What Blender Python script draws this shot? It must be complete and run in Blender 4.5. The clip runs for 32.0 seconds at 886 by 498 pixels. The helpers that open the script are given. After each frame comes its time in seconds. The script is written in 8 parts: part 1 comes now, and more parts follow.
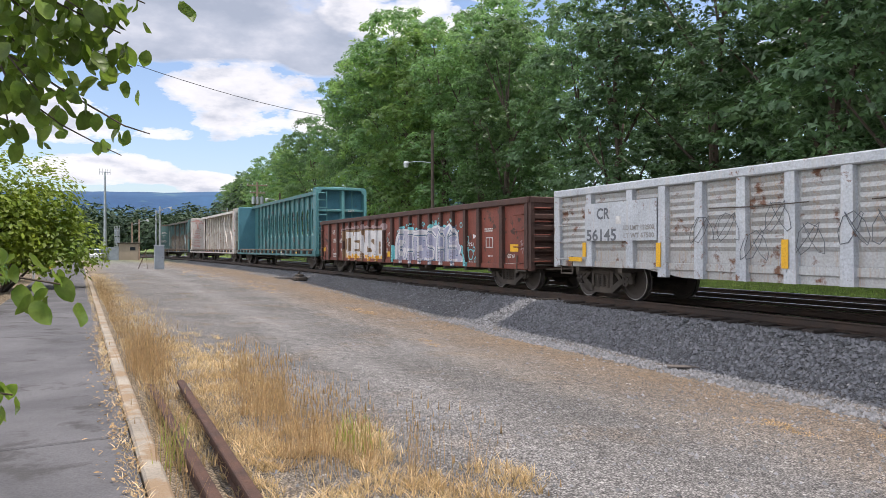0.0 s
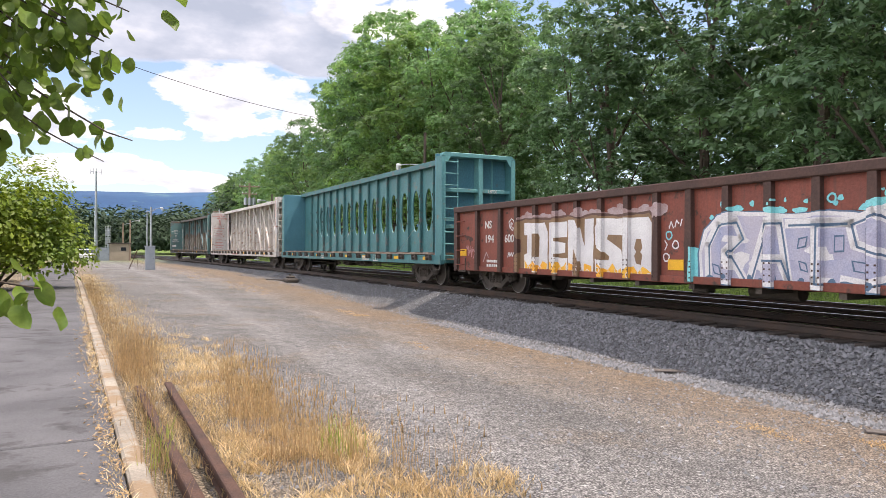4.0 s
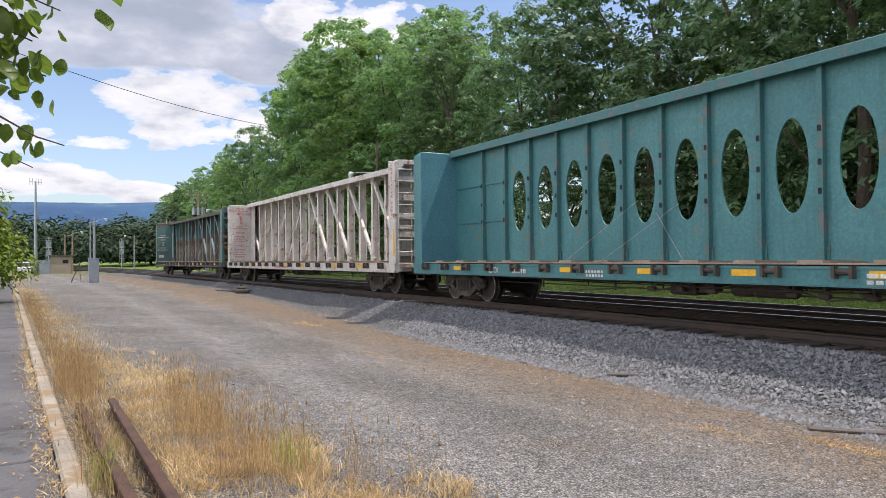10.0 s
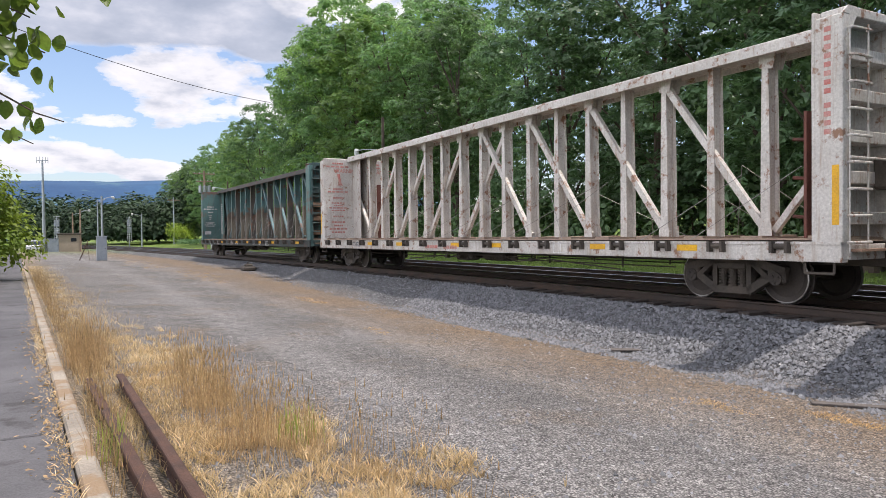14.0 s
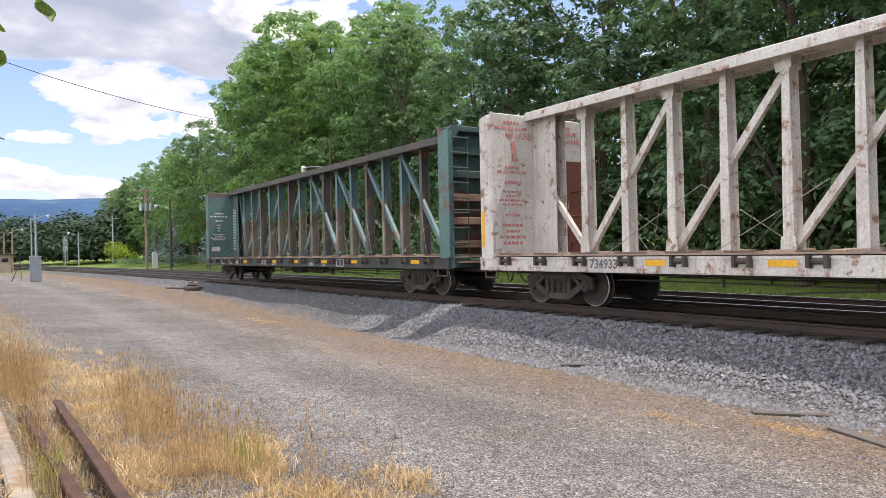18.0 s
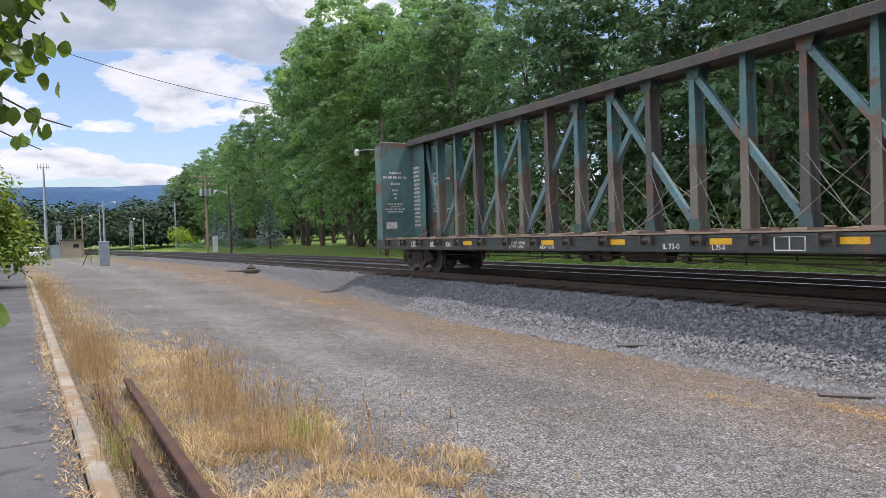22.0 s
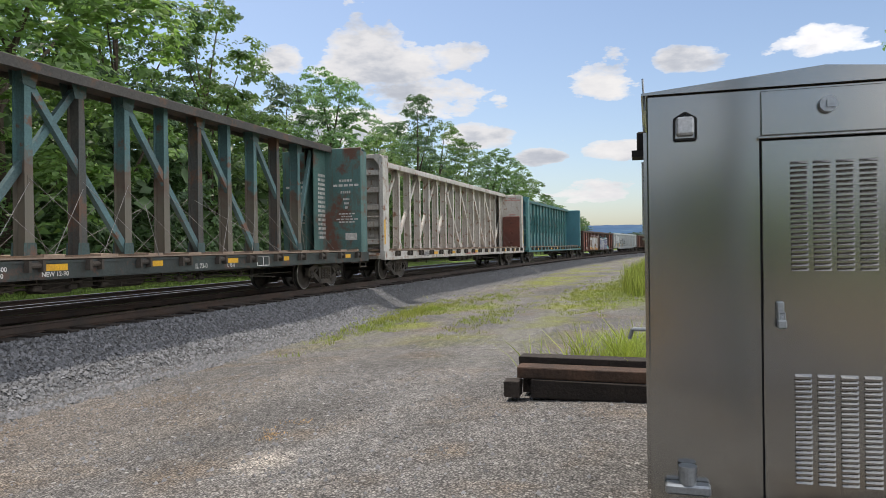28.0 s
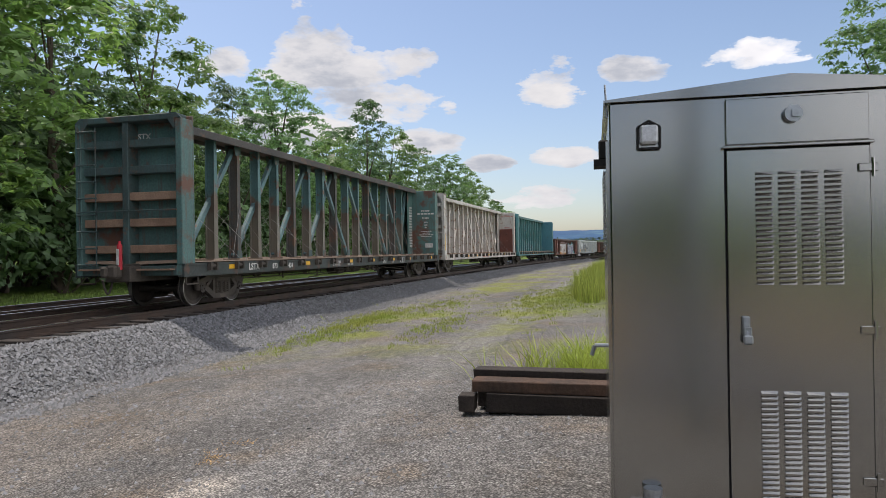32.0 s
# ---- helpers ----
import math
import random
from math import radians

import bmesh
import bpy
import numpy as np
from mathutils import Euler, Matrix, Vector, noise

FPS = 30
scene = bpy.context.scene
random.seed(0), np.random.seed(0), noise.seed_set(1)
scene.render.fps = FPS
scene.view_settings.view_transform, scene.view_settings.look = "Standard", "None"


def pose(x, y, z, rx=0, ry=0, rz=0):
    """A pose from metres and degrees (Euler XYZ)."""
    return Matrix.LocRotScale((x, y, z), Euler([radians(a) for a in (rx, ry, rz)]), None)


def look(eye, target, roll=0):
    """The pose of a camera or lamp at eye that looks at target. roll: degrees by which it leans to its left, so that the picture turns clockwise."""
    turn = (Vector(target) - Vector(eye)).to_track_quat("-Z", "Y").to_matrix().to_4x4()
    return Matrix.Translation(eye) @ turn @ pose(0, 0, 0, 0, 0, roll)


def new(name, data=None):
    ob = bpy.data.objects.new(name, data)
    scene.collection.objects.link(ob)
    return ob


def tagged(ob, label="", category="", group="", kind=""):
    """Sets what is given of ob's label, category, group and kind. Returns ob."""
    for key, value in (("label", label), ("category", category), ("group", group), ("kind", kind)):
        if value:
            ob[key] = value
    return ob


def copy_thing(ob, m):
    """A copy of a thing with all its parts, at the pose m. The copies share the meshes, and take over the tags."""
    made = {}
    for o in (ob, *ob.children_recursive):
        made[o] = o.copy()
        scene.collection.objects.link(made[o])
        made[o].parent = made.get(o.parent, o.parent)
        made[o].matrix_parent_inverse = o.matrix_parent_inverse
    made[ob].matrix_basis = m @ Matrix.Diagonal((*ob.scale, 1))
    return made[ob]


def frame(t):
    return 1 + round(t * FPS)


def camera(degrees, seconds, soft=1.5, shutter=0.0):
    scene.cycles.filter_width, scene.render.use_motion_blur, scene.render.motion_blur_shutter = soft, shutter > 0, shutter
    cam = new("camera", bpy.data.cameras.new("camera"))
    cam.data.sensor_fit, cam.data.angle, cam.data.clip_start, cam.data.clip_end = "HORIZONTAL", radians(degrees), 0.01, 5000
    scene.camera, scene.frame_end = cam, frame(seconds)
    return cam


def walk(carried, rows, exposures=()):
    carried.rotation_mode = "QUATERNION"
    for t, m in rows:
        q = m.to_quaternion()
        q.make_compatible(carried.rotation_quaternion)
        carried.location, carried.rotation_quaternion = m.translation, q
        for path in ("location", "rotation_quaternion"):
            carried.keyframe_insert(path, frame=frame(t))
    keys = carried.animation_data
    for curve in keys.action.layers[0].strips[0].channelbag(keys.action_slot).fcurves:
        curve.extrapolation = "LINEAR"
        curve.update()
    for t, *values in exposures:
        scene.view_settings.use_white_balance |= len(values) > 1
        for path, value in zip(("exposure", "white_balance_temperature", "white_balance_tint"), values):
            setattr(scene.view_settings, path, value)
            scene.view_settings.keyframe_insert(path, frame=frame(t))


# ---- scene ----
cam = camera(65.28, 32.0, soft=0.62, shutter=0.0)

# seconds, place, turn to the left from +y, tilt up, lean
PATH = [
    (0, -0.000, 0.000, 1.586, 65.28, -0.14, -0.18),
    (0.5, 0.019, 0.010, 1.590, 66.17, -0.13, 0.26),
    (1, 0.047, 0.047, 1.592, 65.94, -0.19, 0.81),
    (1.5, 0.052, 0.064, 1.591, 66.34, -0.14, 0.24),
    (2, 0.059, 0.053, 1.593, 66.64, -0.03, 0.07),
    (2.5, 0.067, 0.045, 1.595, 66.63, 0.08, -0.04),
    (3, 0.067, 0.032, 1.599, 66.53, 0.07, 0.05),
    (3.5, 0.064, 0.026, 1.601, 65.62, 0.02, 0.18),
    (5.5, 0.042, 0.030, 1.594, 62.76, 0.40, 0.01),
    (6, 0.045, 0.032, 1.597, 62.26, 0.38, -0.12),
    (6.5, 0.043, 0.029, 1.595, 62.23, 0.39, -0.02),
    (7, 0.045, 0.028, 1.597, 62.11, 0.46, -0.24),
    (7.5, 0.047, 0.030, 1.592, 61.67, 0.54, -0.46),
    (8, 0.052, 0.034, 1.590, 60.65, 0.52, -0.57),
    (8.5, 0.057, 0.058, 1.576, 60.61, 0.15, -0.46),
    (9, 0.072, 0.086, 1.586, 60.52, -0.09, -1.40),
    (9.5, 0.059, 0.086, 1.588, 60.63, -0.07, -1.22),
    (10, 0.027, 0.053, 1.594, 60.84, 0.72, -0.51),
    (10.5, 0.015, 0.014, 1.595, 60.91, 1.44, -0.89),
    (11, 0.031, -0.001, 1.585, 60.93, 0.70, -1.28),
    (11.5, 0.046, 0.036, 1.591, 59.80, -0.26, -1.90),
    (12, 0.065, 0.094, 1.584, 57.21, -0.36, -1.90),
    (12.5, 0.101, 0.134, 1.569, 56.77, -0.30, -1.67),
    (13, 0.114, 0.134, 1.564, 60.61, -0.82, -0.51),
    (13.5, 0.085, 0.113, 1.570, 62.42, -1.15, -0.35),
    (14, 0.057, 0.069, 1.585, 61.39, -1.16, -0.67),
    (14.5, 0.044, 0.042, 1.580, 60.02, -1.03, -0.19),
    (16.5, 0.057, 0.060, 1.582, 58.75, -0.10, -0.73),
    (17, 0.054, 0.050, 1.583, 58.58, 0.05, -0.43),
    (17.5, 0.046, 0.047, 1.589, 57.85, 0.27, -0.62),
    (18, 0.051, 0.046, 1.589, 57.11, 0.18, -1.13),
    (18.5, 0.049, 0.056, 1.586, 56.15, 0.20, -1.49),
    (19, 0.053, 0.060, 1.582, 55.15, 0.13, -1.72),
    (19.5, 0.069, 0.060, 1.580, 55.17, -0.20, -1.59),
    (20, 0.079, 0.049, 1.583, 57.08, -0.16, -1.75),
    (20.5, 0.070, 0.054, 1.586, 57.21, -0.40, -1.98),
    (21, 0.065, 0.057, 1.577, 60.76, -0.66, -2.40),
    (21.5, 0.055, 0.059, 1.581, 61.62, -1.14, -2.38),
    (22, 0.041, 0.049, 1.584, 61.55, -1.26, -1.79),
    (22.5, 0.030, 0.019, 1.591, 61.43, -1.36, -1.64),
    (23, -0.010, -0.009, 1.588, 57.03, -1.35, -2.04),
    (23.5, -0.095, 0.012, 1.567, 51.74, -2.36, -1.19),
    (24, -0.191, 0.149, 1.539, 42.97, -1.02, -2.48),
    (24.5, -0.292, 0.196, 1.532, 16.59, -1.93, -1.66),
    (24.8, -0.116, 0.221, 1.520, -0.48, -1.83, -0.91),
    (25, 0.043, 0.064, 1.542, -13.91, -3.99, -0.51),
    (25.5, 0.154, 0.345, 1.464, -37.79, -2.77, 0.33),
    (26, 0.215, 0.397, 1.440, -53.35, -2.58, 1.68),
    (26.5, 0.210, 0.459, 1.452, -63.17, -2.04, 2.69),
    (28.5, -0.054, 0.470, 1.581, -74.26, -0.14, -0.92),
    (29, -0.043, 0.481, 1.591, -75.89, -0.25, -0.47),
    (29.5, -0.047, 0.476, 1.590, -75.92, -0.18, -0.93),
    (30, -0.049, 0.474, 1.593, -75.62, -0.08, -0.77),
    (30.5, -0.024, 0.491, 1.597, -76.03, 0.02, -0.94),
    (31, -0.025, 0.486, 1.605, -76.72, 0.06, -1.21),
    (31.5, 0.204, 0.574, 1.630, -76.90, -0.20, -1.16),
    (32, 0.210, 0.562, 1.599, -76.79, 0.21, -0.89),
]


def eye_pose(x, y, z, yaw, tilt, lean):
    """The pose of the eye from its place and three angles."""
    a, b = radians(yaw), radians(tilt)
    way = Vector((-math.sin(a) * math.cos(b), math.cos(a) * math.cos(b), math.sin(b)))
    at = Vector((x, y, z))
    return look(at, at + way, lean)


EXPOSURES = [(0, 0.22, 6430, 16), (2, 0.24, 6480, 16), (3.5, 0.42, 6680, 17), (5, 0.62, 6710, 21), (6.5, 0.62, 6710, 21), (8, 0.38, 6580, 17), (11, 0.17, 6430, 16), (14, 0.2, 6430, 17), (16, 0.36, 6630, 18), (17.3, 0.4, 6630, 18), (18.6, 0.36, 6480, 18), (20, 0.1, 6180, 16), (23.2, 0.2, 6230, 16), (24.3, 0.72, 6120, 16), (25.0, 1.15, 5870, 16), (26.5, 1.05, 5820, 16), (27.4, 0.3, 6500, 12), (28.5, -0.16, 6600, 12), (32, -0.16, 6550, 14)]
walk(cam, [(t, eye_pose(*p)) for t, *p in PATH], EXPOSURES)

NEAR_RAIL_Y, RAIL_Z = 10.246, 0.413
CAR_TOP, CAR_SILL = 4.32, 0.73
# where the middle of the last car is along the line
TRAIN = [(0, -90.59), (1, -86.69), (2, -82.84), (3, -79.04), (4.5, -73.40), (6, -67.82), (7, -64.15), (8, -60.58), (9, -57.05), (10, -53.50), (11, -49.97), (13, -42.85), (14, -39.33), (16, -32.17), (17, -28.63), (18, -25.10), (19, -21.62), (20.5, -16.45), (22, -11.22), (23, -7.75), (24, -4.29), (25, -0.82), (26.5, 4.44), (28.5, 11.60), (30, 17.00), (32, 24.40)]

# ---- daylight ----
SUN_EL, SUN_AZ = 66.5, 65.0          # azimuth: degrees from +x towards +y
world = bpy.data.worlds.new("sky")
scene.world = world
world.use_nodes = True
wt = world.node_tree
wt.nodes.clear()


def wnode(kind, **kw):
    n = wt.nodes.new(kind)
    for k, v in kw.items():
        n.inputs[k].default_value = v
    return n


def wmath(op, a, b=None, clamp=False):
    n = wt.nodes.new("ShaderNodeMath")
    n.operation = op
    n.use_clamp = clamp
    for i, v in enumerate((a, b)):
        if v is None:
            continue
        if isinstance(v, (int, float)):
            n.inputs[i].default_value = v
        else:
            wt.links.new(v, n.inputs[i])
    return n.outputs[0]


w_sky = wt.nodes.new("ShaderNodeTexSky")
w_sky.sky_type = "NISHITA"
w_sky.sun_disc = False
w_sky.sun_elevation = radians(SUN_EL)
w_sky.sun_rotation = radians(90 - SUN_AZ)
w_sky.air_density, w_sky.dust_density, w_sky.ozone_density = 1.0, 1.4, 1.5
w_co = wt.nodes.new("ShaderNodeTexCoord")
w_sep = wt.nodes.new("ShaderNodeSeparateXYZ")
wt.links.new(w_co.outputs["Generated"], w_sep.inputs[0])
w_flat = wt.nodes.new("ShaderNodeCombineXYZ")
wt.links.new(w_sep.outputs["X"], w_flat.inputs[0])
wt.links.new(w_sep.outputs["Y"], w_flat.inputs[1])
wt.links.new(wmath("MULTIPLY", wmath("POWER", wmath("MAXIMUM", w_sep.outputs["Z"], 0.0), 0.75), 2.3), w_flat.inputs[2])


def wnoise(scale, detail, rough, shift):
    m = wt.nodes.new("ShaderNodeMapping")
    m.inputs["Location"].default_value = shift
    wt.links.new(w_flat.outputs[0], m.inputs[0])
    n = wnode("ShaderNodeTexNoise", Scale=scale, Detail=detail, Roughness=rough, Distortion=0.0)
    wt.links.new(m.outputs[0], n.inputs["Vector"])
    return n.outputs["Fac"]


def wramp(fac, stops):
    r = wt.nodes.new("ShaderNodeValToRGB")
    el = r.color_ramp.elements
    el[0].position, el[0].color = stops[0][0], (*stops[0][1], 1)
    el[1].position, el[1].color = stops[-1][0], (*stops[-1][1], 1)
    for p, c in stops[1:-1]:
        e = el.new(p)
        e.color = (*c, 1)
    wt.links.new(fac, r.inputs[0])
    return r.outputs[0]


# heaps of cumulus with white heads and grey bellies, and a flat grey sheet; bearing from the ridge, height, half width and height in degrees
CUMULUS = [(16.4, 10.9, 5.8, 3.3), (10.7, 10.3, 4.0, 2.0), (26.5, 5.9, 4.7, 1.4), (19.0, 5.1, 2.7, 1.0), (30.9, 9.2, 4.9, 2.2), (3.3, 18.5, 7.1, 2.2), (23.9, 8.8, 4.9, 0.9), (-132.5, 15.0, 5.8, 2.8), (-139.5, 15.6, 3.1, 1.8), (-124.5, 14.8, 2.4, 1.3), (-136.2, 11.8, 6.2, 1.9), (-130.7, 9.9, 4.9, 1.8), (-150.6, 13.2, 4.2, 1.9), (-156.8, 13.8, 3.3, 1.1), (-166.4, 14.3, 3.8, 1.5), (-145.6, 7.1, 1.9, 0.7), (-152.0, 7.6, 2.4, 1.1), (-149.5, 4.4, 4.2, 1.2), (-140.4, 8.9, 2.7, 1.2)]
SHEET = [(20.6, 17.1, 14.7, 3.6), (29.5, 15.2, 6.7, 2.2), (7.9, 15.0, 6.2, 1.8)]
w_rx = wmath("ADD", wmath("MULTIPLY", w_sep.outputs["X"], math.cos(radians(155))), wmath("MULTIPLY", w_sep.outputs["Y"], math.sin(radians(155))))
w_ry = wmath("SUBTRACT", wmath("MULTIPLY", w_sep.outputs["Y"], math.cos(radians(155))), wmath("MULTIPLY", w_sep.outputs["X"], math.sin(radians(155))))
w_az = wmath("MULTIPLY", wmath("ARCTAN2", w_ry, w_rx), 57.2958)
w_el = wmath("MULTIPLY", wmath("ARCSINE", w_sep.outputs["Z"]), 57.2958)


def heap(rows):
    """The fullness of the fullest cloud in each direction, and how far under its middle."""
    full = -1.0
    for az, el, wide, high in rows:
        dx, dy = wmath("DIVIDE", wmath("SUBTRACT", w_az, az), wide), wmath("DIVIDE", wmath("SUBTRACT", w_el, el), high)
        flat = wmath("ADD", wmath("MULTIPLY", wmath("MAXIMUM", dy, 0.0), 1.0), wmath("MULTIPLY", wmath("MINIMUM", dy, 0.0), 1.25))
        v = wmath("SUBTRACT", 1.0, wmath("ADD", wmath("MULTIPLY", dx, dx), wmath("MULTIPLY", flat, flat)))
        full = wmath("MAXIMUM", full, v)
    return full


w_puff = wmath("ADD", wmath("MULTIPLY", wmath("SUBTRACT", wnoise(9.0, 10, 0.60, (3.1, 1.7, 0.0)), 0.5), 5.0), wmath("MULTIPLY", wmath("SUBTRACT", wnoise(4.0, 3, 0.5, (7.3, 2.2, 0.0)), 0.5), 3.5))
w_heap = wmath("ADD", heap(CUMULUS), w_puff)
w_sheet = wmath("ADD", heap(SHEET), wmath("MULTIPLY", w_puff, 0.5))
# elsewhere and overhead the same broken cloud; fuller behind, added to light the fronts
w_far = wmath("MULTIPLY", wmath("GREATER_THAN", w_el, 27.0), wmath("MULTIPLY", wmath("SUBTRACT", wmath("ADD", w_puff, 0.35), 0.0), 1.0))
w_back = wmath("MULTIPLY", wmath("MULTIPLY", wmath("GREATER_THAN", w_az, 40.0), 1.0), wmath("ADD", w_puff, 0.7))
w_heap = wmath("MAXIMUM", w_heap, wmath("MAXIMUM", w_far, w_back))
w_cover = wmath("MAXIMUM", wramp(w_heap, [(0.0, (0, 0, 0)), (0.15, (0.6, 0.6, 0.6)), (0.55, (1, 1, 1))]), wramp(w_sheet, [(0.0, (0, 0, 0)), (0.45, (0.95, 0.95, 0.95))]))
w_belly = wnoise(9.0, 6, 0.55, (3.1, 1.7, 0.06))
w_white = wramp(wmath("ADD", w_belly, wmath("MULTIPLY", w_heap, 0.06)), [(0.42, (7.4, 7.4, 7.4)), (0.56, (6.4, 6.5, 6.7)), (0.66, (4.6, 4.9, 5.4)), (0.76, (3.8, 4.1, 4.7))])
w_grey = wramp(w_belly, [(0.36, (5.4, 5.6, 6.0)), (0.5, (4.0, 4.35, 4.95)), (0.66, (3.1, 3.5, 4.15))])
w_pick = wt.nodes.new("ShaderNodeMix")
w_pick.data_type = "RGBA"
wt.links.new(wramp(wmath("SUBTRACT", w_sheet, wmath("MULTIPLY", w_heap, 0.8)), [(0.0, (0, 0, 0)), (0.4, (1, 1, 1))]), w_pick.inputs["Factor"])
wt.links.new(w_white, w_pick.inputs["A"])
wt.links.new(w_grey, w_pick.inputs["B"])
w_col = w_pick.outputs["Result"]
# clouds across from the sun made brighter, an added fill for camera-facing sides
w_fill = wt.nodes.new("ShaderNodeMapRange")
w_fill.interpolation_type = "SMOOTHSTEP"
for k_, v_ in (("From Min", 0.05), ("From Max", -0.75), ("To Min", 1.0), ("To Max", 2.2)):
    w_fill.inputs[k_].default_value = v_
wt.links.new(w_sep.outputs["Y"], w_fill.inputs["Value"])
w_filled = wt.nodes.new("ShaderNodeVectorMath")
w_filled.operation = "SCALE"
wt.links.new(w_col, w_filled.inputs[0])
wt.links.new(w_fill.outputs["Result"], w_filled.inputs["Scale"])
w_col = w_filled.outputs[0]
w_mix = wt.nodes.new("ShaderNodeMix")
w_mix.data_type = "RGBA"
wt.links.new(w_cover, w_mix.inputs["Factor"])
w_air = wt.nodes.new("ShaderNodeVectorMath")
w_air.operation = "SCALE"
w_air.inputs["Scale"].default_value = 1.35
wt.links.new(w_sky.outputs[0], w_air.inputs[0])
wt.links.new(w_air.outputs[0], w_mix.inputs["A"])
wt.links.new(w_col, w_mix.inputs["B"])
w_bg = wnode("ShaderNodeBackground", Strength=0.125)
wt.links.new(w_mix.outputs["Result"], w_bg.inputs["Color"])
w_out = wt.nodes.new("ShaderNodeOutputWorld")
wt.links.new(w_bg.outputs[0], w_out.inputs[0])

sun = new("sun", bpy.data.lights.new("sun", "SUN"))
sun.data.energy, sun.data.angle, sun.data.color = 3.6, radians(0.6), (1.0, 0.93, 0.82)
s_dir = Vector((math.cos(radians(SUN_AZ)) * math.cos(radians(SUN_EL)), math.sin(radians(SUN_AZ)) * math.cos(radians(SUN_EL)), math.sin(radians(SUN_EL))))
sun.matrix_world = look(s_dir * 100, (0, 0, 0))


# ---- materials ----
def mat(name, color, color2=None, scale=3.0, rough=0.7, metal=0.0, bump=0.15, fine=40.0, wear=None, wear_amount=0.5, wear_scale=1.5, spec=0.4, rand=0.0, translucent=0.0, streak=None, grained=0.55):
    """A procedural surface: two tones by a broad noise, fine grain in tone and relief, and patches of wear."""
    m = bpy.data.materials.new(name)
    m.use_nodes = True
    t = m.node_tree
    n, L = t.nodes, t.links
    b = n["Principled BSDF"]
    co = n.new("ShaderNodeTexCoord")

    def noise_at(sc, det=4, ro=0.6, vec=None):
        x = n.new("ShaderNodeTexNoise")
        x.inputs["Scale"].default_value, x.inputs["Detail"].default_value, x.inputs["Roughness"].default_value = sc, det, ro
        L.new(vec or co.outputs["Object"], x.inputs["Vector"])
        return x.outputs["Fac"]

    def mix(f, a, c, kind="MIX"):
        x = n.new("ShaderNodeMix")
        x.data_type, x.blend_type = "RGBA", kind
        for sock, v in (("Factor", f), ("A", a), ("B", c)):
            if isinstance(v, tuple):
                x.inputs[sock].default_value = (*v, 1)
            elif isinstance(v, (int, float)):
                x.inputs[sock].default_value = v
            else:
                L.new(v, x.inputs[sock])
        return x.outputs["Result"]

    def ramp(f, lo, hi):
        x = n.new("ShaderNodeMapRange")
        x.inputs["From Min"].default_value, x.inputs["From Max"].default_value = lo, hi
        L.new(f, x.inputs["Value"])
        return x.outputs["Result"]

    color2 = color2 or tuple(c * 0.72 for c in color)
    c = mix(ramp(noise_at(scale), 0.35, 0.65), color, color2)
    grain = noise_at(fine, 3)
    c = mix(grained, c, mix(ramp(grain, 0.25, 0.75), (0.55, 0.55, 0.55), (1.35, 1.35, 1.35)), "MULTIPLY")
    if streak:
        mp = n.new("ShaderNodeMapping")
        mp.inputs["Scale"].default_value = (6.0, 6.0, 0.35)
        L.new(co.outputs["Object"], mp.inputs[0])
        c = mix(ramp(noise_at(2.2, 5, 0.7, mp.outputs[0]), 0.52, 0.72), c, streak)
    if wear:
        c = mix(ramp(noise_at(wear_scale, 7, 0.68), 0.62 - 0.2 * wear_amount, 0.70 - 0.2 * wear_amount), c, wear)
    if rand:
        oi = n.new("ShaderNodeObjectInfo")
        c = mix(1.0, c, mix(oi.outputs["Random"], (1 - rand,) * 3, (1 + rand,) * 3), "MULTIPLY")
        ge = n.new("ShaderNodeNewGeometry")
        c = mix(1.0, c, mix(ge.outputs["Random Per Island"], (1 - rand,) * 3, (1 + rand,) * 3), "MULTIPLY")
    L.new(c, b.inputs["Base Color"])
    b.inputs["Roughness"].default_value, b.inputs["Metallic"].default_value = rough, metal
    b.inputs["Specular IOR Level"].default_value = spec
    if bump:
        bp = n.new("ShaderNodeBump")
        bp.inputs["Strength"].default_value, bp.inputs["Distance"].default_value = bump, 0.02
        L.new(grain, bp.inputs["Height"])
        L.new(bp.outputs[0], b.inputs["Normal"])
    if translucent:
        tr = n.new("ShaderNodeBsdfTranslucent")
        L.new(mix(1.0, c, (1.35, 1.35, 1.0), "MULTIPLY"), tr.inputs["Color"])
        ms = n.new("ShaderNodeMixShader")
        ms.inputs[0].default_value = translucent
        L.new(b.outputs[0], ms.inputs[1])
        L.new(tr.outputs[0], ms.inputs[2])
        L.new(ms.outputs[0], n["Material Output"].inputs["Surface"])
    return m


RUST = (0.16, 0.07, 0.035)
M_stone = mat("ballast_stone", (0.185, 0.19, 0.20), (0.125, 0.13, 0.14), 9.0, 0.85, bump=0.5, fine=90, rand=0.42)
M_pebble = mat("pebble", (0.25, 0.24, 0.235), (0.17, 0.165, 0.16), 9.0, 0.9, bump=0.4, fine=90, rand=0.5)
M_turf = mat("turf", (0.15, 0.25, 0.045), (0.20, 0.29, 0.06), 0.25, 0.95, bump=0.8, fine=14)
M_rail = mat("rail_steel", (0.042, 0.034, 0.03), (0.07, 0.045, 0.033), 2.0, 0.6, 0.3, 0.3, 50)
M_railtop = mat("polished_rail", (0.55, 0.55, 0.55), (0.45, 0.44, 0.43), 2.0, 0.25, 1.0, 0.05, 60)
M_tie = mat("creosoted_timber", (0.03, 0.025, 0.022), (0.05, 0.04, 0.034), 2.0, 0.9, bump=0.7, fine=30, rand=0.3)
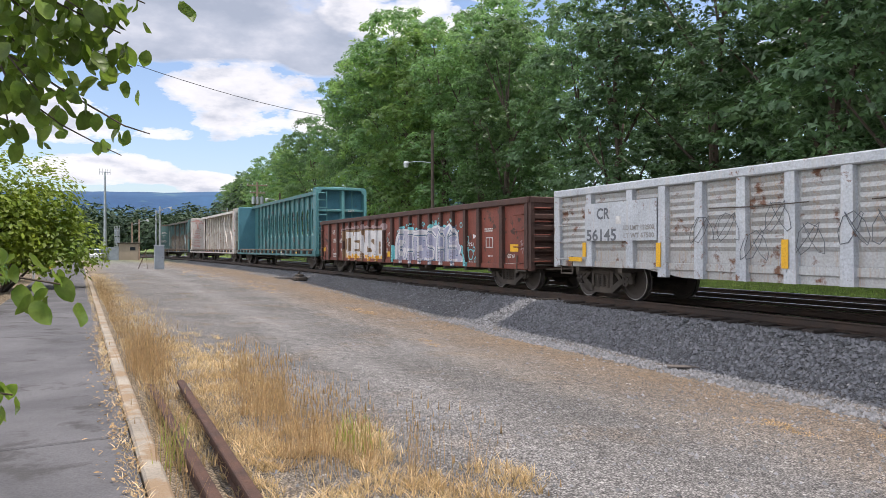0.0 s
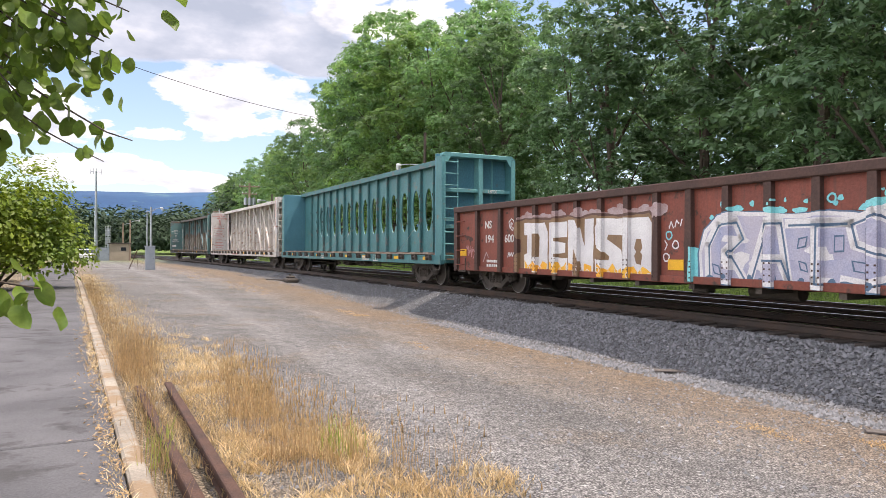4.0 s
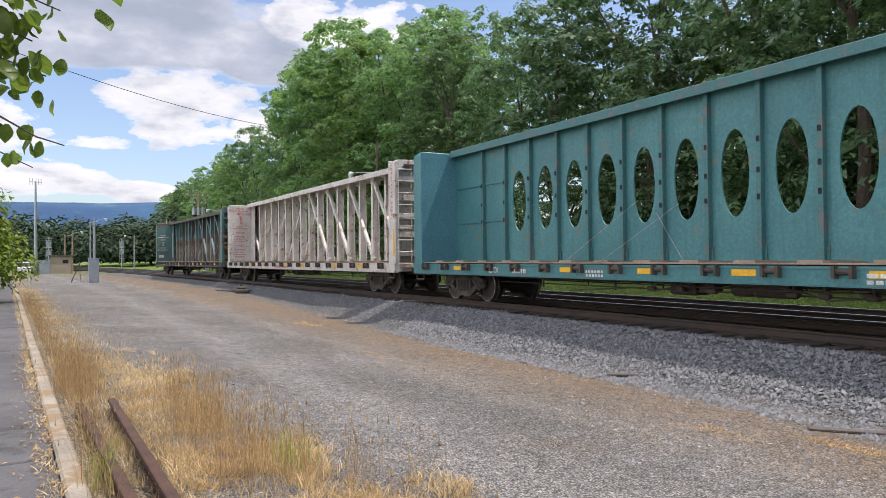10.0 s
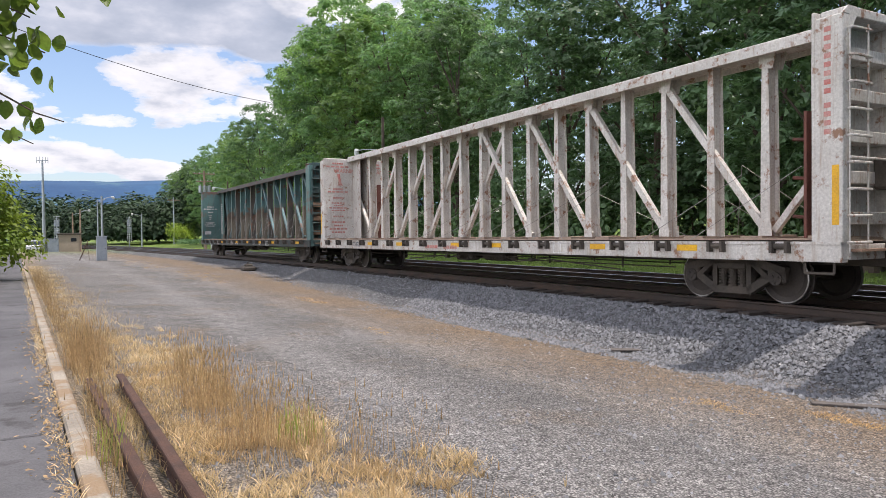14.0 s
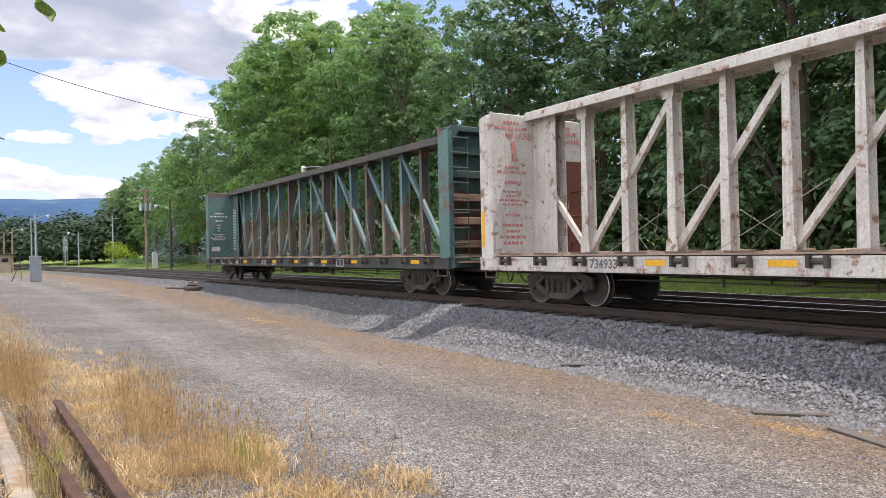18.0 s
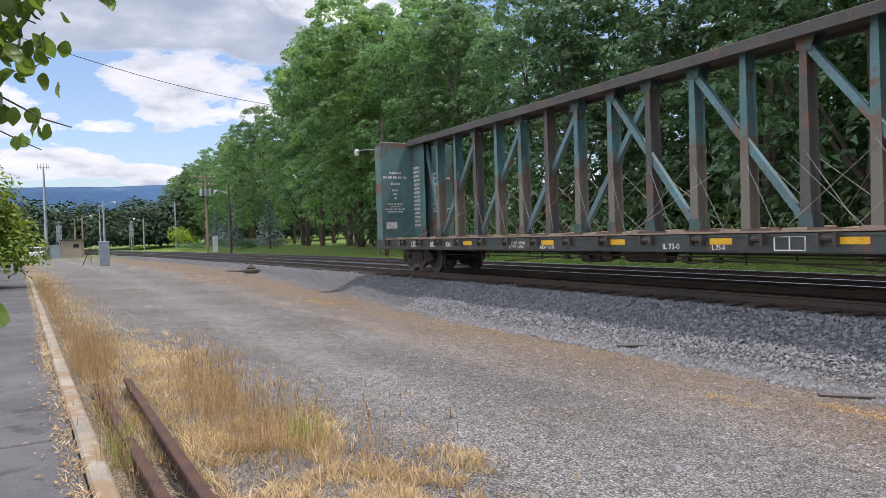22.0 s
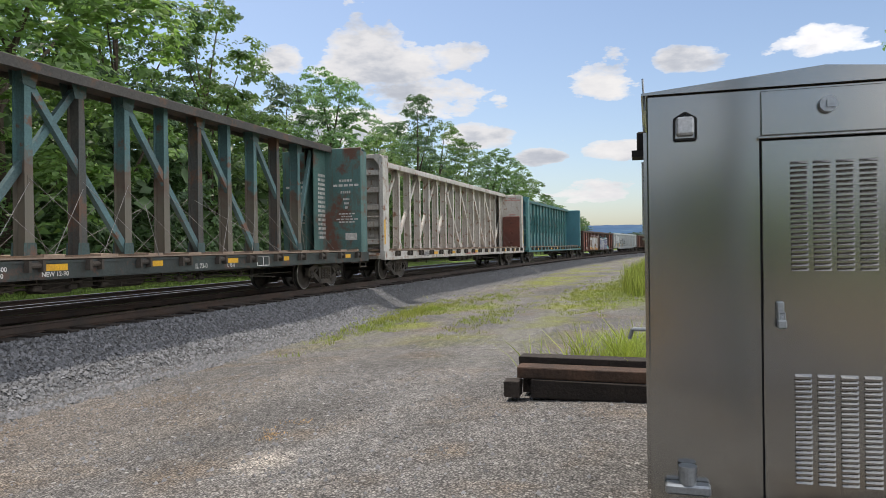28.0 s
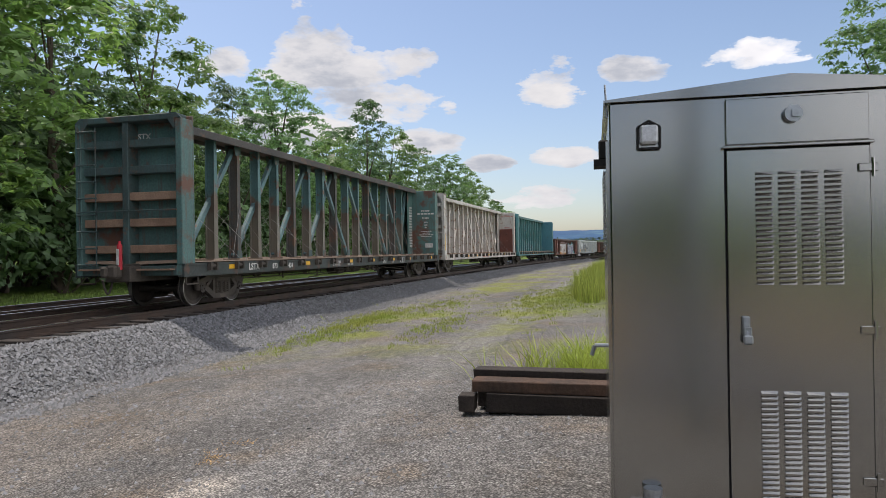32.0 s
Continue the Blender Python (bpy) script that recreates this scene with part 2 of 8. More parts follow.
M_board = mat("weathered_board", (0.12, 0.105, 0.095), (0.08, 0.07, 0.062), 2.5, 0.9, bump=0.5, fine=30, rand=0.25)
M_oldtie = mat("worn_brown_tie", (0.13, 0.075, 0.05), (0.06, 0.042, 0.033), 2.0, 0.9, bump=0.6, fine=25)
M_oldrail = mat("rusted_rail", (0.115, 0.062, 0.044), (0.07, 0.042, 0.034), 5.0, 0.85, 0.2, 0.5, 60)
M_concrete = mat("kerb_concrete", (0.36, 0.32, 0.26), (0.25, 0.22, 0.18), 1.5, 0.9, bump=0.6, fine=45, wear=(0.26, 0.185, 0.115), wear_amount=0.75, wear_scale=2.5)
M_slab = mat("platform_asphalt", (0.128, 0.126, 0.132), (0.082, 0.081, 0.086), 0.9, 0.9, bump=0.5, fine=55, wear=(0.06, 0.058, 0.058), wear_amount=0.35, wear_scale=1.6)
M_white = mat("white_car_paint", (0.60, 0.585, 0.555), (0.47, 0.45, 0.42), 1.2, 0.6, 0.1, 0.15, 25, wear=(0.26, 0.15, 0.10), wear_amount=0.30, wear_scale=4.0, streak=(0.36, 0.29, 0.235))
M_white2 = mat("grey_white_car_paint", (0.49, 0.525, 0.56), (0.39, 0.42, 0.455), 0.9, 0.55, 0.1, 0.15, 25, wear=(0.17, 0.085, 0.05), wear_amount=0.08, wear_scale=5.0, streak=(0.48, 0.47, 0.46))
M_seam = mat("weathered_teal_rib", (0.06, 0.175, 0.18), (0.05, 0.14, 0.145), 1.5, 0.6, 0.1, 0.2, 25, wear=(0.12, 0.14, 0.14), wear_amount=0.4, wear_scale=3.0)
M_cream = mat("rust_streaked_pale_paint", (0.43, 0.45, 0.46), (0.345, 0.345, 0.335), 1.1, 0.65, 0.1, 0.2, 25, wear=(0.15, 0.075, 0.045), wear_amount=0.28, wear_scale=2.6, streak=(0.36, 0.27, 0.19))
M_teal = mat("teal_car_paint", (0.066, 0.205, 0.215), (0.047, 0.16, 0.175), 0.7, 0.5, 0.1, 0.12, 20, wear=(0.13, 0.15, 0.13), wear_amount=0.1, wear_scale=2.0, streak=(0.042, 0.145, 0.15))
M_green = mat("weathered_green_paint", (0.07, 0.125, 0.125), (0.05, 0.078, 0.078), 0.8, 0.6, 0.1, 0.2, 22, wear=(0.15, 0.085, 0.06), wear_amount=0.25, wear_scale=1.4, streak=(0.075, 0.07, 0.06))
M_green2 = mat("faded_blue_green_paint", (0.11, 0.215, 0.235), (0.09, 0.14, 0.15), 0.9, 0.6, 0.1, 0.2, 22, wear=(0.17, 0.10, 0.075), wear_amount=0.22, wear_scale=2.0)
M_brown = mat("oxide_red_paint", (0.235, 0.066, 0.043), (0.165, 0.05, 0.036), 1.1, 0.6, 0.1, 0.3, 22, wear=(0.05, 0.036, 0.03), wear_amount=0.27, wear_scale=2.8, streak=(0.12, 0.052, 0.04))
M_rib = mat("grimy_rib_paint", (0.085, 0.045, 0.036), (0.06, 0.036, 0.03), 1.4, 0.7, 0.1, 0.25, 25)
M_grime = mat("truck_grime", (0.062, 0.055, 0.048), (0.095, 0.08, 0.066), 3.0, 0.8, 0.2, 0.4, 35)
M_wheel = mat("wheel_steel", (0.065, 0.055, 0.047), (0.045, 0.038, 0.034), 3.0, 0.65, 0.2, 0.2, 40)
M_tread = mat("worn_tread", (0.40, 0.39, 0.38), (0.28, 0.27, 0.26), 4.0, 0.4, 1.0, 0.05, 60)
M_plank = mat("deck_timber", (0.36, 0.27, 0.20), (0.25, 0.19, 0.15), 2.0, 0.9, bump=0.4, fine=30)
M_yellow = mat("yellow_reflector", (0.75, 0.42, 0.02), (0.62, 0.34, 0.02), 3.0, 0.5, bump=0.05)
M_letter = mat("white_lettering", (0.70, 0.70, 0.68), (0.42, 0.41, 0.39), 4.0, 0.7, bump=0.0)
M_dark = mat("dark_lettering", (0.09, 0.10, 0.12), (0.14, 0.15, 0.16), 4.0, 0.7, bump=0.0)
M_redlet = mat("faded_red_lettering", (0.44, 0.14, 0.12), (0.50, 0.30, 0.27), 4.0, 0.7, bump=0.0)
M_cable = mat("steel_cable", (0.35, 0.34, 0.33), (0.25, 0.24, 0.23), 4.0, 0.5, 0.6, 0.0)
M_rustpost = mat("rust_browned_post_paint", (0.105, 0.095, 0.085), (0.075, 0.085, 0.085), 0.9, 0.7, 0.1, 0.25, 22, wear=(0.15, 0.09, 0.065), wear_amount=0.4, wear_scale=1.3, streak=(0.12, 0.085, 0.065))
M_bulk = mat("blue_green_bulkhead_paint", (0.10, 0.20, 0.19), (0.075, 0.145, 0.14), 0.7, 0.6, 0.1, 0.2, 22, wear=(0.14, 0.075, 0.055), wear_amount=0.38, wear_scale=0.8, streak=(0.11, 0.10, 0.085))
M_sill = mat("grimy_dark_green_sill", (0.055, 0.072, 0.070), (0.04, 0.048, 0.047), 0.9, 0.65, 0.1, 0.2, 22, wear=(0.10, 0.062, 0.048), wear_amount=0.3, wear_scale=2.0, streak=(0.05, 0.045, 0.04))
M_chord = mat("grey_brown_beam_paint", (0.10, 0.092, 0.085), (0.065, 0.064, 0.062), 0.9, 0.75, 0.1, 0.25, 22, wear=(0.13, 0.085, 0.065), wear_amount=0.35, wear_scale=2.2)
M_tealframe = mat("faded_light_teal_paint", (0.145, 0.36, 0.365), (0.11, 0.29, 0.30), 0.9, 0.5, 0.1, 0.12, 20, wear=(0.16, 0.17, 0.15), wear_amount=0.12, wear_scale=2.5)
M_tealpanel = mat("blue_teal_panel_paint", (0.082, 0.225, 0.275), (0.06, 0.18, 0.225), 0.8, 0.5, 0.1, 0.12, 20, wear=(0.10, 0.15, 0.15), wear_amount=0.15, wear_scale=2.0)


def scraped_post(name, upper, lower, z0, z1):
    """Post paint that loads have scraped off up to a ragged height, with rust between."""
    m = mat(name, upper, tuple(c * 0.75 for c in upper), 0.9, 0.6, 0.1, 0.2, 22, wear=(0.15, 0.085, 0.06), wear_amount=0.26, wear_scale=2.2)
    n, L = m.node_tree.nodes, m.node_tree.links
    b = n["Principled BSDF"]
    old = b.inputs["Base Color"].links[0].from_socket
    co = n.new("ShaderNodeTexCoord")
    sep = n.new("ShaderNodeSeparateXYZ")
    L.new(co.outputs["Object"], sep.inputs[0])
    nz = n.new("ShaderNodeTexNoise")
    nz.inputs["Scale"].default_value, nz.inputs["Detail"].default_value = 3.5, 6
    L.new(co.outputs["Object"], nz.inputs["Vector"])
    add = n.new("ShaderNodeMath")
    add.operation = "MULTIPLY_ADD"
    add.inputs[1].default_value = 1.3
    L.new(nz.outputs["Fac"], add.inputs[0])
    L.new(sep.outputs["Z"], add.inputs[2])
    rp = n.new("ShaderNodeValToRGB")
    mr = n.new("ShaderNodeMapRange")
    mr.inputs["From Min"].default_value, mr.inputs["From Max"].default_value = z0 + 0.65, z1 + 0.65
    L.new(add.outputs[0], mr.inputs["Value"])
    L.new(mr.outputs["Result"], rp.inputs[0])
    e = rp.color_ramp.elements
    e[0].position, e[0].color = 0.0, (*lower, 1)
    e[1].position, e[1].color = 1.0, (*upper, 1)
    r1 = e.new(0.62)
    r1.color = (0.135, 0.10, 0.08, 1)
    mk = n.new("ShaderNodeMapRange")
    mk.inputs["From Min"].default_value, mk.inputs["From Max"].default_value = 0.75, 1.0
    L.new(mr.outputs["Result"], mk.inputs["Value"])
    mx = n.new("ShaderNodeMix")
    mx.data_type = "RGBA"
    L.new(mk.outputs["Result"], mx.inputs["Factor"])
    L.new(rp.outputs["Color"], mx.inputs["A"])
    L.new(old, mx.inputs["B"])
    L.new(mx.outputs["Result"], b.inputs["Base Color"])
    return m


M_postwear = scraped_post("scraped_teal_post_paint", (0.10, 0.195, 0.205), (0.155, 0.145, 0.12), 2.2, 3.0)
M_panel = mat("maroon_panel", (0.16, 0.055, 0.04), (0.11, 0.045, 0.035), 1.0, 0.7, bump=0.2)
M_rack = mat("bulkhead_wear", (0.30, 0.20, 0.14), (0.2, 0.13, 0.09), 2.0, 0.85, bump=0.3)
M_bark = mat("bark", (0.11, 0.085, 0.065), (0.07, 0.055, 0.045), 3.0, 0.95, bump=0.8, fine=18)
M_pole = mat("weathered_pole", (0.32, 0.23, 0.17), (0.23, 0.17, 0.13), 2.0, 0.9, bump=0.4, fine=25)
M_leaf = mat("leaves", (0.165, 0.28, 0.12), (0.12, 0.215, 0.10), 0.35, 0.42, bump=0.0, fine=6, rand=0.30, translucent=0.55, spec=0.6)
M_leaf2 = mat("light_leaves", (0.195, 0.31, 0.10), (0.15, 0.255, 0.09), 0.4, 0.42, bump=0.0, fine=6, rand=0.30, translucent=0.5, spec=0.6)
# same leaves, with the shade of the backlit trees put into the colour
M_leafshade = mat("shade_darkened_leaves", (0.125, 0.215, 0.105), (0.09, 0.165, 0.085), 0.35, 0.45, bump=0.0, fine=6, rand=0.30, translucent=0.42, spec=0.5)
M_leaf3 = mat("yellow_green_leaves", (0.30, 0.38, 0.04), (0.19, 0.30, 0.04), 0.6, 0.5, bump=0.0, fine=6, rand=0.3, translucent=0.35)
M_leaf4 = mat("glossy_green_leaf", (0.11, 0.21, 0.035), (0.19, 0.25, 0.05), 2.0, 0.42, bump=0.0, fine=60, rand=0.35, translucent=0.5)
# leaf colour darkened to hold the shade at the foot of the wood
M_under = mat("shaded_undergrowth", (0.12, 0.20, 0.085), (0.085, 0.15, 0.07), 0.35, 0.5, bump=0.0, fine=6, rand=0.35, translucent=0.35)
M_farleaf = mat("far_woods", (0.06, 0.10, 0.05), (0.04, 0.075, 0.045), 0.05, 0.8, bump=0.0, fine=2, rand=0.3, translucent=0.15)
M_spruce = mat("blue_spruce_needles", (0.21, 0.28, 0.28), (0.15, 0.21, 0.20), 0.6, 0.7, bump=0.0, fine=8, rand=0.3, translucent=0.15)
M_dry = mat("dry_grass", (0.74, 0.59, 0.38), (0.54, 0.39, 0.22), 0.7, 0.9, bump=0.0, fine=30, rand=0.4, translucent=0.3)
M_straw = mat("flattened_straw", (0.46, 0.31, 0.15), (0.34, 0.22, 0.11), 0.7, 0.9, bump=0.0, fine=30, rand=0.4, translucent=0.2)
M_dry2 = mat("brown_dry_stalks", (0.48, 0.33, 0.17), (0.36, 0.24, 0.13), 0.7, 0.9, bump=0.0, fine=30, rand=0.3, translucent=0.25)
M_weed = mat("green_weed", (0.27, 0.35, 0.07), (0.33, 0.36, 0.09), 0.5, 0.8, bump=0.0, fine=20, rand=0.3, translucent=0.3)
M_steel = mat("stainless_steel", (0.40, 0.40, 0.385), (0.36, 0.36, 0.345), 0.5, 0.19, 1.0, 0.0, 60, grained=0.06)
M_galv = mat("galvanised_steel", (0.42, 0.45, 0.48), (0.34, 0.37, 0.40), 2.0, 0.45, 0.9, 0.05, 40, grained=0.35)
M_black = mat("black_gap", (0.015, 0.015, 0.015), (0.02, 0.02, 0.02), 3, 0.8, bump=0)
# distance haze is painted in as blue, sunlight as the paler wear patches
M_hill = mat("hazed_wooded_ridge", (0.035, 0.095, 0.19), (0.026, 0.07, 0.155), 0.004, 1.0, bump=0.0, fine=0.05, wear=(0.10, 0.19, 0.20), wear_amount=0.35, wear_scale=0.0022, grained=0.25)
M_tan = mat("tan_block_wall", (0.36, 0.30, 0.23), (0.30, 0.25, 0.19), 1.0, 0.9, bump=0.3)
M_carwhite = mat("white_car_body", (0.75, 0.75, 0.75), (0.7, 0.7, 0.7), 1.0, 0.25, bump=0.0)
M_glass = mat("dark_glass", (0.03, 0.035, 0.04), (0.03, 0.035, 0.04), 1.0, 0.08, bump=0.0)
M_lamp = mat("lamp_housing", (0.62, 0.64, 0.66), (0.55, 0.57, 0.6), 2.0, 0.4, 0.3, 0.0)
M_blue = mat("blue_painted_steel", (0.03, 0.16, 0.45), (0.03, 0.12, 0.35), 3.0, 0.5, 0.2, 0.05)
M_red = mat("red_marker", (0.55, 0.03, 0.05), (0.4, 0.03, 0.04), 3.0, 0.4, bump=0.0)
G_white = mat("spray_white", (0.68, 0.68, 0.68), (0.55, 0.54, 0.55), 1.4, 0.6, bump=0.05)
G_blue = mat("spray_lilac_blue", (0.30, 0.33, 0.47), (0.42, 0.40, 0.47), 1.2, 0.6, bump=0.05)
G_navy = mat("spray_navy", (0.07, 0.12, 0.20), (0.09, 0.16, 0.24), 1.5, 0.6, bump=0.05)
G_cyan = mat("spray_cyan", (0.16, 0.50, 0.55), (0.20, 0.58, 0.60), 1.5, 0.6, bump=0.05)
G_orange = mat("spray_orange", (0.75, 0.33, 0.03), (0.72, 0.42, 0.05), 1.5, 0.6, bump=0.05)
G_mist = mat("pale_overspray", (0.40, 0.33, 0.34), (0.30, 0.20, 0.19), 3.0, 0.7, bump=0.05)
G_edge = mat("dark_overspray", (0.09, 0.055, 0.05), (0.13, 0.07, 0.055), 2.5, 0.7, bump=0.05)
G_pink = mat("spray_pink", (0.50, 0.26, 0.27), (0.42, 0.20, 0.2), 3.0, 0.6, bump=0.05)
G_lilac = mat("spray_pale_lilac", (0.36, 0.35, 0.45), (0.27, 0.30, 0.42), 1.8, 0.6, bump=0.05)
G_tan = mat("spray_brown", (0.24, 0.15, 0.08), (0.19, 0.12, 0.07), 1.5, 0.6, bump=0.05)


# ---- mesh helpers ----
def part(name, bm, material, parent=None, label="", at=None, smooth=False):
    me = bpy.data.meshes.new(name)
    bm.to_mesh(me)
    bm.free()
    return piece(name, me, material, parent, label, at, smooth)


def piece(name, me, material, parent=None, label="", at=None, smooth=False):
    if material is not None and not me.materials:
        me.materials.append(material)
    if smooth:
        me.polygons.foreach_set("use_smooth", [True] * len(me.polygons))
    ob = new(name, me)
    if parent is not None:
        ob.parent = parent
    if at is not None:
        ob.matrix_basis = at
    if label:
        tagged(ob, label)
    return ob


def box(bm, x0, x1, y0, y1, z0, z1, bev=0.0, mat_i=0, turn=None):
    m = Matrix.LocRotScale(((x0 + x1) / 2, (y0 + y1) / 2, (z0 + z1) / 2), None, (abs(x1 - x0), abs(y1 - y0), abs(z1 - z0)))
    if turn is not None:
        m = turn @ m
    vs = bmesh.ops.create_cube(bm, size=1.0, matrix=m)["verts"]
    fs = {f for v in vs for f in v.link_faces}
    for f in fs:
        f.material_index = mat_i
    if bev:
        es = list({e for v in vs for e in v.link_edges})
        bmesh.ops.bevel(bm, geom=es, offset=bev, segments=1, affect="EDGES")
    return vs


def rod(bm, a, b, r, seg=6, r2=None):
    a, b = Vector(a), Vector(b)
    d = b - a
    m = Matrix.Translation((a + b) / 2) @ d.to_track_quat("Z", "Y").to_matrix().to_4x4()
    return bmesh.ops.create_cone(bm, cap_ends=True, segments=seg, radius1=r, radius2=r if r2 is None else r2, depth=d.length, matrix=m)["verts"]


def beam(bm, a, b, w, h):
    """A straight bar of section w (along y) by h between two points of one xz plane."""
    a, b = Vector(a), Vector(b)
    d = b - a
    m = Matrix.Translation((a + b) / 2) @ d.to_track_quat("X", "Z").to_matrix().to_4x4()
    box(bm, -d.length / 2, d.length / 2, -w / 2, w / 2, -h / 2, h / 2, turn=m)


def ring_prism(bm, outline, y0, y1, mat_i=0):
    """Extrudes a closed xz outline from y0 to y1."""
    a = [bm.verts.new((x, y0, z)) for x, z in outline]
    b = [bm.verts.new((x, y1, z)) for x, z in outline]
    n = len(outline)
    fs = [bm.faces.new(a), bm.faces.new(b[::-1])]
    for i in range(n):
        fs.append(bm.faces.new((a[i], b[i], b[(i + 1) % n], a[(i + 1) % n])))
    for f in fs:
        f.material_index = mat_i
    bmesh.ops.recalc_face_normals(bm, faces=fs)


def flat_mesh(name, verts, faces):
    me = bpy.data.meshes.new(name)
    me.from_pydata(verts, [], faces)
    me.update()
    return me


TEXT = {}


def text_mesh(s):
    """The outline of a word as a thin mesh, one unit high, its left foot at the origin, in the xz plane."""
    if s not in TEXT:
        cu = bpy.data.curves.new("word", "FONT")
        cu.body, cu.size, cu.extrude, cu.resolution_u, cu.offset = s, 1.38, 0.0, 3, 0.034
        ob = new("word", cu)
        dg = bpy.context.evaluated_depsgraph_get()
        me = bpy.data.meshes.new_from_object(ob.evaluated_get(dg))
        bpy.data.objects.remove(ob)
        me.transform(pose(0, 0, 0, 90))
        TEXT[s] = me
    return TEXT[s]




def lettering(s, material, parent, x, y, z, height, stretch=1.0, side=1, name="lettering", label="", turn=0):
    me = text_mesh(s).copy()
    me.materials.clear()
    me.transform(Matrix.Diagonal((height * stretch, 1, height, 1)))
    return piece(name, me, material, parent, label, pose(x, y, z, 0, turn, 0 if side > 0 else 180))


def bars(material, parent, x, y, z, w, h, rows, name="lettering", label=""):
    """Small writing too fine to read: rows of short bars."""
    bm = bmesh.new()
    rng = random.Random(int(abs(x * 100) + z * 1000))
    for r in range(rows):
        zz = z + h * (rows - 1 - r) / rows
        xx = x
        while xx < x + w:
            l = rng.uniform(0.06, 0.22) * min(1, w)
            box(bm, xx, min(xx + l, x + w), y, y + 0.004, zz, zz + h / rows * 0.6)
            xx += l + 0.03
    return tagged(part(name, bm, material, parent, label), kind="stuff")

# ---- where the woods stand ----
SKY_X = (-231, -177, -136, -112, -97, -90, -84, -72, -65, -56, -48, -42, -36, -28, -15, 0, 12, 24, 33, 39, 46, 54, 60, 76, 106, 155, 240)
SKY_Z = (20, 21, 21, 20.5, 21, 25, 27.5, 27, 25.5, 22.5, 20.5, 18, 17, 19, 20, 20, 18, 17, 15.5, 12.5, 15, 11.5, 15.5, 14.8, 14.4, 11.4, 9)
TREES, BUSHES = [], []
rw = random.Random(77)
xw = -215.0
iw = 0
while xw < 240:
    top = float(np.interp(xw, SKY_X, SKY_Z)) * 1.02
    yw = 28.0 if xw < -66 else 26.5 if xw < -15 else 23.0
    # kinds 5, 6 and 7 carry the leaf colour darkened as backlit shade
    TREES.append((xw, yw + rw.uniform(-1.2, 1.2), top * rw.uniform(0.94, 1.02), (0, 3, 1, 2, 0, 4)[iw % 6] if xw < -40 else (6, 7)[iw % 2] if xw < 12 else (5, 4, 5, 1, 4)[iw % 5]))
    if iw % 2 == 0:
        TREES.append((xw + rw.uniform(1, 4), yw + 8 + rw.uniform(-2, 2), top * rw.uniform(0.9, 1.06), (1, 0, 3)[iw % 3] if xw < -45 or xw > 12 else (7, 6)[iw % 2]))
    iw += 1
    xw += (6.6 if -100 < xw < 60 else 11.0) * rw.uniform(0.85, 1.15)
xw = -44.0
while xw < 14:                      # a third rank closes the wood
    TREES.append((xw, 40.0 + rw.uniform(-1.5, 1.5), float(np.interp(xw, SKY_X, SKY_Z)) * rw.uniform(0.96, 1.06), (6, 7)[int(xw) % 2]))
    xw += rw.uniform(6.0, 7.5)
xw = -62.0
while xw < 90:
    BUSHES.append((xw, (25.2 if xw < -12 else 22.4) + rw.uniform(-0.8, 1.2), rw.uniform(0.7, 1.35)))
    if xw > -5:
        BUSHES.append((xw + 0.8, 27.5 + rw.uniform(-1, 1), rw.uniform(2.0, 2.9)))
    BUSHES.append((xw + 1.5, (27.5 if xw < -12 else 25) + rw.uniform(-1, 1), rw.uniform(1.2, 1.7)))
    xw += rw.uniform(2.6, 3.8)

xw = -22.0
while xw < 80:                      # the deep of the wood
    BUSHES.append((xw, 31.5 + rw.uniform(-1, 1), rw.uniform(3.0, 3.8)))
    xw += rw.uniform(4.2, 5.4)

KERB_Y0, KERB_SLOPE = 0.25, 0.0535
OLD_RAIL_1 = ((-8.3, 0.565), (-3.2, 0.715), -0.06, -0.01)
OLD_RAIL_2 = ((-8.2, 0.255), (-3.6, 0.51), -0.06, -0.02)
SWITCH = (-34.5, 7.96)
BRANCH_TURN = 0.0
WIRE_A, WIRE_B = (-37.4, -9.2, 13.8), (-58.9, 15.6, 13.05)
CAB_A, CAB_B, CAB_H, CAB_Z = (4.28, 0.53), (4.30, -0.86), 2.43, 0.0
POST = (2.0, -0.26)
TIES = (6.95, 1.92, -2.0)

# ---- the plan ----
RAIL_Y = NEAR_RAIL_Y                 # near rail of the near track
GAUGE = 1.505                        # rail head centre to rail head centre
TRACK_Y = RAIL_Y + GAUGE / 2
TRACK2_Y = TRACK_Y + 3.55
BED = RAIL_Z - 0.17                  # top of ballast and ties


def smooth(a, b, v):
    t = min(1, max(0, (v - a) / (b - a)))
    return t * t * (3 - 2 * t)


def wob(x, y, s):
    return noise.noise(Vector((x * s, y * s, 3.7)))


def bend(x):
    """The line lies on a wide curve towards the platform side at both ends."""
    a = abs(x)
    return -a * a / 1900 if a < 150 else -(150 * 150 + 300 * (a - 150)) / 1900


def drop(x):
    """How far the lot lies below the platform where it meets the ballast bank."""
    return 0.40 * smooth(-42, -12, x) * (1 - 0.45 * smooth(8, 30, x))


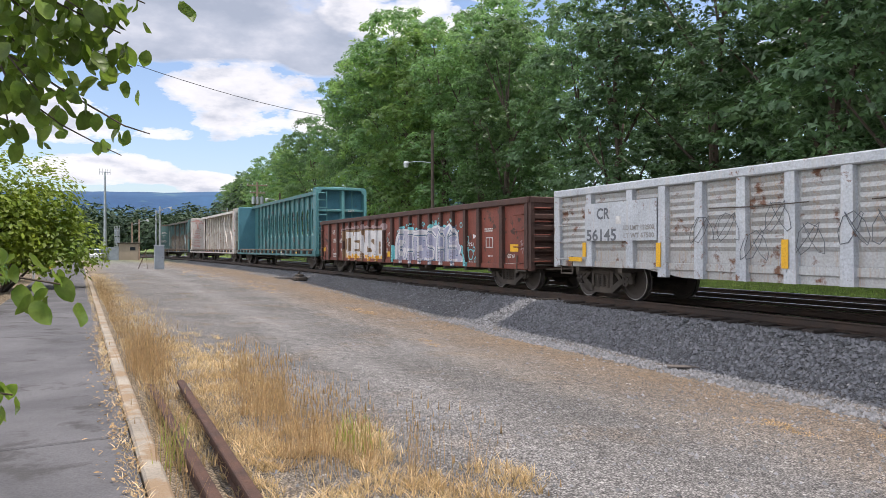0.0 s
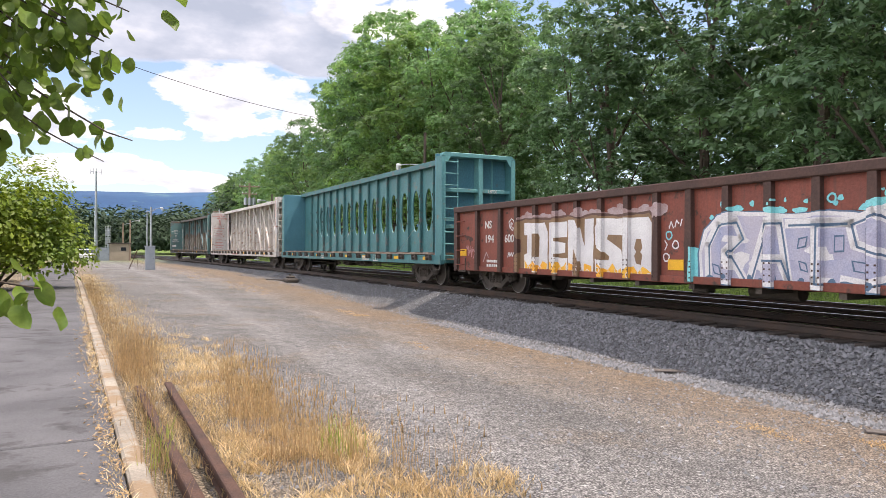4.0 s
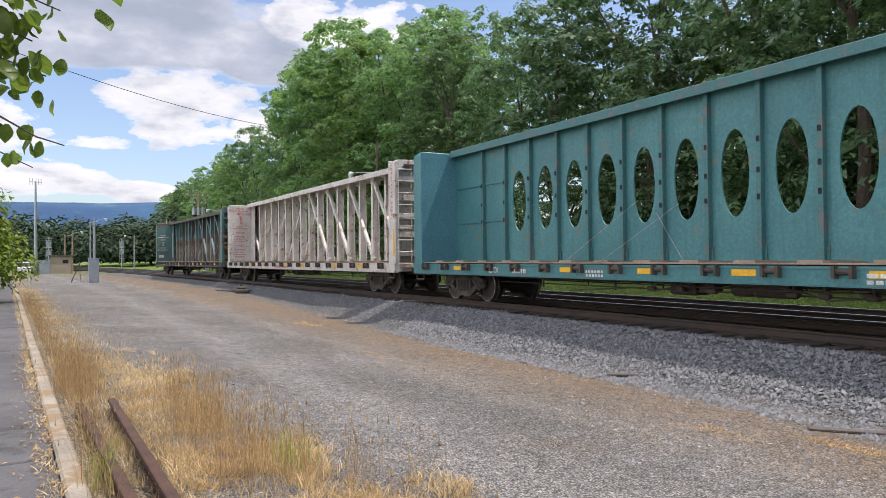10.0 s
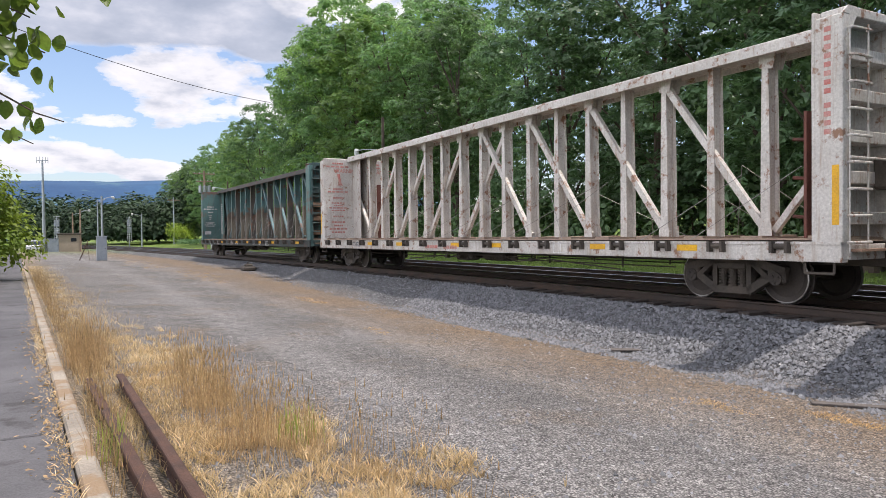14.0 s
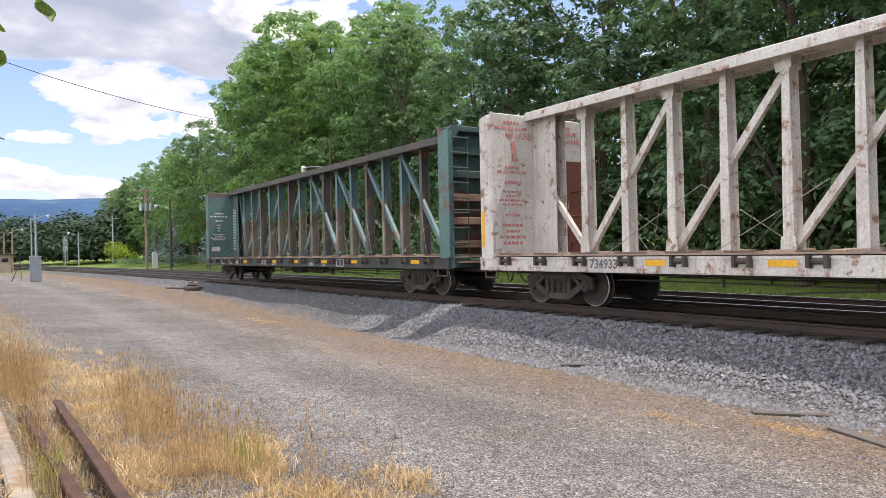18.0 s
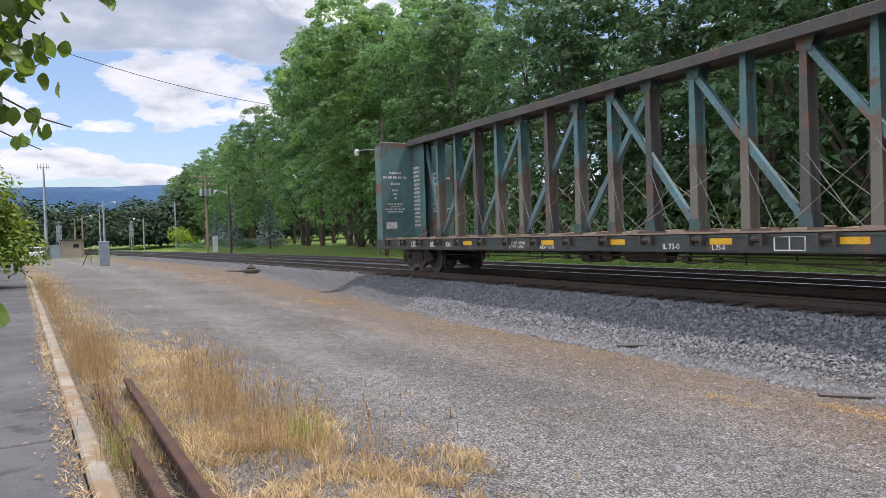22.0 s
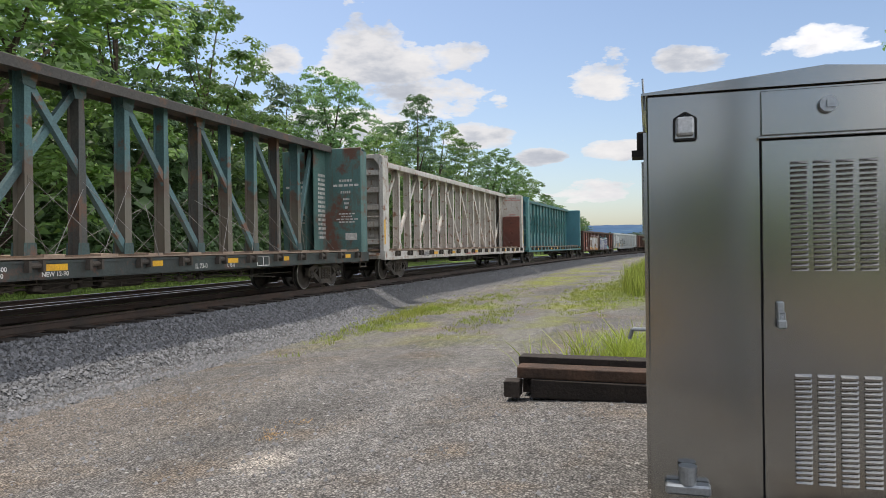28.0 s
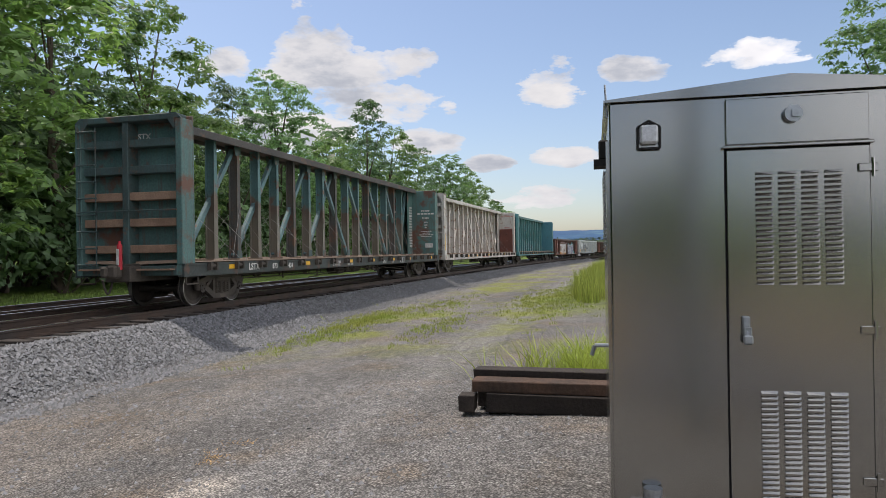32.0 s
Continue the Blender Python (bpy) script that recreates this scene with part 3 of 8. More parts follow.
def land(x, y):
    """The height of the ground: a lot falling away to the foot of the ballast bank, the track bed, a verge."""
    rough = 0.03 * wob(x, y, 0.25) + 0.012 * wob(x, y, 1.3)
    y -= bend(max(-110, min(110, x)))
    lot = rough - drop(x) * min(1, max(0, (y - 1.0) / 7.2))
    bank = BED - 0.02 - 0.5 * max(0, RAIL_Y - 0.78 + 0.2 * wob(x, 0, 0.3) - y)
    soft_ = 0.5 * (bank - lot) / 0.12 + 0.5
    z = lot if soft_ <= 0 else bank if soft_ >= 1 else lot + (bank - lot) * soft_ + 0.06 * soft_ * (1 - soft_)
    if y > TRACK2_Y + 2.0:
        z += smooth(TRACK2_Y + 2, TRACK2_Y + 4.5, y) * (0.10 - BED)
        z += smooth(TRACK2_Y + 6, TRACK2_Y + 16, y) * 0.5 + 0.05 * wob(x, y, 0.3)
    if y > 60:
        z += (y - 60) * 0.06
    return z


def steps(lo, hi, near, growth=1.16, first=0.5):
    """Grid lines that widen away from the stretch near (a, b)."""
    a, b = near
    out = list(np.arange(a, b, first))
    v, d = a, first
    while v > lo:
        d *= growth
        v -= d
        out.insert(0, max(v, lo))
    v, d = b, first
    out.append(b)
    while v < hi:
        d *= growth
        v += d
        out.append(min(v, hi))
    return out


gx = steps(-3000, 3000, (-34, 30), 1.14, 0.5)
gy = steps(-2000, 3000, (-6, 16), 1.14, 0.25)
gv = [(x, y, land(x, y)) for y in gy for x in gx]
nx = len(gx)
gf = [(j * nx + i, j * nx + i + 1, (j + 1) * nx + i + 1, (j + 1) * nx + i) for j in range(len(gy) - 1) for i in range(nx - 1)]


def ground_material():
    """Gravel lot, ballast and turf by where they lie on the ground, with ragged borders."""
    m = bpy.data.materials.new("ground_mix")
    m.use_nodes = True
    t = m.node_tree
    n, L = t.nodes, t.links
    b = n["Principled BSDF"]
    ge = n.new("ShaderNodeNewGeometry")
    sp = n.new("ShaderNodeSeparateXYZ")
    L.new(ge.outputs["Position"], sp.inputs[0])

    def nz(scale, det=5, ro=0.6):
        x = n.new("ShaderNodeTexNoise")
        x.inputs["Scale"].default_value, x.inputs["Detail"].default_value, x.inputs["Roughness"].default_value = scale, det, ro
        L.new(ge.outputs["Position"], x.inputs["Vector"])
        return x.outputs["Fac"]

    def ma(op, a, c):
        x = n.new("ShaderNodeMath")
        x.operation = op
        for i, v in enumerate((a, c)):
            if isinstance(v, (int, float)):
                x.inputs[i].default_value = v
            else:
                L.new(v, x.inputs[i])
        return x.outputs[0]

    def rng(f, lo, hi):
        x = n.new("ShaderNodeMapRange")
        x.inputs["From Min"].default_value, x.inputs["From Max"].default_value = lo, hi
        L.new(f, x.inputs["Value"])
        return x.outputs["Result"]

    def mix(f, a, c, kind="MIX"):
        x = n.new("ShaderNodeMix")
        x.data_type, x.blend_type = "RGBA", kind
        for sock, v in (("Factor", f), ("A", a), ("B", c)):
            if isinstance(v, tuple):
                x.inputs[sock].default_value = (*v, 1)
            elif isinstance(v, (int, float)):
                x.inputs[sock].default_value = v
            else:
                L.new(v, x.inputs[sock])
        return x.outputs["Result"]

    x, y = sp.outputs[0], sp.outputs[1]
    curve = ma("MINIMUM", ma("DIVIDE", ma("MULTIPLY", x, x), 1900.0), 6.4)
    rough_y = ma("ADD", ma("ADD", y, curve), ma("MULTIPLY", ma("SUBTRACT", nz(0.9), 0.5), 1.6))
    lot = mix(rng(nz(0.35), 0.38, 0.62), (0.285, 0.278, 0.272), (0.20, 0.195, 0.19))
    # wheel tracks of paler gravel, brown dirt towards the ballast
    brown = ma("MULTIPLY", ma("MULTIPLY", rng(rough_y, RAIL_Y - 5.6, RAIL_Y - 3.2), rng(x, 9.0, 1.0)), rng(nz(0.55), 0.15, 0.5))
    lot = mix(brown, lot, (0.27, 0.205, 0.145))
    lot = mix(ma("MULTIPLY", rng(nz(0.8, 6), 0.52, 0.70), 0.8), lot, (0.265, 0.215, 0.165))
    # two wheel tracks running along the lot
    for cy_, w_, col_, amt in ((3.1, 0.6, (0.34, 0.335, 0.33), 0.5), (5.4, 0.5, (0.35, 0.32, 0.285), 0.35), (4.25, 0.45, (0.19, 0.185, 0.18), 0.35)):
        off = ma("ABSOLUTE", ma("SUBTRACT", ma("ADD", ma("ADD", y, curve), ma("MULTIPLY", ma("SUBTRACT", nz(0.3, 3), 0.5), 1.5)), cy_), 0.0)
        lot = mix(ma("MULTIPLY", rng(off, w_, 0.1), amt), lot, col_)
    # pale dried-out puddles
    for px_, py_, pr in ((4.79, 3.49, 0.46), (3.44, 3.14, 0.30), (0.7, 6.12, 0.85), (-1.41, 5.84, 0.55)):
        dx, dy = ma("SUBTRACT", x, px_), ma("MULTIPLY", ma("SUBTRACT", y, py_), 1.5)
        dist = ma("ADD", ma("SQRT", ma("ADD", ma("MULTIPLY", dx, dx), ma("MULTIPLY", dy, dy)), 0.0), ma("MULTIPLY", ma("SUBTRACT", nz(3.0), 0.5), pr * 0.8))
        lot = mix(ma("MULTIPLY", rng(dist, pr, pr * 0.15), 0.95 if px_ > 2 else 0.5), lot, (0.55, 0.51, 0.46))
    # thin grass showing through along the far edge of the lot and along the kerb
    sward = ma("MULTIPLY", ma("MULTIPLY", rng(x, 9.0, 15.0), rng(nz(0.28, 5), 0.50, 0.62)), rng(y, RAIL_Y - 2.4, RAIL_Y - 3.4))
    lot = mix(ma("MULTIPLY", sward, 0.85), lot, (0.29, 0.32, 0.07))
    edge = ma("MULTIPLY", rng(x, 16.0, 24.0), rng(ma("ADD", y, ma("MULTIPLY", nz(0.5), 2.0)), 3.6, 2.4))
    lot = mix(ma("MULTIPLY", edge, 0.9), lot, (0.17, 0.22, 0.05))
    straw = ma("MULTIPLY", rng(x, -1.4, -4.2), rng(ma("SUBTRACT", ma("ADD", y, ma("MULTIPLY", ma("SUBTRACT", nz(0.9), 0.5), 1.8)), ma("MULTIPLY", x, KERB_SLOPE)), 1.9, 0.9))
    lot = mix(ma("MULTIPLY", straw, 0.5), lot, mix(rng(nz(2.5), 0.35, 0.65), (0.33, 0.235, 0.12), (0.44, 0.33, 0.18)))
    stone = mix(rng(nz(16, 3), 0.3, 0.7), (0.09, 0.093, 0.098), (0.24, 0.245, 0.255))
    foot = ma("ADD", ma("MULTIPLY", rng(x, -14.0, -40.0), 0.75), ma("MULTIPLY", rng(x, 9.0, 28.0), 0.32))
    c = mix(rng(ma("SUBTRACT", rough_y, foot), RAIL_Y - 2.75, RAIL_Y - 1.95), lot, stone)
    turf = mix(rng(nz(0.3), 0.35, 0.65), (0.14, 0.235, 0.045), (0.20, 0.28, 0.06))
    c = mix(rng(rough_y, TRACK2_Y + 2.6, TRACK2_Y + 3.2), c, turf)
    # the far side of the platform is turf and leaf litter
    c = mix(rng(y, -9.0, -10.0), c, turf)
    far = rng(x, -75.0, -120.0)
    c = mix(ma("MULTIPLY", far, 0.7), c, turf)
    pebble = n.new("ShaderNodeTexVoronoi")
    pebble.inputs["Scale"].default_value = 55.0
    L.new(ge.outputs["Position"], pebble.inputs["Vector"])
    # crevice shade between the stones is painted into the colour
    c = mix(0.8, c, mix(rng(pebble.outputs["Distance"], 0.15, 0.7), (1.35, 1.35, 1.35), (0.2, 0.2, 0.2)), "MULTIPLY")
    sp2 = n.new("ShaderNodeSeparateColor")
    L.new(pebble.outputs["Color"], sp2.inputs[0])
    c = mix(0.65, c, mix(sp2.outputs[0], (0.4, 0.4, 0.4), (1.65, 1.63, 1.6)), "MULTIPLY")
    # scattered darker stones and pale chips, and a coarse mottle
    c = mix(0.75, c, mix(rng(nz(7.0, 6, 0.7), 0.3, 0.7), (0.55, 0.55, 0.55), (1.45, 1.44, 1.42)), "MULTIPLY")
    chip = n.new("ShaderNodeTexVoronoi")
    chip.inputs["Scale"].default_value = 14.0
    L.new(ge.outputs["Position"], chip.inputs["Vector"])
    sp3 = n.new("ShaderNodeSeparateColor")
    L.new(chip.outputs["Color"], sp3.inputs[0])
    near_c = rng(chip.outputs["Distance"], 0.30, 0.22)
    c = mix(ma("MULTIPLY", near_c, rng(sp3.outputs[0], 0.80, 0.82)), c, mix(sp3.outputs[1], (0.10, 0.10, 0.10), (0.5, 0.49, 0.47)))
    L.new(c, b.inputs["Base Color"])
    b.inputs["Roughness"].default_value = 0.95
    b.inputs["Specular IOR Level"].default_value = 0.2
    bp = n.new("ShaderNodeBump")
    bp.inputs["Strength"].default_value, bp.inputs["Distance"].default_value = 0.9, 0.02
    bp.invert = True
    L.new(pebble.outputs["Distance"], bp.inputs["Height"])
    L.new(bp.outputs[0], b.inputs["Normal"])
    return m


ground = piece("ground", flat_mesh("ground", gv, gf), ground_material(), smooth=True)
tagged(ground, "grey gravel lot with brown dirt patches, ballast bank and grass verge", "ground", kind="structure")


# ---- tracks ----
def rail_profile():
    return [(-0.07, 0.0), (0.07, 0.0), (0.07, 0.012), (0.012, 0.035), (0.012, 0.125), (0.037, 0.135), (0.037, 0.165), (0.028, 0.172), (-0.028, 0.172), (-0.037, 0.165), (-0.037, 0.135), (-0.012, 0.125), (-0.012, 0.035), (-0.07, 0.012)]


def rail_run(name, y_of, x0, x1, z, parent, step=4.0, top=M_railtop, body=M_rail):
    prof = rail_profile()
    xs = list(np.arange(x0, x1 + 0.01, step))
    vs, fs, n = [], [], len(prof)
    for x in xs:
        for dy, dz in prof:
            vs.append((x, y_of(x) + dy, z + dz - 0.172))
    for i in range(len(xs) - 1):
        for k in range(n):
            a, b = i * n + k, i * n + (k + 1) % n
            fs.append((a, a + n, b + n, b))
    fs += [tuple(range(n))[::-1], tuple(range((len(xs) - 1) * n, len(xs) * n))]
    me = flat_mesh(name, vs, fs)
    me.materials.append(body)
    me.materials.append(top)
    for i, p in enumerate(me.polygons):
        if i < len(fs) - 2 and i % n in (7, 8):
            p.material_index = 1
    return piece(name, me, None, parent)


tracks = []
for nm, yc, lab in (("track_near", TRACK_Y, "rails on dark creosoted ties carrying the freight train"), ("track_far", TRACK2_Y, "empty parallel track with shiny rail heads beyond the train")):
    tr_ob = tagged(new(nm), lab, "railway track", kind="structure")
    tracks.append(tr_ob)
    rail_run("rail", lambda x, c=yc: c - GAUGE / 2 + bend(x), -420, 420, RAIL_Z, tr_ob)
    rail_run("rail", lambda x, c=yc: c + GAUGE / 2 + bend(x), -420, 420, RAIL_Z, tr_ob)
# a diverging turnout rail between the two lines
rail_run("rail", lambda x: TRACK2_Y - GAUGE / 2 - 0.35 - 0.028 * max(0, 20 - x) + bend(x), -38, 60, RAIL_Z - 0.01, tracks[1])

tie_bm = bmesh.new()
box(tie_bm, -0.115, 0.115, -1.3, 1.3, -0.18, 0.0, 0.012)
tie_me = bpy.data.meshes.new("tie")
tie_bm.to_mesh(tie_me)
tie_bm.free()
tie_me.materials.append(M_tie)
for k, (yc, tr_ob) in enumerate(zip((TRACK_Y, TRACK2_Y), tracks)):
    rngt = random.Random(5 + k)
    rest_v, rest_f = [], []
    base_v = [tuple(v.co) for v in tie_me.vertices]
    base_f = [tuple(p.vertices) for p in tie_me.polygons]
    for i in range(-420, 420):
        x = i * 0.53
        m = pose(x + rngt.uniform(-0.04, 0.04), yc + bend(x) + rngt.uniform(-0.08, 0.08), BED + 0.022 + rngt.uniform(-0.02, 0.015), 0, 0, rngt.uniform(-1.5, 1.5))
        if -60 < i < 60:
            piece("tie", tie_me, None, tr_ob, at=m)
        else:
            o = len(rest_v)
            rest_v += [tuple(m @ Vector(v)) for v in base_v]
            rest_f += [tuple(o + q for q in f) for f in base_f]
    tagged(piece("far_ties", flat_mesh("far_ties", rest_v, rest_f), M_tie, tr_ob), kind="stuff")

# ---- rolling stock ----
WHEEL_R = 0.44
CAR_W = 1.40                         # half width
WHEELSETS = []                       # (wheelset, its pose on its truck)


def wheelset_mesh():
    bm = bmesh.new()
    prof = [(0.0, 0.14), (0.09, 0.14), (0.14, 0.12), (0.33, 0.085), (0.385, 0.10), (0.418, 0.112), (0.44, 0.108), (0.44, -0.005), (0.465, -0.015), (0.465, -0.04), (0.39, -0.04), (0.34, 0.03), (0.14, 0.06), (0.09, 0.05)]
    seg = 28
    for s in (-1, 1):
        rows = []
        for r, d in prof:
            y = s * (0.70 + d)
            if r == 0:
                rows.append([bm.verts.new((0, y, 0))] * seg)
            else:
                rows.append([bm.verts.new((r * math.cos(2 * math.pi * k / seg), y, r * math.sin(2 * math.pi * k / seg))) for k in range(seg)])
        for i in range(len(rows) - 1):
            for k in range(seg):
                q = [rows[i][k], rows[i][(k + 1) % seg], rows[i + 1][(k + 1) % seg], rows[i + 1][k]]
                q = list(dict.fromkeys(q))
                f = bm.faces.new(q)
                f.material_index = 1 if i in (5, 6) else 0
    rod(bm, (0, -1.02, 0), (0, 1.02, 0), 0.085, 12)
    for s in (-1, 1):                # bearing end caps with bolts
        rod(bm, (0, s * 1.0, 0), (0, s * 1.09, 0), 0.12, 14)
        for k in range(3):
            a = 2.1 * k
            box(bm, 0.06 * math.cos(a) - 0.02, 0.06 * math.cos(a) + 0.02, s * 1.09, s * 1.11, 0.06 * math.sin(a) - 0.02, 0.06 * math.sin(a) + 0.02)
    bmesh.ops.recalc_face_normals(bm, faces=bm.faces)
    me = bpy.data.meshes.new("wheelset")
    bm.to_mesh(me)
    bm.free()
    me.materials.append(M_wheel)
    me.materials.append(M_tread)
    return me


def truck_mesh():
    bm = bmesh.new()
    for s in (-1, 1):
        y0, y1 = sorted((s * 0.93, s * 1.07))
        # arch bar frame: top chord, bottom chord, columns, journal jaws
        for a, b, h in (((-1.05, 0.56), (-0.42, 0.74), 0.15), ((1.05, 0.56), (0.42, 0.74), 0.15), ((-0.45, 0.74), (0.45, 0.74), 0.16), ((-0.72, 0.44), (-0.34, 0.20), 0.14), ((0.72, 0.44), (0.34, 0.20), 0.14), ((-0.4, 0.20), (0.4, 0.20), 0.13), ((-0.36, 0.2), (-0.36, 0.74), 0.10), ((0.36, 0.2), (0.36, 0.74), 0.10), ((-0.75, 0.42), (-0.42, 0.70), 0.09), ((0.75, 0.42), (0.42, 0.70), 0.09)):
            beam(bm, (a[0], (y0 + y1) / 2, a[1]), (b[0], (y0 + y1) / 2, b[1]), y1 - y0, h)
        for sx in (-1, 1):
            box(bm, sx * 0.889 - 0.17, sx * 0.889 + 0.17, y0, y1, 0.36, 0.60, 0.03)
        # spring nest
        for k in range(3):
            cx = -0.2 + 0.2 * k
            for q in range(6):
                rod(bm, (cx, s * 1.02, 0.27 + 0.055 * q), (cx, s * 1.02, 0.30 + 0.055 * q), 0.085, 10)
            rod(bm, (cx, s * 1.02, 0.25), (cx, s * 1.02, 0.6), 0.05, 8)
        box(bm, -0.3, 0.3, y0 - 0.02, y1 + 0.02, 0.58, 0.70, 0.02)
    box(bm, -0.2, 0.2, -1.0, 1.0, 0.50, 0.78, 0.03)      # bolster
    rod(bm, (0, 0, 0.7), (0, 0, 0.92), 0.2, 16)
    for sx in (-1, 1):                                   # brake beams and shoes
        box(bm, sx * 0.36 - 0.05, sx * 0.36 + 0.05, -0.8, 0.8, 0.34, 0.44)
        for s in (-1, 1):
            box(bm, sx * 0.43 - 0.03, sx * 0.43 + 0.03, s * 0.76 - 0.05, s * 0.76 + 0.05, 0.28, 0.52, 0.01)
    me = bpy.data.meshes.new("truck")
    bm.to_mesh(me)
    bm.free()
    me.materials.append(M_grime)
    return me


ME_WHEELS, ME_TRUCK = wheelset_mesh(), truck_mesh()


def add_trucks(car, centre):
    for sx in (-1, 1):
        tk = piece("truck", ME_TRUCK, None, car, at=pose(sx * centre, 0, 0) @ Matrix.Scale(TRUCK_S, 4))
        for dx in (-0.889, 0.889):
            ws = piece("wheelset", ME_WHEELS, None, tk, at=pose(dx, 0, WHEEL_R))
            WHEELSETS.append(ws)


def add_coupler(car, x_end, s, material=M_grime):
    """Draft gear, shank and knuckle, and the hanging brake hose."""
    bm = bmesh.new()
    box(bm, s * (x_end - 0.5), s * (x_end + 0.02), -0.22, 0.22, 0.66, 1.02, 0.02)
    box(bm, s * x_end, s * (x_end + 0.42), -0.08, 0.08, 0.76, 0.94, 0.02)
    box(bm, s * (x_end + 0.36), s * (x_end + 0.6), -0.16, 0.12, 0.70, 1.0, 0.05)
    box(bm, s * (x_end + 0.5), s * (x_end + 0.68), 0.02, 0.19, 0.73, 0.97, 0.04)
    cp = part("coupler", bm, material, car)
    bm = bmesh.new()
    pts = [Vector((s * (x_end + 0.05), 0.35, 0.78))]
    for k in range(1, 8):
        pts.append(Vector((s * (x_end + 0.05 + 0.55 * k / 7), 0.35 - 0.18 * k / 7, 0.78 - 0.42 * math.sin(math.pi * k / 7.6))))
    for a, b in zip(pts, pts[1:]):
        rod(bm, a, b, 0.024, 6)
    part("brake_hose", bm, M_grime, cp)


def add_ladder(parent, x, y0, y1, z0, z1, rungs, material, r=0.016, off=0.08):
    """Rungs across y at the end plane x, held off it."""
    s = 1 if x > 0 else -1
    for k in range(rungs):
        bm = bmesh.new()
        z = z0 + (z1 - z0) * k / (rungs - 1)
        rod(bm, (x + s * off, y0, z), (x + s * off, y1, z), r, 6)
        for y in (y0, y1):
            rod(bm, (x, y, z), (x + s * off, y, z), r, 6)
        part("ladder_rung", bm, material, parent)


def side_ladder(parent, y, x0, x1, z0, z1, rungs, material, r=0.016, off=0.07):
    s = 1 if y > 0 else -1
    for k in range(rungs):
        bm = bmesh.new()
        z = z0 + (z1 - z0) * k / (rungs - 1)
        rod(bm, (x0, y + s * off, z), (x1, y + s * off, z), r, 6)
        for x in (x0, x1):
            rod(bm, (x, y, z), (x, y + s * off, z), r, 6)
        part("grab_iron", bm, material, parent)


def stirrup(parent, x, y, material):
    bm = bmesh.new()
    for dx in (-0.22, 0.22):
        rod(bm, (x + dx, y, 0.95), (x + dx, y, 0.55), 0.02, 6)
    rod(bm, (x - 0.22, y, 0.55), (x + 0.22, y, 0.55), 0.022, 6)
    return part("step", bm, material, parent)


def brake_wheel(parent, x, y, z, material):
    bm = bmesh.new()
    s = 1 if x > 0 else -1
    n = 16
    for k in range(n):
        a, b = 2 * math.pi * k / n, 2 * math.pi * (k + 1) / n
        rod(bm, (x, y + 0.28 * math.cos(a), z + 0.28 * math.sin(a)), (x, y + 0.28 * math.cos(b), z + 0.28 * math.sin(b)), 0.016, 6)
    for k in range(5):
        a = 2 * math.pi * k / 5
        rod(bm, (x - s * 0.03, y, z), (x, y + 0.28 * math.cos(a), z + 0.28 * math.sin(a)), 0.012, 6)
    rod(bm, (x - s * 0.22, y, z), (x + s * 0.02, y, z), 0.04, 8)
    w = part("brake_wheel", bm, material, parent)
    bm = bmesh.new()
    box(bm, x - s * 0.28, x - s * 0.08, y - 0.16, y + 0.16, z - 0.30, z + 0.20, 0.04)
    rod(bm, (x - s * 0.14, y, z - 0.3), (x - s * 0.14, y, 1.05), 0.02, 6)
    part("brake_housing", bm, M_grime, w)


CB_TOP, CB_SILL0, CB_SILL1 = CAR_TOP, CAR_SILL, CAR_SILL + 0.27
CB_HALF = 10.73                      # centre to outer face of the bulkhead
TEAL_HALF = 10.2
WEB_Y = -0.15                        # the plate with the oval openings
BAY = 1.15
TRUCK_S = 0.93


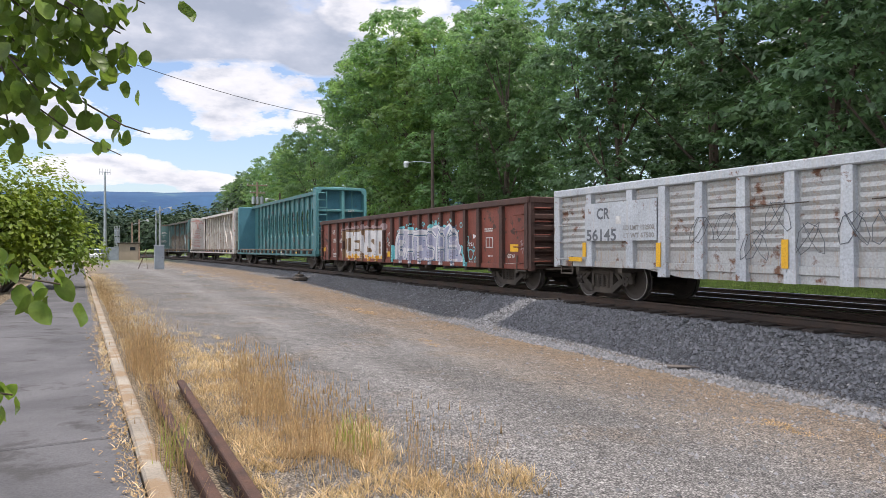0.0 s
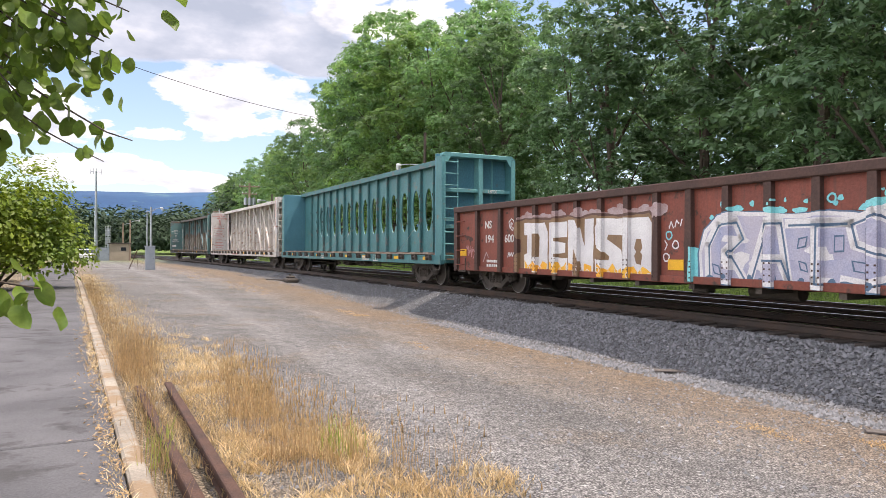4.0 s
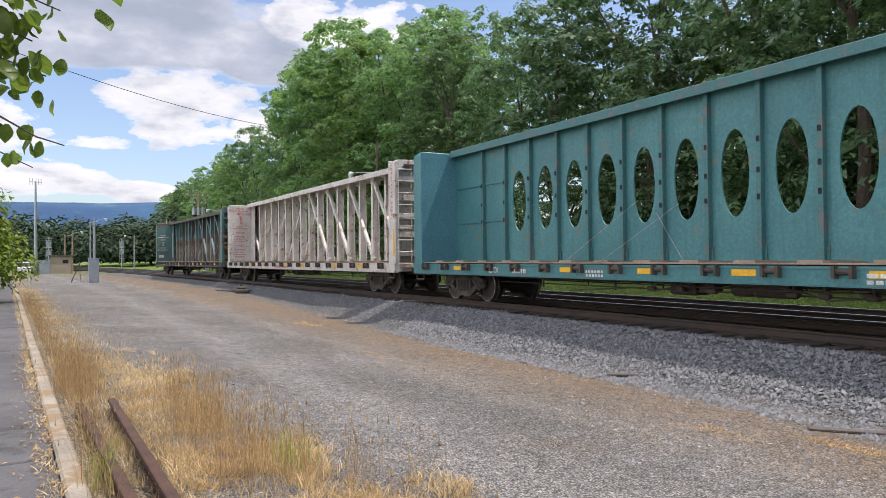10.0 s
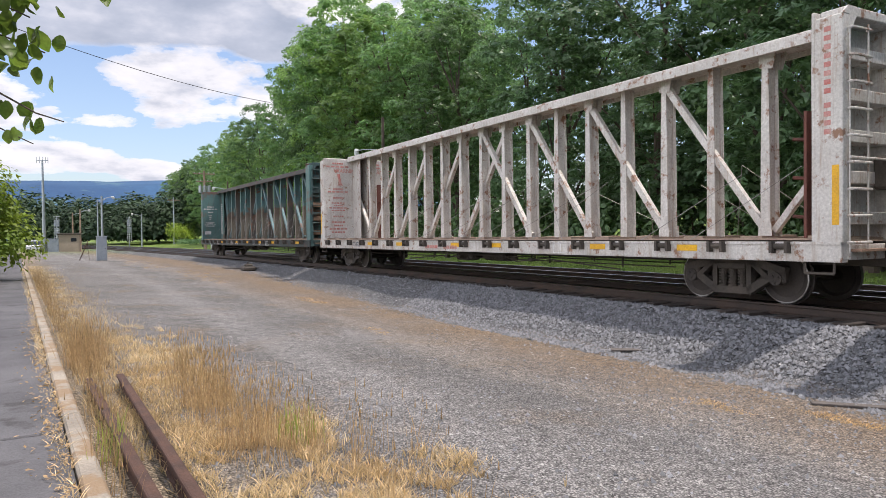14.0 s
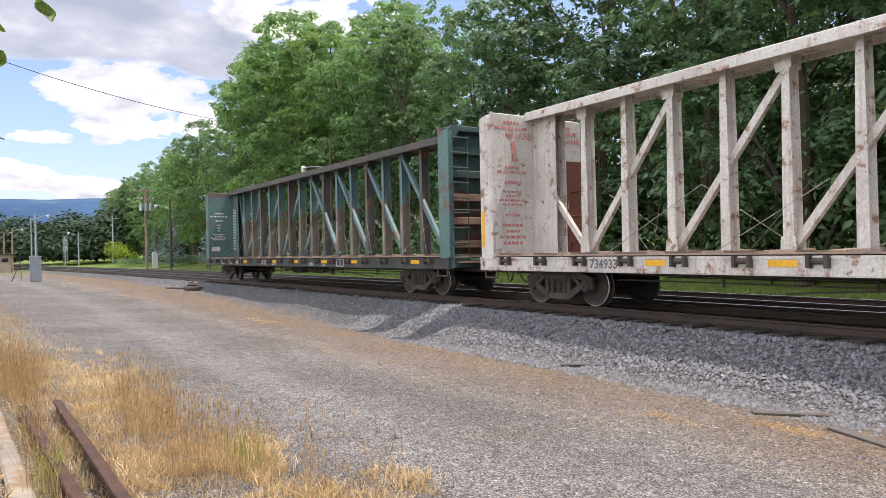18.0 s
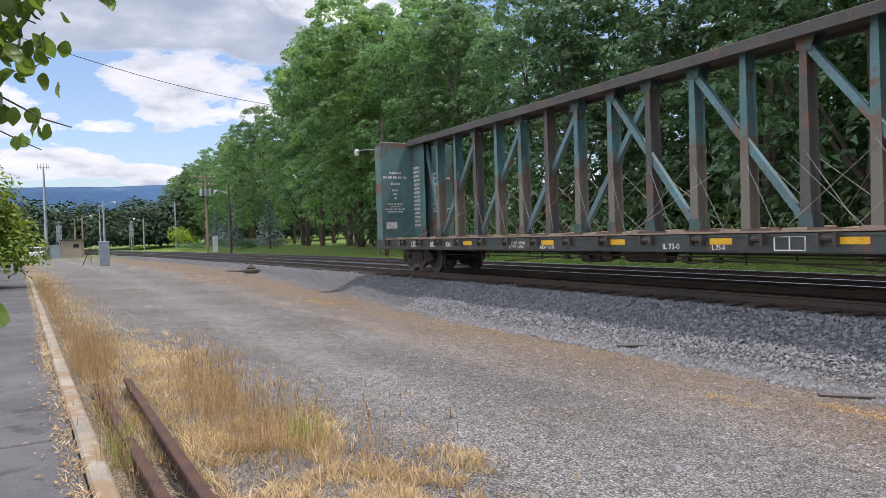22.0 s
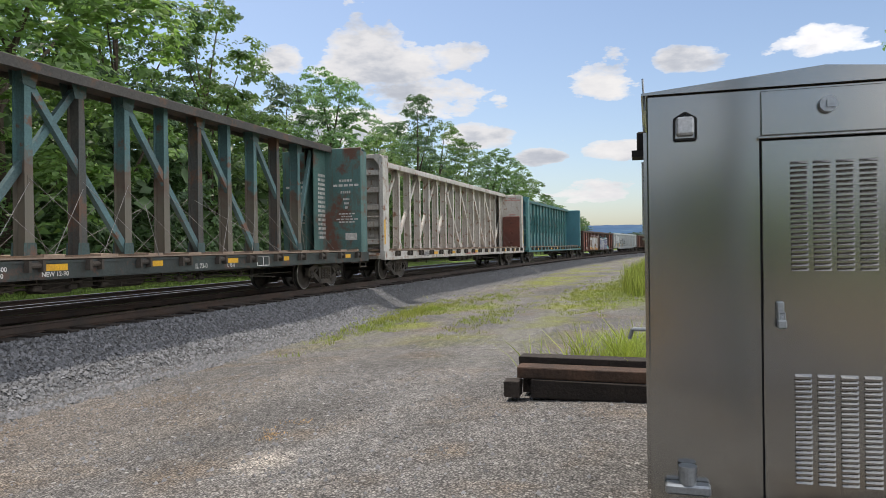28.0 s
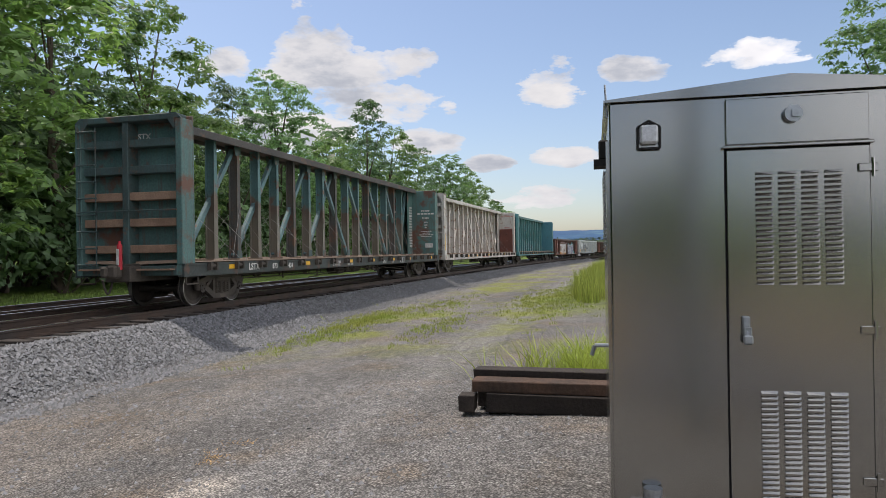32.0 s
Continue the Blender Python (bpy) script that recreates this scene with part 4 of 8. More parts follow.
def centerbeam(label, body, dark, style, number_marks, reflectors):
    """A bulkhead flat car with a centre beam down its length: style 'truss' or 'oval' (solid, with oval openings)."""
    car = tagged(new("centerbeam_flatcar"), label, "freight car", "cars of the freight train")
    L, W = (CB_HALF, CAR_W) if style == "truss" else (TEAL_HALF, CAR_W)
    BAY = 1.15 if style == "truss" else 1.105
    bm = bmesh.new()
    box(bm, -L - 0.35, L + 0.35, -0.33, 0.33, 0.62, CB_SILL1 - 0.03, 0.02)
    for k in range(-9, 10):          # cross bearers
        box(bm, k * BAY - 0.05, k * BAY + 0.05, -W + 0.05, W - 0.05, CB_SILL0 + 0.02, CB_SILL1 - 0.04)
    part("underframe", bm, M_grime, car)
    for s in (-1, 1):
        bm = bmesh.new()
        box(bm, -L, L, s * W - 0.035, s * W + 0.035, CB_SILL0, CB_SILL1, 0.008)
        box(bm, -L, L, s * (W - 0.10), s * (W + 0.05), CB_SILL1 - 0.03, CB_SILL1 + 0.012)
        box(bm, -L, L, s * (W - 0.12), s * (W + 0.03), CB_SILL0 - 0.012, CB_SILL0 + 0.02)
        sill = part("side_sill", bm, M_sill if body is M_green else body, car)
        for k in range(18):
            xk = (k - 8.5) * BAY + 0.05
            bm = bmesh.new()         # strap winch under the edge of the deck
            rod(bm, (xk - 0.14, s * (W + 0.07), CB_SILL1 - 0.06), (xk + 0.14, s * (W + 0.07), CB_SILL1 - 0.06), 0.045, 8)
            box(bm, xk - 0.15, xk - 0.10, s * (W - 0.0), s * (W + 0.14), CB_SILL1 - 0.16, CB_SILL1 + 0.02)
            box(bm, xk + 0.10, xk + 0.15, s * (W - 0.0), s * (W + 0.14), CB_SILL1 - 0.16, CB_SILL1 + 0.02)
            part("winch", bm, M_grime, sill)
        for xk in reflectors:
            bm = bmesh.new()
            box(bm, xk - 0.22, xk + 0.22, s * W - 0.041 if s < 0 else W + 0.036, s * W - 0.036 if s < 0 else W + 0.041, CB_SILL1 - 0.15, CB_SILL1 - 0.045)
            part("reflector", bm, M_yellow, sill)
        bm = bmesh.new()             # sloping deck boards with raised risers
        turn = Matrix.Translation((0, s * W / 2, CB_SILL1 + 0.03)) @ pose(0, 0, 0, s * 1.6)
        box(bm, -L + 0.1, L - 0.1, -W / 2 + 0.08, W / 2, -0.015, 0.012, turn=turn)
        for k in range(19):
            xk = (k - 9) * BAY
            box(bm, xk - 0.2, xk + 0.2, -W / 2 + 0.1, W / 2 - 0.05, 0.012, 0.055, turn=turn)
        part("deck", bm, M_plank, car)
        bm = bmesh.new()             # brake rod and its hangers
        rod(bm, (-L + 3.6, s * 0.7, CB_SILL0 - 0.18), (L - 3.6, s * 0.7, CB_SILL0 - 0.22), 0.014, 5)
        for k in (-2.2, -1.1, 0.4, 1.5, 2.6):
            rod(bm, (k * 2.2, s * 0.7, CB_SILL0), (k * 2.2, s * 0.7, CB_SILL0 - 0.26), 0.022, 5)
        part("brake_rod", bm, M_grime, car)
    bm = bmesh.new()                 # levers, pipes and rods of the brake gear
    for xa, za, xb_, zb2 in ((-1.6, -0.10, 2.6, -0.12), (-1.1, -0.22, -0.2, -0.06), (1.5, -0.06, 2.3, -0.24), (2.3, -0.24, 3.4, -0.14), (-3.6, -0.30, -1.4, -0.16), (3.4, -0.14, 5.9, -0.30)):
        rod(bm, (xa, -0.95, CB_SILL0 + za), (xb_, -0.95, CB_SILL0 + zb2), 0.016, 5)
    for xa in (-1.2, -0.5, 0.2, 1.7, 2.2, 2.9):
        rod(bm, (xa, -0.95, CB_SILL0 + 0.03), (xa + 0.05, -0.95, CB_SILL0 - 0.2), 0.02, 5)
        box(bm, xa - 0.08, xa + 0.10, -1.0, -0.88, CB_SILL0 - 0.22, CB_SILL0 - 0.13, 0.02)
    part("brake_rigging", bm, M_grime, car)
    bm = bmesh.new()                 # air tank and brake valve below the floor
    rod(bm, (0.4, -0.55, CB_SILL0 - 0.08), (1.5, -0.55, CB_SILL0 - 0.08), 0.19, 14)
    part("air_tank", bm, M_grime, car)
    bm = bmesh.new()
    box(bm, -0.9, -0.3, -0.8, -0.35, CB_SILL0 - 0.28, CB_SILL0 + 0.05, 0.04)
    box(bm, -0.2, 0.1, -0.85, -0.5, CB_SILL0 - 0.22, CB_SILL0 + 0.05, 0.04)
    part("brake_valve", bm, M_grime, car)
    # bulkheads
    z0, z1, zb_ = CB_SILL0 + 0.02, CB_TOP, CB_SILL1 + 0.03
    for e in (-1, 1):
        bm = bmesh.new()
        xi, xo = L - 0.46, L
        box(bm, e * xi, e * (xi + 0.06), -W, W, z0, z1, 0.01)
        bh = part("bulkhead", bm, M_bulk if body is M_green else M_tealpanel if style == "oval" else body, car)
        frame_m = M_tealframe if style == "oval" else body
        inner = M_rack if body is M_green else body
        for s in (-1, 1):            # deep corner posts, cut off at the top
            bm = bmesh.new()
            box(bm, e * (xi + 0.05), e * xo, s * W - s * 0.16, s * W, z0, z1 - 0.1, 0.015)
            part("corner_post", bm, M_bulk if body is M_green else body, bh)
            bm = bmesh.new()
            ring = [(s * (W - 0.16), z1 - 0.1), (s * W, z1 - 0.1), (s * (W - 0.14), z1 + 0.02), (s * (W - 0.34), z1 + 0.02), (s * (W - 0.34), z1 - 0.12), (s * (W - 0.2), z1 - 0.32), (s * (W - 0.16), z1 - 0.32)]
            va = [bm.verts.new((e * (xo - 0.03), y, z)) for y, z in ring]
            vb = [bm.verts.new((e * (xo + 0.002), y, z)) for y, z in ring]
            fs = [bm.faces.new(va), bm.faces.new(vb[::-1])] + [bm.faces.new((va[i], vb[i], vb[(i + 1) % 7], va[(i + 1) % 7])) for i in range(7)]
            bmesh.ops.recalc_face_normals(bm, faces=fs)
            part("gusset", bm, frame_m, bh)
        bm = bmesh.new()
        box(bm, e * (xi + 0.05), e * xo, -W + 0.14, W - 0.14, z1 - 0.12, z1 + 0.02, 0.015)
        part("top_beam", bm, frame_m, bh)
        bm = bmesh.new()
        box(bm, e * (xi + 0.05), e * xo, -W + 0.16, W - 0.16, z0, z0 + 0.22, 0.01)
        part("end_sill", bm, body, bh)
        bm = bmesh.new()
        box(bm, e * (xi + 0.05), e * (xo - 0.05), 0.02, 0.18, z0 + 0.2, z1 - 0.1, 0.01)
        part("centre_post", bm, frame_m, bh)
        for k in (2, 4) if style == "oval" else range(1, 6):
            zz = z0 + (z1 - z0) * k / 6
            bm = bmesh.new()
            rh = 0.06 if style == "oval" else 0.09
            box(bm, e * (xi + 0.055), e * (xo - 0.1), -W + 0.1, W - 0.1, zz - rh, zz + rh, 0.01)
            part("rib", bm, frame_m if style == "oval" else inner if k < 4 else body, bh)
        if style == "oval":          # slim upright in the far half, light edge down the near post
            bm = bmesh.new()
            box(bm, e * (xi + 0.055), e * (xi + 0.12), e * 0.68, e * 0.73, z0 + 0.2, z1 - 0.1)
            part("upright", bm, frame_m, bh)
            for s in (-1, 1):
                bm = bmesh.new()
                box(bm, e * xo, e * (xo + 0.012), s * (W - 0.155), s * (W - 0.005), z0 + 0.1, z1 - 0.12)
                part("post_cap", bm, frame_m, bh)
        add_ladder(bh, e * xo, -e * W + e * 0.12, -e * W + e * 0.58, z0 + 0.25, z1 - 0.3, 9, frame_m, 0.02)
        bm = bmesh.new()
        for y in (-e * (W - 0.12), -e * (W - 0.58)):
            rod(bm, (e * (xo + 0.03), y, z0 + 0.1), (e * (xo + 0.03), y, z1 - 0.2), 0.02 if style == "oval" else 0.014, 6)
        rod(bm, (e * (xo + 0.06), -W + 0.1, z0 + 1.45), (e * (xo + 0.06), W - 0.1, z0 + 1.45), 0.018, 6)
        part("grab_iron", bm, frame_m, bh)
        bm = bmesh.new()
        box(bm, e * (xo - 0.2), e * (xo + 0.16), -W + 0.2, W - 0.2, z0 + 0.12, z0 + 0.155)
        part("crossover_platform", bm, M_rack, bh)
        if e > 0 and body is not M_green:
            brake_wheel(bh, e * (xo + 0.14), -0.25, z0 + 1.32, body if style == "truss" else M_grime)
        for s in (-1, 1) if body is M_white else ():
            bm = bmesh.new()
            box(bm, e * (xo - 0.1) - 0.05, e * (xo - 0.1) + 0.05, s * W - 0.006 if s < 0 else W, s * W if s < 0 else W + 0.006, z0 + 0.5, z0 + 1.35)
            part("reflector", bm, M_yellow, bh)
        if body is M_white:          # brace from the bulkhead down to the foot of the first post
            bm = bmesh.new()
            beam(bm, (e * (xi - 0.02), 0, z0 + 2.3), (e * (7.5 * BAY + 0.1), 0, zb_ + 0.15), 0.10, 0.11)
            part("brace", bm, M_white, bh)
        for s in (-1, 1):
            stirrup(car, e * (L - 0.35), s * (W - 0.02), M_grime)
        add_coupler(car, L, e)
    # centre beam
    zb, zt = CB_SILL1 + 0.03, CB_TOP - 0.01
    bm = bmesh.new()
    box(bm, -L + 0.42, L - 0.42, -0.36, 0.36, zt - 0.02, zt + 0.10, 0.015)
    box(bm, -L + 0.42, L - 0.42, -0.40, -0.34, zt - 0.11, zt + 0.04)
    box(bm, -L + 0.42, L - 0.42, 0.34, 0.40, zt - 0.11, zt + 0.04)
    part("top_chord", bm, M_chord if body is M_green else body if style == "truss" else dark, car)
    if style == "truss":
        for k in range(16):
            xk = (k - 7.5) * BAY
            bm = bmesh.new()
            for sy in (-0.13, 0.13):  # two flanges and the web between, wider at the foot
                prof = [(-0.095, zb), (0.095, zb), (0.085, zb + 1.5), (0.06, zt), (-0.06, zt), (-0.085, zb + 1.5)]
                ring_prism(bm, [(xk + px_, pz) for px_, pz in prof], sy - 0.008, sy + 0.008)
            box(bm, xk - 0.012, xk + 0.012, -0.122, 0.122, zb, zt)
            if k % 5 == 2:
                box(bm, xk - 0.03, xk + 0.03, -0.146, -0.139, zb + 1.2, zb + 1.45)
            part("post", bm, body if body is M_white else M_rustpost if k % 3 == 2 else M_postwear, car)
        for e in (-1, 1):
            for k in (-0.5, 1.5, 3.5, 5.5):
                bm = bmesh.new()
                beam(bm, (e * k * BAY, -0.06 * e, zt - 0.15), (e * (k + 2) * BAY, -0.06 * e, zb + 0.12), 0.11, 0.13)
                part("diagonal", bm, dark, car)
            if body is not M_white:
                bm = bmesh.new()
                beam(bm, (e * 8.35 * BAY, 0, zt - 0.12), (e * 7.5 * BAY, 0, zb + 0.12), 0.10, 0.12)
                part("diagonal", bm, dark, car)
            for k in (-0.5, 1.5, 3.5, 5.5, 7.5):  # gusset plates where posts and diagonals meet
                xk = e * k * BAY
                for s in (-1, 1):
                    bm = bmesh.new()
                    lo = [(xk - 0.14, zb), (xk + 0.14, zb), (xk + 0.12, zb + 0.28), (xk - 0.12, zb + 0.28)]
                    hi = [(xk - e * 0.13, zt), (xk + e * 0.24, zt), (xk + e * 0.15, zt - 0.32), (xk - e * 0.10, zt - 0.28)]
                    ring_prism(bm, lo, s * 0.140, s * 0.148)
                    part("gusset", bm, body, car)
                    bm = bmesh.new()
                    ring_prism(bm, hi, s * 0.140, s * 0.148)
                    part("gusset", bm, body, car)
            bm = bmesh.new()         # solid end panel of the beam
            for s in (-1, 1):
                ring_prism(bm, [(e * 8.25 * BAY, zb), (e * 8.25 * BAY, zt), (e * (L - 0.46), zt), (e * (L - 0.46), zb)], s * 0.14, s * 0.16)
            part("end_panel", bm, M_bulk if body is M_green else body, car)
    else:
        y0, y1 = WEB_Y - 0.02, WEB_Y + 0.02
        edges = [-L + 0.46, -7.5 * BAY + 0.1] + [(k - 6.5) * BAY + 0.1 for k in range(14)] + [7.5 * BAY + 0.1, L - 0.46]
        for k in range(17):
            bm = bmesh.new()
            xa, xb = edges[k], edges[k + 1]
            if 2 <= k <= 14:     # a bay with an oval opening
                xc, zc, rx, rz = (xa + xb) / 2, zb + 1.64, 0.30, 0.80
                n = 24
                rect, oval = [], []
                for q in range(n):
                    a = 2 * math.pi * q / n
                    oval.append((xc + rx * math.cos(a), zc + rz * math.sin(a)))
                    ca, sa = math.cos(a), math.sin(a)
                    tx = (BAY / 2) / abs(ca) if abs(ca) > 1e-6 else 1e9
                    tz = ((zt - zc) if sa > 0 else (zc - zb)) / abs(sa) if abs(sa) > 1e-6 else 1e9
                    tt = min(tx, tz)
                    rect.append((xc + ca * tt, zc + sa * tt))
                # square the corners
                for cx_, cz_ in ((xa, zb), (xb, zb), (xa, zt), (xb, zt)):
                    j = min(range(n), key=lambda q: (rect[q][0] - cx_) ** 2 * 6 + (rect[q][1] - cz_) ** 2)
                    rect[j] = (cx_, cz_)
                va = [[bm.verts.new((x, y, z)) for x, z in ring] for y in (y0, y1) for ring in (rect, oval)]
                for q in range(n):
                    r = (q + 1) % n
                    bm.faces.new((va[0][q], va[0][r], va[1][r], va[1][q]))
                    bm.faces.new((va[2][q], va[3][q], va[3][r], va[2][r]))
                    bm.faces.new((va[1][q], va[1][r], va[3][r], va[3][q]))
            else:
                box(bm, xa, xb, y0, y1, zb, zt)
            bmesh.ops.recalc_face_normals(bm, faces=bm.faces)
            web = part("web_panel", bm, body, car)
            if not 2 <= k <= 14:
                for s in (-1, 1):
                    for zr_ in (1.15, 2.2):
                        bm = bmesh.new()
                        box(bm, xa + 0.02, xb - 0.02, WEB_Y + s * 0.02, WEB_Y + s * 0.055, zb + zr_, zb + zr_ + 0.05)
                        part("stiffener", bm, body, web)
        for s in (-1, 1):
            for xk in edges[1:-1]:
                bm = bmesh.new()
                box(bm, xk - 0.05, xk + 0.05, WEB_Y + s * 0.02, WEB_Y + s * 0.13, zb, zt, 0.006)
                box(bm, xk - 0.09, xk + 0.09, WEB_Y + s * 0.02, WEB_Y + s * 0.05, zb, zb + 0.3)
                rib_ = part("rib", bm, M_seam, car)
                for q in (3.1, 4.4, 5.9):
                    bm = bmesh.new()
                    box(bm, xk - 0.028, xk + 0.028, WEB_Y + s * 0.128, WEB_Y + s * 0.134, zb + 0.36 * q, zb + 0.36 * q + 0.10, 0.012)
                    part("slot", bm, M_black, rib_)
    # tie-down cables, slung from the deck up to the beam
    rngc = random.Random(len(label))
    for s in (-1, 1):
        for k in range(17):
            xk = (k - 8) * BAY
            if body is M_green:      # a pair from each post, crossing those of the next
                for reach in (-0.96, 0.96):
                    if k == 16 or rngc.random() < 0.14:
                        continue
                    xp = (k - 7.5) * BAY
                    bm = bmesh.new()
                    rod(bm, (xp, s * 0.15, zb + rngc.uniform(1.25, 1.45)), (xp + reach * BAY, s * rngc.uniform(0.55, 0.95), zb + 0.09), 0.0055, 4)
                    part("cable", bm, M_cable, car)
                if k % 4 != 1:
                    continue
            elif rngc.random() < (0.12 if style == "truss" else 0.75):
                continue
            bm = bmesh.new()
            reach = rngc.choice((-1, 1, 1)) * BAY * rngc.choice((0.9, 1.1, 1.7))
            y_top = s * (0.15 if style == "truss" else 0.14)
            rod(bm, (xk, s * (W - 0.02), CB_SILL1 + 0.03), (xk + reach, y_top, zb + rngc.uniform(0.95, 1.45)), 0.006, 4)
            part("cable", bm, M_cable, car)
    add_trucks(car, L - 2.14)
    for s, x, y, z, h, word, m_ in number_marks:
        lettering(word, m_, car, x, y, z, h, 1.0, s)
    return car


def gondola(label, body, rib, half, ends, z_bot, z_top, sag=0.0, corrugated=False, truck_c=6.1, bays=15):
    """An open gondola: sides on posts under a heavy top rail, ribbed ends, a floor, trucks."""
    car = tagged(new("gondola_car"), label, "freight car", "cars of the freight train")
    W = CAR_W + 0.05
    bm = bmesh.new()
    box(bm, -half - 0.2, half + 0.2, -0.33, 0.33, 0.62, z_bot + 0.1, 0.02)
    box(bm, -half, half, -W + 0.06, W - 0.06, z_bot + 0.05, z_bot + 0.12)
    for k in range(-6, 7):
        box(bm, k * half / 6.5 - 0.06, k * half / 6.5 + 0.06, -W + 0.1, W - 0.1, z_bot - 0.12, z_bot + 0.05)
    part("floor", bm, M_grime, car)
    inner = half - ends[0] - ends[1]
    xs = [-half, -half + ends[0]] + [-inner + 2 * inner * k / bays for k in range(bays + 1)] + [half - ends[0], half]
    posts = len(xs) - 1
    for s in (-1, 1):
        bm = bmesh.new()
        y0 = s * (W - 0.09)
        if corrugated:
            rows = 9
            for k in range(posts):
                xa, xb = xs[k] + 0.12, xs[k + 1] - 0.12
                for r in range(rows):
                    za = z_bot + 0.35 + (z_top - z_bot - 0.5) * r / rows
                    zb = z_bot + 0.35 + (z_top - z_bot - 0.5) * (r + 1) / rows
                    zm = (za + zb) / 2
                    o = [(xa, y0, za), (xb, y0, za), (xb - 0.06, y0 + s * 0.045, zm), (xa + 0.06, y0 + s * 0.045, zm), (xa, y0, zb), (xb, y0, zb)]
                    v = [bm.verts.new(p) for p in o]
                    bm.faces.new((v[0], v[1], v[2], v[3]))
                    bm.faces.new((v[3], v[2], v[5], v[4]))
                    bm.faces.new((v[1], v[5], v[2]))
                    bm.faces.new((v[0], v[3], v[4]))
        box(bm, -half, half, min(y0, y0 - s * 0.02), max(y0, y0 - s * 0.02), z_bot, z_top)
        if sag:
            ring_prism(bm, [(-truck_c + 1.7, z_bot), (truck_c - 1.7, z_bot), (truck_c - 2.9, z_bot - sag), (-truck_c + 2.9, z_bot - sag)], y0 - s * 0.02, y0)
        bmesh.ops.recalc_face_normals(bm, faces=bm.faces)
        side = part("side_sheet", bm, body, car)
        bm = bmesh.new()
        box(bm, -half - 0.02, half + 0.02, s * (W - 0.12), s * (W + 0.04), z_top - 0.17, z_top, 0.02)
        part("top_rail", bm, rib, side)
        bm = bmesh.new()
        box(bm, -half, half, s * (W - 0.1), s * (W - 0.05), z_bot - 0.02, z_bot + 0.12, 0.01)
        part("bottom_rail", bm, body, side)
        for k, x in enumerate(xs):
            if k in (0, posts):
                x += 0.1 if k == 0 else -0.1
            bm = bmesh.new()
            lo = z_bot - (sag if abs(x) < truck_c - 2.4 else 0)
            w2, d2 = (0.11, 0.11) if corrugated else (0.085, 0.10)
            ring_prism(bm, [(x - w2, lo), (x + w2, lo), (x + w2 * 0.8, z_top - 0.15), (x - w2 * 0.8, z_top - 0.15)], s * (W - 0.09), s * (W - 0.09 + d2))
            for q in range(4):       # rivet heads along the foot
                for fx in (-1, 1):
                    box(bm, x + fx * w2 * 0.6 - 0.014, x + fx * w2 * 0.6 + 0.014, s * (W - 0.09 + d2), s * (W - 0.08 + d2), lo + 0.08 + 0.1 * q, lo + 0.108 + 0.1 * q)
            part("side_post", bm, rib, side)
        for e in (-1, 1):
            side_ladder(side, s * W - s * 0.02, e * (half - 0.2), e * (half - 0.62), z_bot + 0.15, z_top - 0.45, 4, body)
            stirrup(car, e * (half - 0.4), s * (W - 0.05), M_grime)
    for e in (-1, 1):
        bm = bmesh.new()
        box(bm, e * (half - 0.03), e * half, -W + 0.08, W - 0.08, z_bot, z_top - 0.05)
        end = part("end_sheet", bm, rib if not corrugated else body, car)
        for s in (-1, 1):
            bm = bmesh.new()
            box(bm, e * (half - 0.05), e * (half + 0.10), s * (W - 0.14), s * (W - 0.02), z_bot - 0.05, z_top - 0.02, 0.01)
            part("corner_post", bm, rib if not corrugated else body, end)
        bm = bmesh.new()
        box(bm, e * (half - 0.08), e * (half + 0.12), -W + 0.02, W - 0.02, z_top - 0.17, z_top - 0.003, 0.02)
        part("end_rail", bm, rib if not corrugated else body, end)
        for k in range(6):           # horizontal corrugation of the end
            zz = z_bot + 0.22 + (z_top - z_bot - 0.45) * k / 5
            n0 = e * half
            bm = bmesh.new()
            ring_prism(bm, [(n0, zz - 0.11), (n0 + e * 0.10, zz - 0.05), (n0 + e * 0.10, zz + 0.05), (n0, zz + 0.11)], -W + 0.14, W - 0.14)
            part("corrugation", bm, rib if not corrugated else body, end)
        add_ladder(end, e * (half + 0.06), -e * (W - 0.12), -e * (W - 0.58), z_bot + 0.2, z_top - 0.3, 5, body, off=0.12)
        bm = bmesh.new()
        rod(bm, (e * (half + 0.14), -W + 0.15, z_bot + 0.1), (e * (half + 0.14), W - 0.15, z_bot + 0.1), 0.02, 6)
        box(bm, e * half, e * (half + 0.3), -0.9, 0.3, z_bot - 0.02, z_bot + 0.02)
        part("crossover_step", bm, M_grime, end)
        if e > 0 and body is not M_green:
            brake_wheel(end, e * (half + 0.34), -0.45, z_top - 0.5, M_rib)
        add_coupler(car, half + 0.12, e)
    bm = bmesh.new()
    rod(bm, (0.6, -0.45, z_bot - 0.13 - sag * 0.3), (1.6, -0.45, z_bot - 0.13 - sag * 0.3), 0.14, 14)
    part("air_tank", bm, M_grime, car)
    bm = bmesh.new()
    box(bm, -0.6, -0.2, -0.75, -0.5, z_bot - 0.22 - sag * 0.3, z_bot + 0.02, 0.03)
    part("brake_valve", bm, M_grime, car)
    add_trucks(car, truck_c)
    return car

# ---- the train, from its tail ----
CARS = []                            # (car, offset of its centre from the centre of the last car)
GAP_CB = 2 * CB_HALF + 1.34          # centre to centre of two bulkhead cars


def on_line(x):
    """The pose of a car whose middle is at x on the curving near track."""
    return pose(x, TRACK_Y + bend(x), RAIL_Z, 0, 0, math.degrees(math.atan((bend(x + 1) - bend(x - 1)) / 2)))


def add_car(car, offset):
    car.matrix_basis = on_line(TRAIN[0][1] + offset)
    CARS.append((car, offset))


